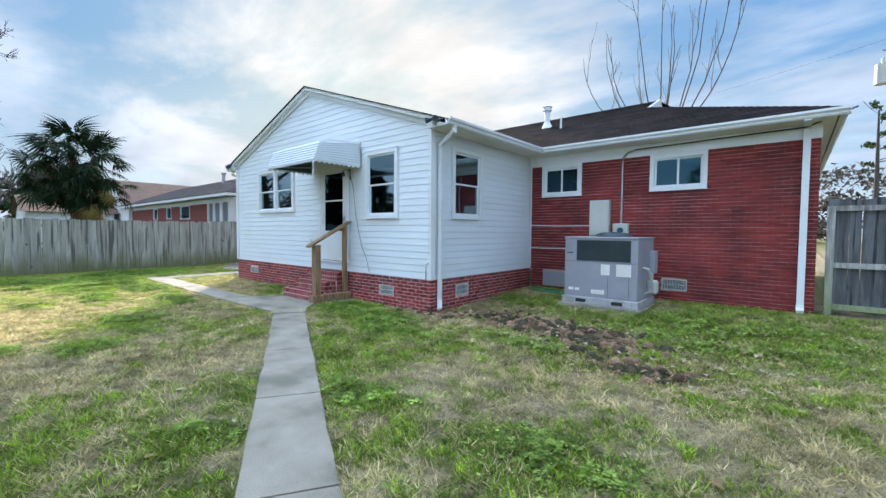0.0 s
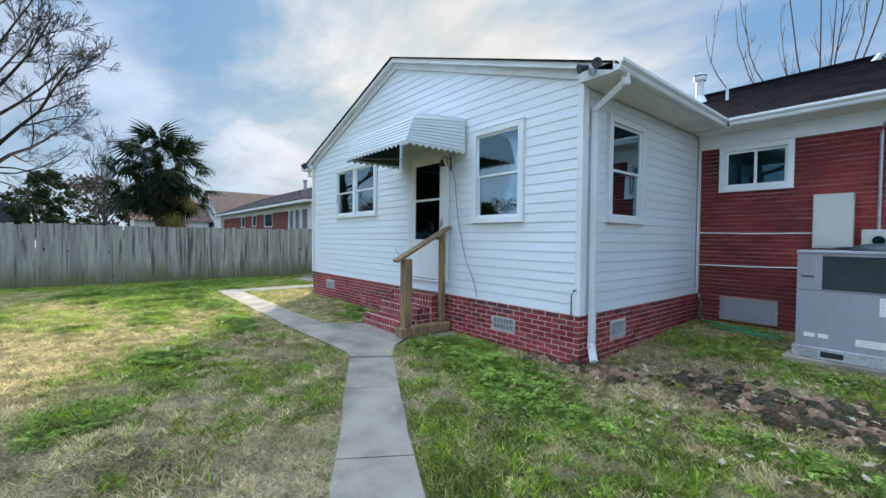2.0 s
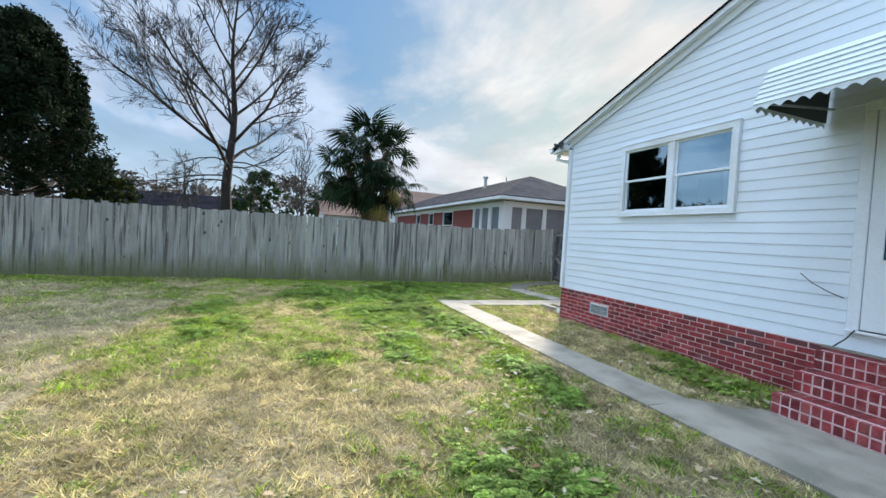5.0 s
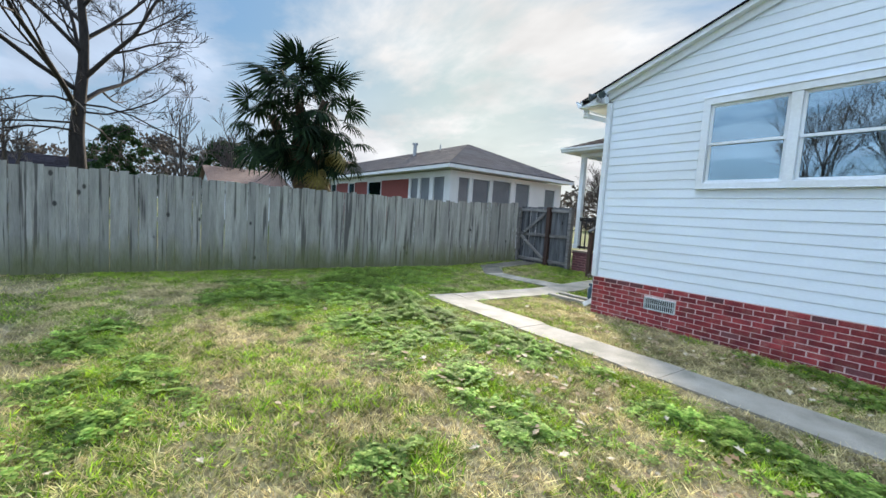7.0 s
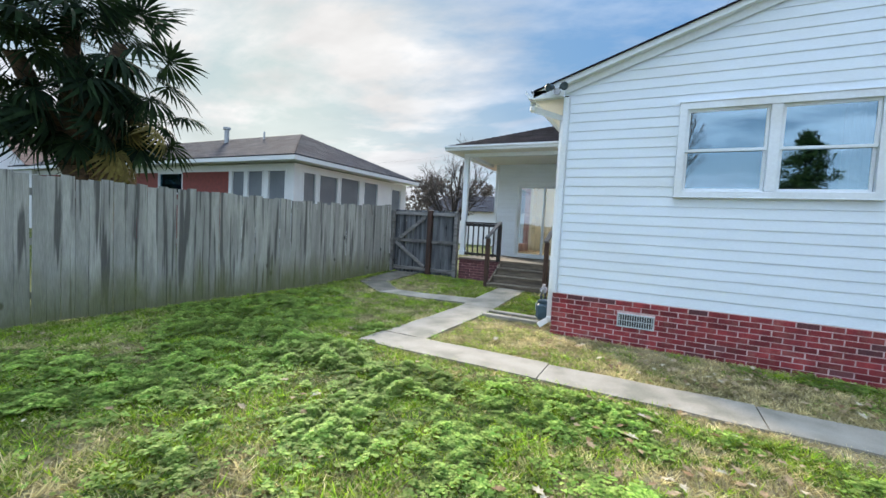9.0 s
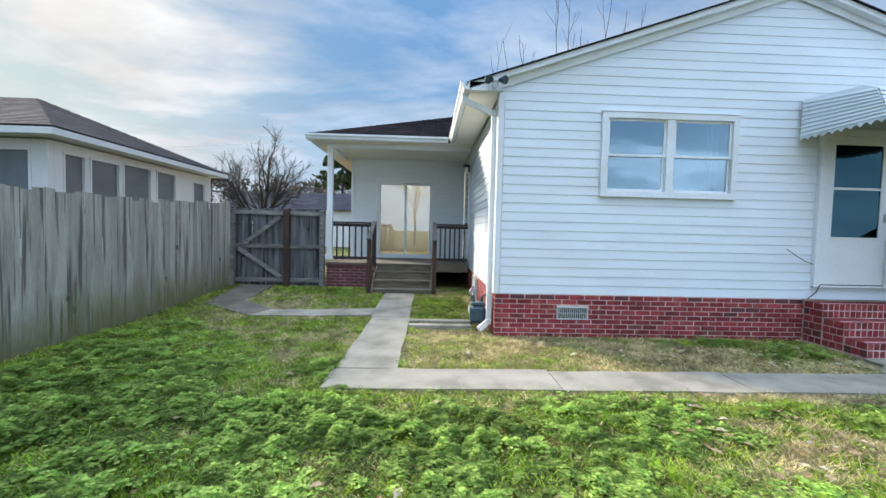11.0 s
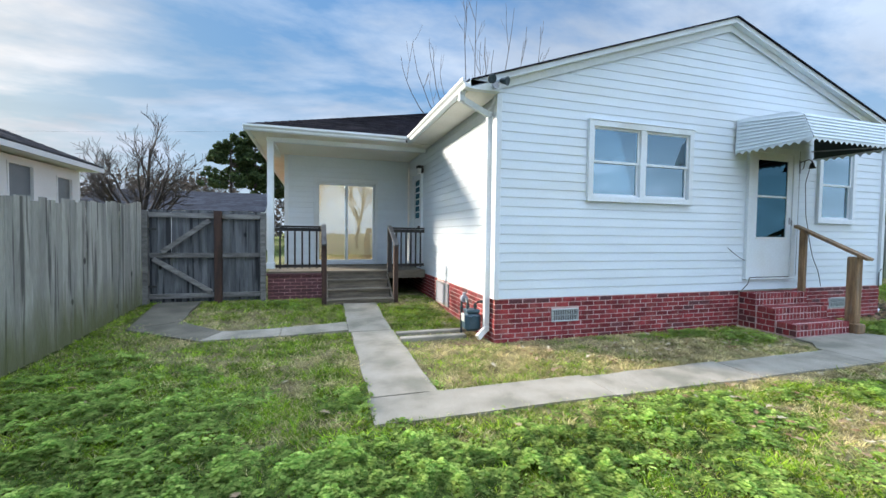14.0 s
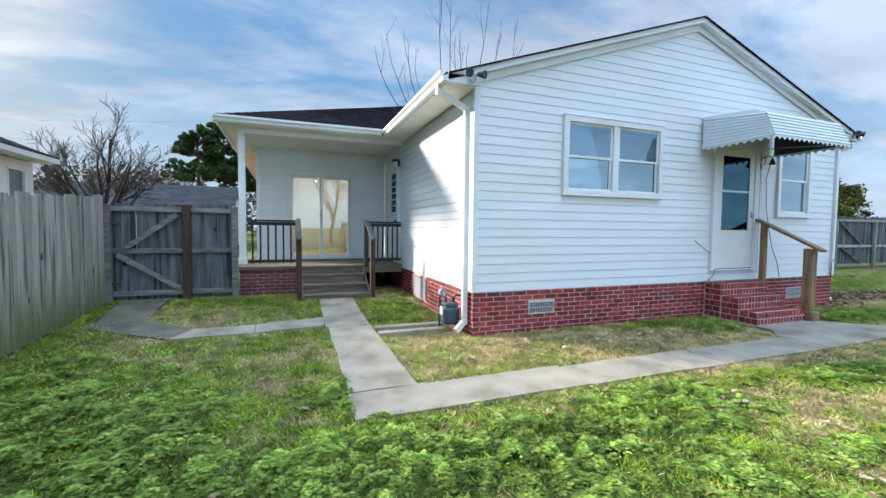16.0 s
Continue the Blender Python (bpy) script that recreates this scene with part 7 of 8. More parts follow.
def evergreen(at, seed, height, radius, label, a=(0.012, 0.03, 0.012), b=(0.035, 0.07, 0.022), clumps=380, per=90, leaf=0.10, cone=True, base=0.3, trunk=0.2, gaps=0.8, name="evergreen_tree", spires=0, taper=0.7):
    rng_ = np.random.RandomState(seed)
    rs = random.Random(seed)
    ob = thing(name, (at[0], at[1], 0), label, "tree")
    T = Limbs()
    T.bar([Vector((at[0], at[1], -0.1)), Vector((at[0], at[1], height * 0.5)), Vector((at[0], at[1], height * 0.95))], trunk, 0.03, 8)
    cs = []
    for k in range(clumps):
        t = rs.random() ** 0.8
        z = base + (height - base) * t
        w = radius * ((1 - t) ** taper + 0.05 if cone else math.sin(math.pi * min(1, 0.12 + t * 0.85)) ** 0.7)
        ang = rs.uniform(0, 2 * math.pi)
        lobes = 1 + 0.22 * math.sin(3 * ang + z) + 0.15 * math.sin(7 * ang - 2 * z)
        rr = w * lobes * rs.uniform(0.45, 1.0) ** gaps
        p = (at[0] + rr * math.cos(ang), at[1] + rr * math.sin(ang), z)
        cs.append((*p, radius * rs.uniform(0.10, 0.22) * (0.6 if spires else 1.0)))
        if k % 5 == 0:
            T.bar([Vector((at[0], at[1], max(0.2, z - rr * 0.3))), Vector(p)], trunk * 0.22, 0.01, 4)
    for k in range(spires):
        ang, rr = rs.uniform(0, 2 * math.pi), radius * rs.uniform(0.1, 0.72)
        top = height * (1 - 0.42 * (rr / radius) ** 1.3) * rs.uniform(0.86, 1.04)
        for q in range(8):
            cs.append((at[0] + rr * math.cos(ang), at[1] + rr * math.sin(ang), top - q * 0.26, 0.07 + 0.045 * q))
    for k in range(5):
        cs.append((at[0] + rs.uniform(-0.1, 0.1), at[1] + rs.uniform(-0.1, 0.1), height - k * 0.25, 0.16))
    link_mesh("trunk", T.mesh("trunk"), M["bark"], ob)
    link_mesh("crown", tuft_mesh("crown", np.array(cs), leaf, per, rng_, a, b), M["leaf"], ob, kind="stuff")
    return ob


def pine(at, seed, height, label, crown=0.45, limbs=42, per=110):
    rng_ = np.random.RandomState(seed)
    rs = random.Random(seed)
    ob = thing("pine_tree", (at[0], at[1], 0), label, "tree", "background pines")
    T = Limbs()
    top = Vector((at[0] + rs.uniform(-0.4, 0.4), at[1], height * 0.97))
    T.bar([Vector((at[0], at[1], -0.1)), top], 0.24, 0.05, 8)
    cs = []
    for k in range(limbs):
        t = 1 - crown + crown * rs.random()
        z = height * t
        w = 2.4 * (1.15 - t) / crown * 0.6 + 0.5
        ang = rs.uniform(0, 2 * math.pi)
        tip = Vector((at[0] + w * math.cos(ang), at[1] + w * math.sin(ang), z + rs.uniform(0, 0.5)))
        T.bar([Vector((at[0], at[1], z - 0.3)), tip], 0.05, 0.012, 4)
        for q in range(3):
            s = 0.45 + 0.3 * q
            cs.append((at[0] + (tip.x - at[0]) * s, at[1] + (tip.y - at[1]) * s, z - 0.2 + 0.3 * s, 0.22 + 0.12 * rs.random()))
    link_mesh("trunk", T.mesh("trunk"), M["bark"], ob)
    link_mesh("crown", tuft_mesh("crown", np.array(cs), 0.15, per, rng_, (0.028, 0.05, 0.024), (0.085, 0.12, 0.042)), M["leaf"], ob, kind="stuff")


def palm(at, seed):
    rs = random.Random(seed)
    ob = thing("fan_palm", (at[0], at[1], 0), "shaggy dark green fan palm behind the fence", "palm tree")
    x, y = at
    T = Limbs()
    HEADS = ((-0.15, 4.45, 0.92, 30, 78, -30), (0.55, 4.25, 0.74, 17, 60, -55), (-0.80, 3.65, 0.72, 22, 50, -80), (0.85, 3.40, 0.66, 15, 20, -85), (0.0, 3.3, 0.7, 16, 10, -80))
    for dy, top, sc, n, e0, e1 in HEADS:
        w = 0.45 if dy != 0 else 1.1
        pts = [Vector((x + 0.04 * math.sin(k), y + dy * max(0, k - 8) / 6, -0.1 + (top + 0.1) * k / 14)) for k in range(15)]
        for k in range(14):
            T.bar([pts[k], pts[k + 1]], w * (0.17 + 0.05 * (k % 2) + 0.04 * (k > 8)), w * (0.20 + 0.04 * ((k + 1) % 2) + 0.04 * (k > 8)), 11)
    link_mesh("trunk", T.mesh("trunk"), M["palm_trunk"], ob, "brown fibrous trunk")

    def frond_mesh(green_a, green_b, sd, droop, length):
        r = random.Random(sd)
        V, F, C = [], [], []
        pet = length * 0.52
        def add(p, c):
            V.append(p), C.append(c)
            return len(V) - 1
        steps = 6
        prev = None
        for i in range(steps + 1):
            t = i / steps
            p = (pet * t, 0, -droop * 0.10 * t * t)
            c = green_a
            a, b = add((p[0], -0.012, p[2]), c), add((p[0], 0.012, p[2]), c)
            if prev:
                F.append((prev[0], prev[1], b, a))
            prev = (a, b)
        hub = (pet, 0, -droop * 0.10)
        n = 24
        fl = length * 0.50
        for k in range(n):
            ang = radians(-128 + 256 * k / (n - 1))
            l = fl * (0.72 + 0.28 * math.cos(ang * 0.6)) * r.uniform(0.80, 1.10)
            kk = r.random()
            col = tuple(g0 + (g1 - g0) * kk for g0, g1 in zip(green_a, green_b))
            last = None
            for t in (0.0, 0.3, 0.58, 0.8, 1.0):
                rad = l * t
                z = hub[2] + 0.05 * math.cos(ang) * t - droop * 0.55 * max(0, t - 0.35) ** 1.6 * l * 2.4 + (0.015 if k % 2 else -0.015)
                cx, cy = hub[0] + rad * math.cos(ang), rad * math.sin(ang)
                ww = 0.004 + 0.088 * rad if t < 0.6 else 0.056 * l * (1.06 - t) / 0.48
                sx, sy = -math.sin(ang) * ww, math.cos(ang) * ww
                a, b = add((cx - sx, cy - sy, z), col), add((cx + sx, cy + sy, z), col)
                if last:
                    F.append((last[0], last[1], b, a))
                last = (a, b)
        me = np_mesh("frond", np.array(V, float), np.array(F), np.array(C))
        me.materials.append(M["leaf"])
        return me
    G = [frond_mesh((0.005, 0.013, 0.007), (0.018, 0.038, 0.015), 30 + i, dr, ln) for i, (dr, ln) in enumerate(((0.6, 1.65), (0.9, 1.6), (1.3, 1.55), (0.4, 1.6)))]
    Y = [frond_mesh((0.11, 0.095, 0.035), (0.21, 0.18, 0.055), 50, 1.1, 1.5), frond_mesh((0.14, 0.10, 0.06), (0.22, 0.16, 0.09), 51, 1.6, 1.2)]
    for dy, top, sc, n, e0, e1 in HEADS:
        for k in range(n):
            t = (k + 0.5) / n
            el = radians(e0 + (e1 - e0) * t ** 0.95 + rs.uniform(-18, 18))
            az = k * 2.39996 + rs.uniform(-0.5, 0.5)
            s = rs.uniform(0.7, 1.12) * sc
            m = Y[0] if dy > 0.8 and t > 0.45 and k % 2 == 0 else G[rs.randrange(4)]
            piece("frond", m, ob, (x + 0.10 * math.cos(az), y + dy + 0.10 * math.sin(az), top - 0.55 * t * sc), az, rs.uniform(-0.7, 0.7), -el, (s,) * 3)
    for k in range(14):
        az = k * 2.39996
        el = radians(-45 - 38 * rs.random())
        piece("dead_frond", Y[0 if k < 5 else 1], ob, (x + 0.12 * math.cos(az), y + 0.35 + 0.12 * math.sin(az), 2.9 - 0.05 * k), az, rs.uniform(-0.3, 0.3), -el, (rs.uniform(0.6, 0.85),) * 3)


palm((-20.45, 2.84), 4)
leader_tree((-28.2, -2.45), 14, "tall bare broad-crowned tree behind the fence")
bare_tree((-23.3, 22.1), 9, 2.0, 0.17, 13, 3.1, 3, 5, "low bare round-crowned tree beyond the gate", mat="bark_dark", spread=0.55, lift=0.08, min_r=0.008, tilt=(0.4, 1.5), shrink=0.58)
for i, (x, y) in enumerate(((-27.5, 44), (-24.6, 47), (-31.5, 46))):
    bare_tree((x, y), 80 + i, 2.4, 0.2, 7, 2.6, 3, 5, "hazy bare tree in the distance", spread=0.8, lift=0.05, min_r=0.02, tilt=(0.5, 1.3), shrink=0.7)
shoot_tree((-6.0, 25.5), 21)
evergreen((-26.9, -9.5), 3, 8.9, 3.2, "dense dark evergreen tree behind the fence", (0.006, 0.014, 0.008), (0.018, 0.034, 0.014), base=0.2, clumps=1150, per=75, gaps=0.45, leaf=0.085, spires=64, taper=0.62)
evergreen((-27.6, -7.2), 8, 3.4, 1.1, "small yellowish evergreen shrub beside the big one", (0.03, 0.05, 0.012), (0.10, 0.11, 0.03), clumps=160, per=80, cone=False)
evergreen((-26.0, -13.6), 12, 4.4, 1.9, "bushy green shrub behind the fence", (0.02, 0.05, 0.015), (0.10, 0.13, 0.03), clumps=160, per=80, cone=False)
for i, (x, y, h) in enumerate(((-22.6, 40, 9.4), (-20.9, 41, 10.2), (-20.0, 43, 8.6))):
    pine((x, y), 60 + i, h, "tall dark pine in the distance")
pine((4.7, 45.0), 71, 11.2, "thin sparse pine in the distance", 0.5, 13, 26)
for i, (x, y, hh) in enumerate(((-46, 1.2, 3.6), (-49, 5.2, 3.4), (-52, -8.5, 3.2))):
    bare_tree((x, y), 90 + i, 2.8, 0.16, 5, hh, 3, 4, "slender bare tree beyond the fence", spread=0.5, lift=0.12, min_r=0.018, tilt=(0.2, 0.7), shrink=0.62)
evergreen((-58, -3.0), 44, 7.6, 3.0, "dark round tree in the distance", clumps=110, per=60, leaf=0.22, cone=False, name="distant_tree")
evergreen((-58, 5.6), 45, 7.4, 3.2, "dark round tree in the distance", clumps=110, per=60, leaf=0.22, cone=False, name="distant_tree")
evergreen((5.2, 12.9), 17, 5.0, 2.5, "broad evergreen shrub with yellowing leaves behind the fence", (0.03, 0.06, 0.015), (0.20, 0.17, 0.04), clumps=240, per=110, cone=False, name="evergreen_shrub")
evergreen((8.8, 13.6), 18, 4.6, 2.2, "broad evergreen shrub with yellowing leaves behind the fence", (0.03, 0.06, 0.015), (0.20, 0.17, 0.04), clumps=240, per=110, cone=False, name="evergreen_shrub")
bare_tree((5.4, -15.0), 31, 1.0, 0.14, 8, 1.9, 3, 5, "low bare shrubby tree at the back of the yard", spread=0.6, min_r=0.010)
bare_tree((-12.0, -17.0), 32, 3.0, 0.20, 7, 5.0, 3, 5, "bare tree at the back of the yard", spread=0.5, min_r=0.010, tilt=(0.2, 0.6))
bare_tree((-15.6, -15.5), 34, 2.6, 0.13, 5, 4.2, 3, 5, "slender bare tree at the back of the yard", spread=0.5, min_r=0.010, tilt=(0.15, 0.45))
evergreen((-5.0, -18.0), 33, 7.5, 2.4, "dark evergreen tree at the back of the yard", clumps=220, per=60)


def far_woods():
    """A low uneven belt of bare twigs and dark crowns along the horizon, as stuff."""
    r = np.random.RandomState(6)
    cs = []
    for a in np.linspace(-60, 150, 330):
        d = r.uniform(75, 100)
        h = 7.5 + 6.0 * vnoise(np.array([a * 0.22]), np.array([3.0]), 9)[0] + r.rand() * 1.2
        th = radians(a)
        x, y = -8 - d * math.sin(th), d * math.cos(th)
        for k in range(3):
            cs.append((x + r.uniform(-2, 2), y + r.uniform(-2, 2), h * (0.2 + 0.27 * k), 2.1))
    me = tuft_mesh("far_woods", np.array(cs), 0.5, 50, r, (0.045, 0.045, 0.04), (0.13, 0.105, 0.09))
    link_mesh("far_woods", me, M["leaf"], None, "distant belt of bare brown trees", "trees", "stuff")


far_woods()


# ---- neighbouring houses ----
def neighbour():
    ob = thing("neighbour_house", (-26, 12.5, 0), "single-storey brick and white neighbour house with a grey hip roof", "house")
    xr, yf, yb, xl = -22.6, 9.25, 15.8, -44.0
    WR, WF = ("y", xr, 1), ("x", yf, -1)
    pan_r = [(9.62, 10.25, 1.0, 3.05), (10.36, 11.35, 1.0, 3.05), (11.45, 12.60, 1.0, 3.1), (12.82, 13.80, 1.0, 3.1), (14.75, 15.55, 1.2, 3.0)]
    pan_f = [(-23.85, -22.95, 1.0, 3.05), (-24.9, -24.05, 1.0, 3.05), (-25.75, -25.0, 1.0, 3.05)]
    win_f = [(-30.4, -28.7, 2.15, 3.0), (-33.2, -32.2, 2.2, 3.0), (-36.2, -35.2, 2.2, 3.0)]
    bm = bmesh.new()
    wall_cells(bm, WR, yf + 0.155, yb, 0, 3.25, 0.15, pan_r)
    wall_cells(bm, WF, -25.9, xr, 0, 3.25, 0.15, pan_f)
    box(bm, xl, xr, yb, yb + 0.15, 0, 3.25)
    part("wall", bm, M["nb_white"], ob, "white boarded sunroom wall")
    bm = bmesh.new()
    wall_cells(bm, WF, xl, -25.905, 0, 3.0, 0.15, win_f)
    part("wall", bm, M["nb_brick"], ob, "red brick wall")
    bm = bmesh.new()
    box(bm, xl, -25.905, yf - 0.01, yf + 0.14, 3.005, 3.25)
    part("frieze", bm, M["nb_white"], ob)
    for W, rows, m in ((WR, pan_r, "screen"), (WF, pan_f, "screen"), (WF, win_f, "glass_dark")):
        for u0, u1, z0, z1 in rows:
            bm = bmesh.new()
            f = 0.05
            for q in ((u0, u1, z1 - f, z1), (u0, u1, z0, z0 + f), (u0, u0 + f, z0 + f, z1 - f), (u1 - f, u1, z0 + f, z1 - f)):
                wbox(bm, W, q[0], q[1], -0.08, 0.02, q[2], q[3])
            w = part("window", bm, M["nb_white"], ob, "white framed window")
            bm = bmesh.new()
            wbox(bm, W, u0 + f, u1 - f, -0.06, -0.05, z0 + f, z1 - f)
            part("pane", bm, M[m], w, "grey screened pane" if m == "screen" else "dark glass")
    bm = bmesh.new()
    x0, x1, y0, y1, ze = xl - 0.5, -22.1, 8.8, 16.25, 3.42
    hw = (y1 - y0) / 2
    sl = 0.43
    zr = ze + hw * sl
    ym = (y0 + y1) / 2
    roof_plane(bm, (x0, y0, ze), (x1, y0, ze), (x1 - hw, ym, zr), (x0 + hw, ym, zr), 22)
    roof_plane(bm, (x1, y1, ze), (x0, y1, ze), (x0 + hw, ym, zr), (x1 - hw, ym, zr), 22)
    roof_plane(bm, (x1, y0, ze), (x1, y1, ze), (x1 - hw, ym, zr), (x1 - hw, ym, zr), 22)
    part("roof", bm, M["shingle_grey"], ob, "grey shingle hip roof")
    bm = bmesh.new()
    box(bm, x0, x1, y0, y0 + 0.03, ze - 0.14, ze - 0.003)
    box(bm, x1 - 0.03, x1, y0 + 0.03, y1, ze - 0.14, ze - 0.003)
    box(bm, x0, x1 - 0.03, y0 + 0.03, yf + 0.2, ze - 0.13, ze - 0.11)
    box(bm, xr - 0.15, x1 - 0.03, yf + 0.2, y1, ze - 0.13, ze - 0.11)
    part("fascia", bm, M["nb_white"], ob)
    bm = bmesh.new()
    tube(bm, [(-29.5, 11.6, 4.4), (-29.5, 11.6, 5.25)], 0.10, 10)
    tube(bm, [(-29.5, 11.6, 5.25), (-29.5, 11.6, 5.35)], 0.16, 10)
    part("flue", bm, M["galv"], ob)
    bm = bmesh.new()
    tube(bm, [(-27.4, 11.9, 4.5), (-27.4, 11.9, 5.1)], 0.035, 8)
    part("vent_pipe", bm, M["galv"], ob)


def far_house(x0, x1, y0, y1, ze, zr, along, wall_m, roof_m, label, windows=()):
    ob = thing("far_house", ((x0 + x1) / 2, (y0 + y1) / 2, 0), label, "house")
    bm = bmesh.new()
    box(bm, x0, x1, y0, y1, 0, ze)
    gable = ((x0, y0), (x0, y1)) if along == "x" else ((x0, y0), (x1, y0))
    if along == "x":
        ym = (y0 + y1) / 2
        for x in (x0, x1):
            f = [bm.verts.new(p) for p in ((x, y0, ze), (x, y1, ze), (x, ym, zr))]
            bm.faces.new(f)
    else:
        xm = (x0 + x1) / 2
        for y in (y0, y1):
            f = [bm.verts.new(p) for p in ((x0, y, ze), (x1, y, ze), (xm, y, zr))]
            bm.faces.new(f)
    part("wall", bm, M[wall_m], ob)
    bm = bmesh.new()
    o = 0.35
    if along == "x":
        ym = (y0 + y1) / 2
        dz = (zr - ze) / (ym - y0) * o
        roof_plane(bm, (x0 - o, y0 - o, ze - dz), (x1 + o, y0 - o, ze - dz), (x1 + o, ym, zr), (x0 - o, ym, zr), 14)
        roof_plane(bm, (x1 + o, y1 + o, ze - dz), (x0 - o, y1 + o, ze - dz), (x0 - o, ym, zr), (x1 + o, ym, zr), 14)
    else:
        xm = (x0 + x1) / 2
        dz = (zr - ze) / (xm - x0) * o
        roof_plane(bm, (x1 + o, y0 - o, ze - dz), (x1 + o, y1 + o, ze - dz), (xm, y1 + o, zr), (xm, y0 - o, zr), 14)
        roof_plane(bm, (x0 - o, y1 + o, ze - dz), (x0 - o, y0 - o, ze - dz), (xm, y0 - o, zr), (xm, y1 + o, zr), 14)
    part("roof", bm, M[roof_m], ob)
    for W, u0, u1, z0, z1 in windows:
        bm = bmesh.new()
        wbox(bm, W, u0, u1, -0.05, 0.03, z0, z1)
        w = part("window", bm, M["nb_white"], ob)
        bm = bmesh.new()
        wbox(bm, W, u0 + 0.08, u1 - 0.08, 0.03, 0.035, z0 + 0.08, z1 - 0.08)
        part("pane", bm, M["glass_dark"], w)


neighbour()
far_house(-52, -42, 9.0, 15.5, 3.6, 5.9, "y", "nb_white", "nb_roof_tan", "white gabled house with a tan roof beyond the palm", [(("y", -42, 1), 10.0, 11.0, 2.2, 3.3)])
far_house(-54, -45, 3.2, 8.6, 2.9, 4.3, "y", "nb_white", "nb_roof_tan", "low house with a tan roof beyond the palm")
far_house(-72, -62, -19.5, -5.2, 2.7, 4.9, "y", "nb_white", "shingle", "low white house with a dark roof in the distance")
far_house(-29, -19.2, 30, 36, 2.9, 4.2, "x", "nb_white", "shingle_grey", "low house with a grey roof behind the gate")


def utility_pole():
    ob = thing("utility_pole", (3.45, 26, 0), "tall wooden utility pole with a grey transformer", "pole")
    x, y = 3.45, 26.0
    bm = bmesh.new()
    tube(bm, [(x, y, -0.1), (x - 0.15, y, 5), (x - 0.28, y, 10.3)], 0.17, 10, 0.12)
    part("pole_shaft", bm, M["gate_rail"], ob)
    bm = bmesh.new()
    tube(bm, [(x - 0.78, y, 8.0), (x - 0.78, y, 8.85)], 0.24, 14)
    tube(bm, [(x - 0.78, y, 8.85), (x - 0.78, y, 9.1)], 0.05, 8)
    part("transformer", bm, M["metal_light"], ob, "pale grey transformer can")
    bm = bmesh.new()
    beam(bm, (x - 0.7, y, 9.9), (x - 0.2, y, 9.9), 0.08, 0.08)
    beam(bm, (x - 0.8, y, 9.45), (x - 0.2, y, 9.25), 0.04, 0.04)
    part("crossarm", bm, M["gate_rail"], ob)
    for z, to in ((9.95, (-60, 48, 9.6)), (7.6, (0.75, 9.1, 3.55)), (7.2, (60, 40, 7.5))):
        pts = []
        for k in range(13):
            t = k / 12
            p = Vector((x - 0.25, y, z)).lerp(Vector(to), t)
            p.z -= 4 * t * (1 - t) * (0.9 if abs(to[0]) > 10 else 0.5)
            pts.append(p)
        cable("overhead_cable", pts, 0.0045, M["black"], "thin black overhead cable from the pole")


utility_pole()

# ---- grass, weeds, leaves ----
def on_slab(x, y):
    a, b = np.array((1.6, -1.25)), np.array((-7.03, 3.58))
    d = (b - a) / np.linalg.norm(b - a)
    n = np.array((-d[1], d[0]))
    px, py = x - a[0], y - a[1]
    s, t = px * d[0] + py * d[1], -(px * n[0] + py * n[1])
    m = (s > -0.2) & (s < 9.9) & (t > -0.02) & (t < 0.57)
    m |= (x < -7.3) & (x > -15.18) & (y > 3.62) & (y < 4.13)
    m |= (x < -7.2) & (x > -9.1) & (y > 3.62) & (y < 4.7)
    m |= (x < -14.53) & (x > -15.14) & (y > 4.0) & (y < 8.95)
    m |= (x < -15.1) & (x > -16.9) & (y > 6.64) & (y < 7.1)
    q = (x + 17.1) * -0.62 + 6.6
    m |= (x <= -16.9) & (x > -18.0) & (y > q + 0.08) & (y < q + 0.62)
    m |= (x < -17.62) & (x > -18.35) & (y > 7.6) & (y < 9.3)
    m |= (x > XL - 0.02) & (x < XR + 0.02) & (y > YF - 0.02)
    m |= (x > XR - 0.1) & (x < ME + 0.1) & (y > YM - 0.02)
    m |= (x > -8.88) & (x < -7.4) & (y > 4.66)
    m |= (x > -3.6) & (x < -2.0) & (y > 7.72) & (y < 9.0)
    m |= (x < XL) & (x > -16.6) & (y > 9.2)
    m |= (x < -14.15) & (x > -15.42) & (y > 8.5)
    m |= (x < -18.58)
    m |= y > 9.5
    return m


def scatter(n, x0, x1, y0, y1, rng_):
    x = x0 + (x1 - x0) * rng_.rand(n)
    y = y0 + (y1 - y0) * rng_.rand(n)
    k = ~on_slab(x, y)
    return x[k], y[k]


def tufts(x, y, cell):
    """The centre and a random number of the tuft that each point belongs to."""
    g, a, b = noise_grid(91, 256), noise_grid(92, 256), noise_grid(93, 256)
    ix, iy = np.floor(x / cell).astype(int), np.floor(y / cell).astype(int)
    k = (ix % 256, iy % 256)
    return (ix + a[k]) * cell, (iy + b[k]) * cell, g[k]


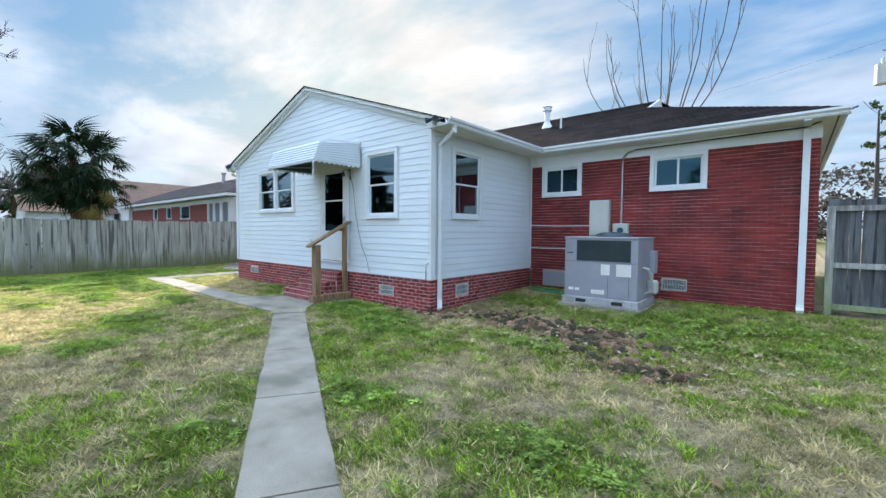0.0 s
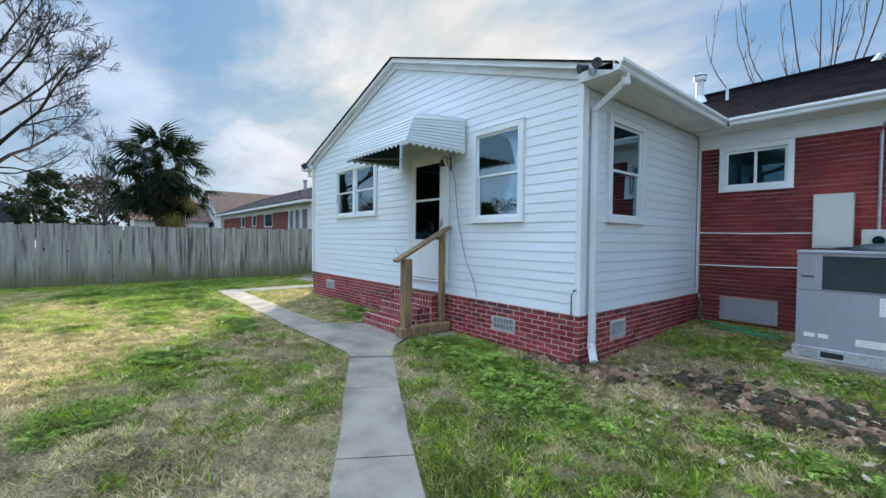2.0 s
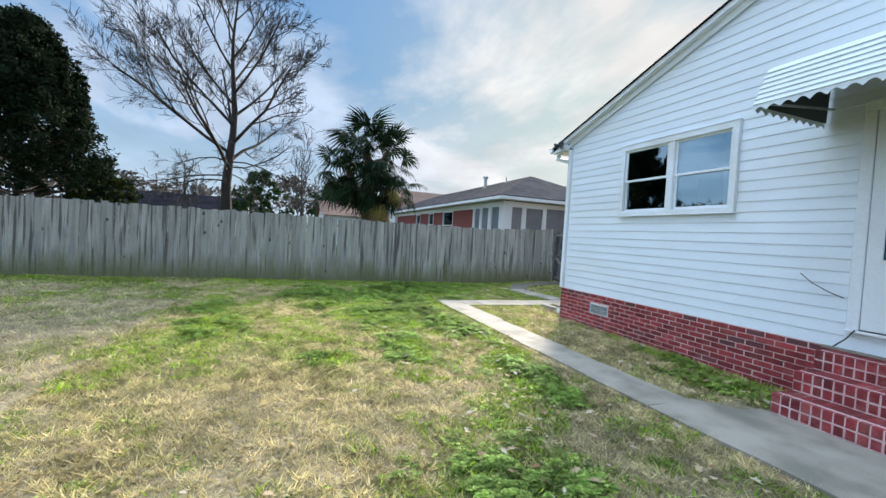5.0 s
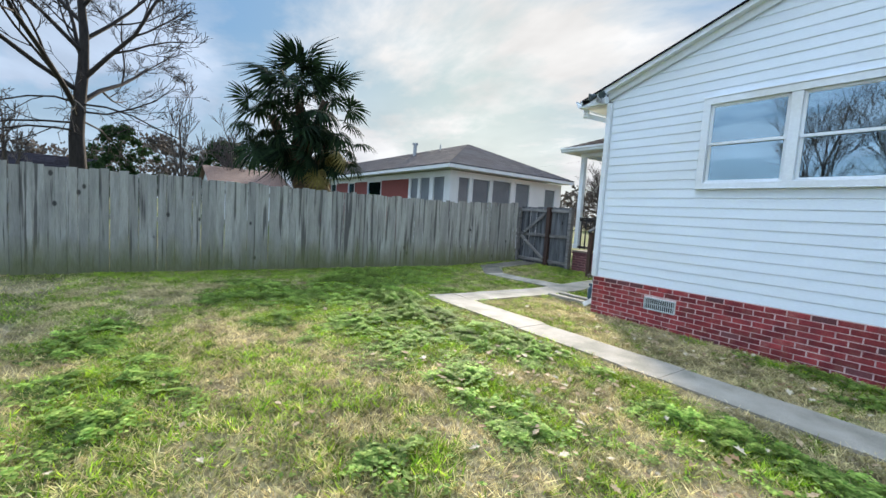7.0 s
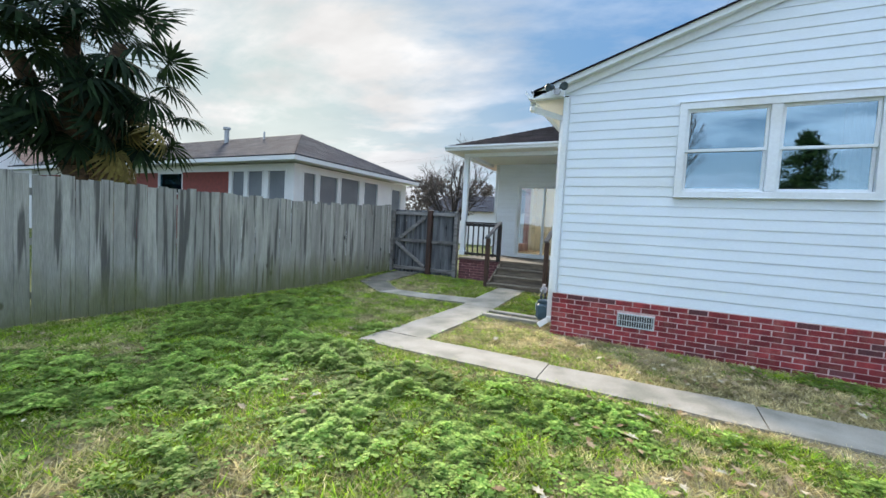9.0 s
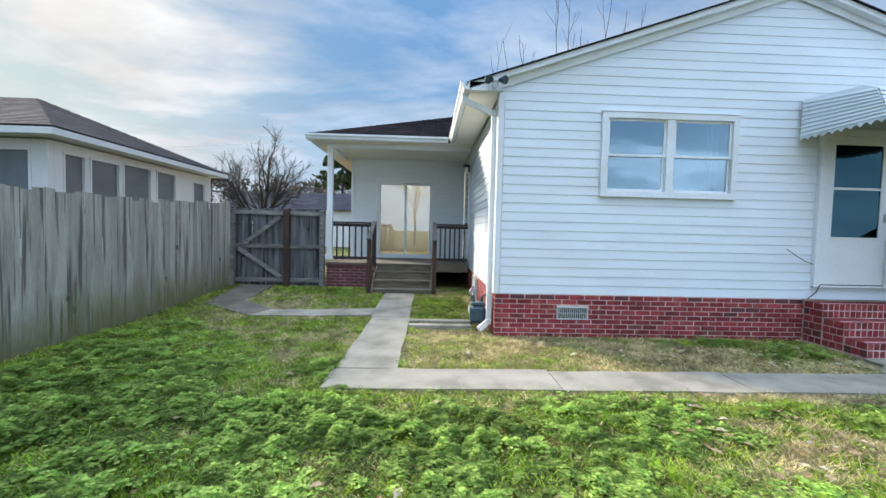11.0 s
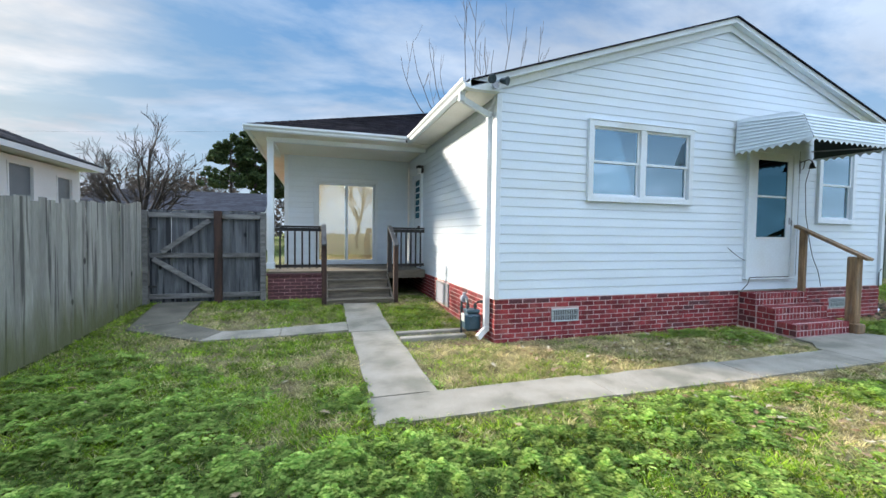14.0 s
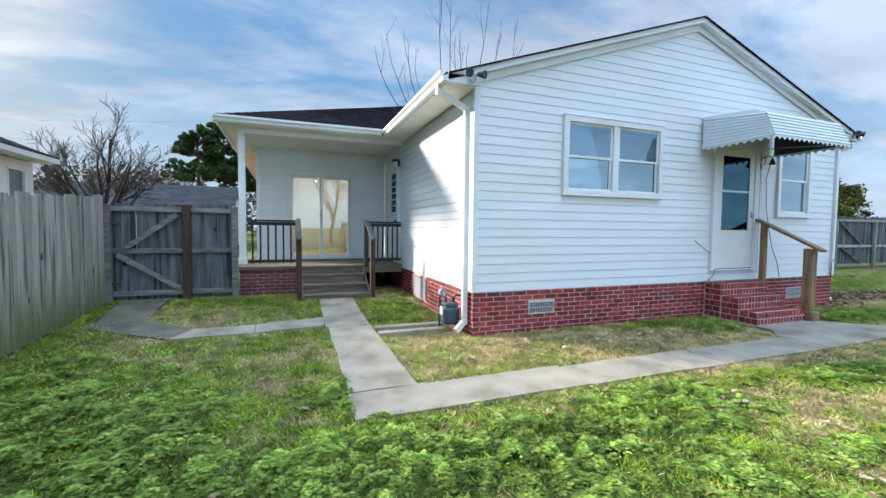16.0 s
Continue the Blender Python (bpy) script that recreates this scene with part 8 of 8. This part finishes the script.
def blades(name, areas, seed, height, width, keep, label, colour, tuft=0.06, flop=1.0):
    r = np.random.RandomState(seed)
    xs, ys = [], []
    for n, x0, x1, y0, y1 in areas:
        x, y = scatter(n, x0, x1, y0, y1, r)
        xs.append(x), ys.append(y)
    x, y = np.concatenate(xs), np.concatenate(ys)
    k = r.rand(len(x)) < keep(x, y)
    x, y = x[k], y[k]
    n = len(x)
    # blades gather into small tufts that lean outward
    tx, ty, tr = tufts(x, y, tuft)
    x, y = x + (tx - x) * 0.45, y + (ty - y) * 0.45
    h = height * (0.4 + 0.8 * r.rand(n)) * (0.55 + 0.9 * tr)
    th = r.rand(n) * 2 * np.pi
    lean = h * (0.5 + 1.1 * r.rand(n)) * flop
    la = np.arctan2(y - ty, x - tx) + r.normal(0, 0.9, n)
    z = gz(x, y) - 0.03
    w = width * (0.6 + 0.8 * r.rand(n))
    dx, dy = np.cos(th) * w, np.sin(th) * w
    p0 = np.stack([x - dx, y - dy, z], 1)
    p1 = np.stack([x + dx, y + dy, z], 1)
    p2 = np.stack([x + np.cos(la) * lean, y + np.sin(la) * lean, z + 0.01 + h], 1)
    V = np.stack([p0, p1, p2], 1).reshape(-1, 3)
    F = np.arange(3 * n).reshape(n, 3)
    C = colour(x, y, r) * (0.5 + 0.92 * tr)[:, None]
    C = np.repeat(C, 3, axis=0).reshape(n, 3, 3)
    # root corners are darker: shade between blades is put into the tint
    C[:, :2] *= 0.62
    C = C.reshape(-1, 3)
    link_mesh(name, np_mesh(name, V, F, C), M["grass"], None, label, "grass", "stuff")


def dry_colour(x, y, r):
    k = r.rand(len(x), 1)
    c = np.array((0.74, 0.63, 0.36)) * (1 - k) + np.array((0.35, 0.275, 0.135)) * k
    c = c * np.clip(0.15 + 1.75 * fbm(x * 7, y * 7, 21, 3), 0.45, 1.45)[:, None]
    g = (0.10 + green(x, y) * 0.60)[:, None] * (r.rand(len(x), 1) > 0.35)
    lush = np.array((0.24, 0.38, 0.045)) * (0.7 + 0.6 * r.rand(len(x), 1))
    return c * (1 - g) + lush * g


def lush_colour(x, y, r):
    k = r.rand(len(x), 1)
    return (np.array((0.10, 0.24, 0.02)) * (1 - k) + np.array((0.40, 0.54, 0.05)) * k) * np.clip(0.1 + 1.8 * fbm(x * 5, y * 5, 17, 3), 0.4, 1.6)[:, None]


NEAR = [(520000, -18.6, -8, -1.5, 5.6), (280000, -8, 0.6, -1.5, 5.6), (150000, -5.1, 4, 3.5, 9.4), (60000, -18.6, -13.2, 5.6, 9.5), (110000, -18.6, -5, -7, -1.5), (60000, 0.6, 6, -2, 6)]
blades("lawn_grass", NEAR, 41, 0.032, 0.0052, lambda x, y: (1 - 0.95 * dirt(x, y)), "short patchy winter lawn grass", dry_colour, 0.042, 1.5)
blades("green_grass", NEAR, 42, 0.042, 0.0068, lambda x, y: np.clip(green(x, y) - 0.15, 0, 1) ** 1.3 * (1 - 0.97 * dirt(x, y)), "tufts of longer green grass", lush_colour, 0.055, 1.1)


def weeds():
    """Low leafy clumps in the greenest patches."""
    r = np.random.RandomState(51)
    x, y = [], []
    for n, x0, x1, y0, y1 in ((330000, -18.5, -8, -1.5, 5.5), (80000, -8, 0.5, -1, 5.5), (26000, -5, 3, 5, 9.3), (26000, -18.5, -13.3, 5.6, 9.2)):
        a, b = scatter(n, x0, x1, y0, y1, r)
        x.append(a), y.append(b)
    x, y = np.concatenate(x), np.concatenate(y)
    s = spots(x, y, PATCHES, 0.4)
    lump = spots(x, y, LUMPS, 0.4)
    k = r.rand(len(x)) < (1 - dirt(x, y)) * np.clip(s * 1.1 * (fbm(x * 3, y * 3, 13) - 0.40 + 0.22 * lump) * 4, 0, 1) + 0.02 * green(x, y)
    x, y, s, lump = x[k], y[k], s[k], lump[k]
    per = 5
    n = len(x) * per
    px = np.repeat(x, per) + r.normal(0, 0.02, n)
    py = np.repeat(y, per) + r.normal(0, 0.02, n)
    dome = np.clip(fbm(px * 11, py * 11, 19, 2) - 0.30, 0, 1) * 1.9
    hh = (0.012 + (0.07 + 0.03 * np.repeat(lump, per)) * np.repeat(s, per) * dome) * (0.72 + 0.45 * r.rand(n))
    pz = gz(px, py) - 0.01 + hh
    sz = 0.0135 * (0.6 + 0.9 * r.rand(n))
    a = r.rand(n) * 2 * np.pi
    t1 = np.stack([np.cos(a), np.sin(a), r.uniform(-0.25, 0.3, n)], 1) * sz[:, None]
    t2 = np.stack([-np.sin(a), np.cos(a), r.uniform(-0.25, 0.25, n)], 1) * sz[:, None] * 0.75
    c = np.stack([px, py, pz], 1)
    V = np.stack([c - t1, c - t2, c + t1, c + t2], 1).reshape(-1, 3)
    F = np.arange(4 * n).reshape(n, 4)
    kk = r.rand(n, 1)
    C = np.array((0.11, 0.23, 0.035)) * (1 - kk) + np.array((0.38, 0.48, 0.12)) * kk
    # leaf tint darkens in the dips between clumps, standing in for shade there
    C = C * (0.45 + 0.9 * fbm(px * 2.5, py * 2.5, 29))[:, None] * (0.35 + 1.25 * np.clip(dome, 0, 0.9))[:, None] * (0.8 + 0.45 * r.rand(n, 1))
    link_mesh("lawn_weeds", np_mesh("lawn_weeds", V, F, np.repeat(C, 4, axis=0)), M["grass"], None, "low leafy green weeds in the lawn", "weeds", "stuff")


def fallen_leaves():
    r = np.random.RandomState(61)
    x, y = scatter(420, -18.3, 3, -3, 9.2, r)
    a, b = scatter(260, -13.2, -8.9, 4.3, 5.5, r)
    c, d = scatter(620, -5.2, 0.3, 4.3, 7.4, r)
    e, f = scatter(260, -12.5, -7, 1.6, 3.5, r)
    x, y = np.concatenate([x, a, c, e]), np.concatenate([y, b, d, f])
    V, F, C = [], [], []
    rim = [(1.0, 0.0), (0.55, 0.25), (0.62, 0.6), (0.15, 0.32), (-0.1, 0.62), (-0.35, 0.22), (-1.0, 0.04), (-0.35, -0.22), (-0.1, -0.62), (0.15, -0.32), (0.62, -0.6), (0.55, -0.25)]
    for i in range(len(x)):
        s = r.uniform(0.022, 0.052)
        th = r.rand() * 6.28
        tilt, curl = r.uniform(-0.35, 0.35), r.uniform(0.0, 0.5)
        z0 = gh(x[i], y[i]) + 0.022 + r.rand() * 0.02
        base = len(V)
        tone = r.rand()
        col = np.array((0.40, 0.31, 0.19)) * (1 - tone) + np.array((0.21, 0.125, 0.065)) * tone if r.rand() < 0.8 else np.array((0.46, 0.40, 0.29))
        V.append((x[i], y[i], z0)); C.append(col)
        for u, v in rim:
            X, Y = u * s, v * s
            V.append((x[i] + X * math.cos(th) - Y * math.sin(th), y[i] + X * math.sin(th) + Y * math.cos(th), z0 + X * tilt + curl * abs(v) * s))
            C.append(col * r.uniform(0.85, 1.15))
        for k in range(12):
            F.append((base, base + 1 + k, base + 1 + (k + 1) % 12))
    link_mesh("fallen_leaves", np_mesh("fallen_leaves", np.array(V), np.array(F), np.array(C)), M["deadleaf"], None, "curled brown oak leaves lying on the lawn", "leaves", "stuff")


def soil_clods():
    """Broken turf and soil where the lawn is dug up."""
    r = np.random.RandomState(71)
    V, F, C = [], [], []
    for cx, cy, sx, sy, n in ((-2.6, 5.95, 0.9, 0.34, 340), (-1.9, 5.55, 0.6, 0.28, 180), (-3.6, 6.15, 0.7, 0.3, 170), (-1.2, 4.8, 0.4, 0.22, 70), (-5.1, 5.5, 0.6, 0.14, 60)):
        for _ in range(n):
            x, y = r.normal(cx, sx * 0.6), r.normal(cy, sy * 0.8)
            s = 0.010 + 0.065 * r.rand() ** 2.6
            base = len(V)
            z = gh(x, y) - 0.01
            col = np.array((0.16, 0.105, 0.068)) * r.uniform(0.4, 1.8)
            if r.rand() < 0.5:
                col = np.array((0.05, 0.045, 0.028)) * r.uniform(0.8, 1.4)
            ring = []
            for k in range(6):
                a = k * math.pi / 3 + r.uniform(-0.3, 0.3)
                V.append((x + s * 1.5 * math.cos(a) * r.uniform(0.7, 1.2), y + s * 1.2 * math.sin(a) * r.uniform(0.7, 1.2), z)); C.append(col * 0.9)
            for k in range(6):
                a = k * math.pi / 3 + r.uniform(-0.3, 0.3)
                V.append((x + s * math.cos(a) * r.uniform(0.5, 1.1), y + s * 0.9 * math.sin(a) * r.uniform(0.5, 1.1), z + s * r.uniform(0.5, 1.0))); C.append(col)
            V.append((x, y, z + s * r.uniform(0.8, 1.2))); C.append(col * 1.2)
            for k in range(6):
                j = (k + 1) % 6
                F += [(base + k, base + j, base + 6 + j), (base + k, base + 6 + j, base + 6 + k), (base + 6 + k, base + 6 + j, base + 12)]
    link_mesh("soil_clods", np_mesh("soil_clods", np.array(V), np.array(F), np.array(C)), M["ground"], None, "broken clods of dark soil and turf", "soil", "stuff")


weeds()
fallen_leaves()
soil_clods()

# ---- brickwork of the house ----
rng = random.Random(7)
bm = bmesh.new()
box(bm, XL + 0.03, XR - 0.03, YF + 0.05, YF + 0.1, 0.05, 0.1)
base_front = part("brick_base", bm, M["mortar"], house, "red brick base under the white siding")
lay(FR, course_layout(XL, XR, -0.03, ZS - 0.004, 0.2135, 0.0685, VENTS_F), base_front, rng, separate=lambda u, z: True)
bm = bmesh.new()
box(bm, XR - 0.1, XR - 0.05, YF + 0.1, YM, 0.05, 0.1)
base_side = part("brick_base", bm, M["mortar"], house, "red brick base under the white siding")
lay(RT, course_layout(YF + 0.002, YM, -0.03, ZS - 0.004, 0.2135, 0.0685, [VENT_R]), base_side, rng, separate=lambda u, z: u < 8.6)
bm = bmesh.new()
box(bm, XL + 0.05, XL + 0.1, YF + 0.1, YM, 0.05, 0.1)
base_left = part("brick_base", bm, M["mortar"], house, "red brick base under the white siding")
lay(LF, course_layout(YF + 0.002, YP, -0.03, ZS - 0.004, 0.2135, 0.0685, [HATCH_L]), base_left, rng, separate=lambda u, z: u < 8.8)
bm = bmesh.new()
box(bm, XR + 0.1, ME - 0.1, YM + 0.05, YM + 0.1, 0.2, 0.3)
main_wall = part("brick_wall", bm, M["mortar_main"], house, "weathered red brick wall with stained mortar")
lay(BR, course_layout(XR + 0.02, ME, 0.05, 3.12, 0.2135, 0.0685, [inset(h, 0.01) for h in WIN_B] + [VENT_B, HATCH_B], 0.012, 0.004), main_wall, rng, "brick_main",
    separate=lambda u, z: -3.9 < u < -1.0 and 1.0 < z < 2.3)
lay(("y", ME, 1), course_layout(YM + 0.03, MB, 0.05, 3.12, 0.2135, 0.0685, []), main_wall, rng, "brick_main")
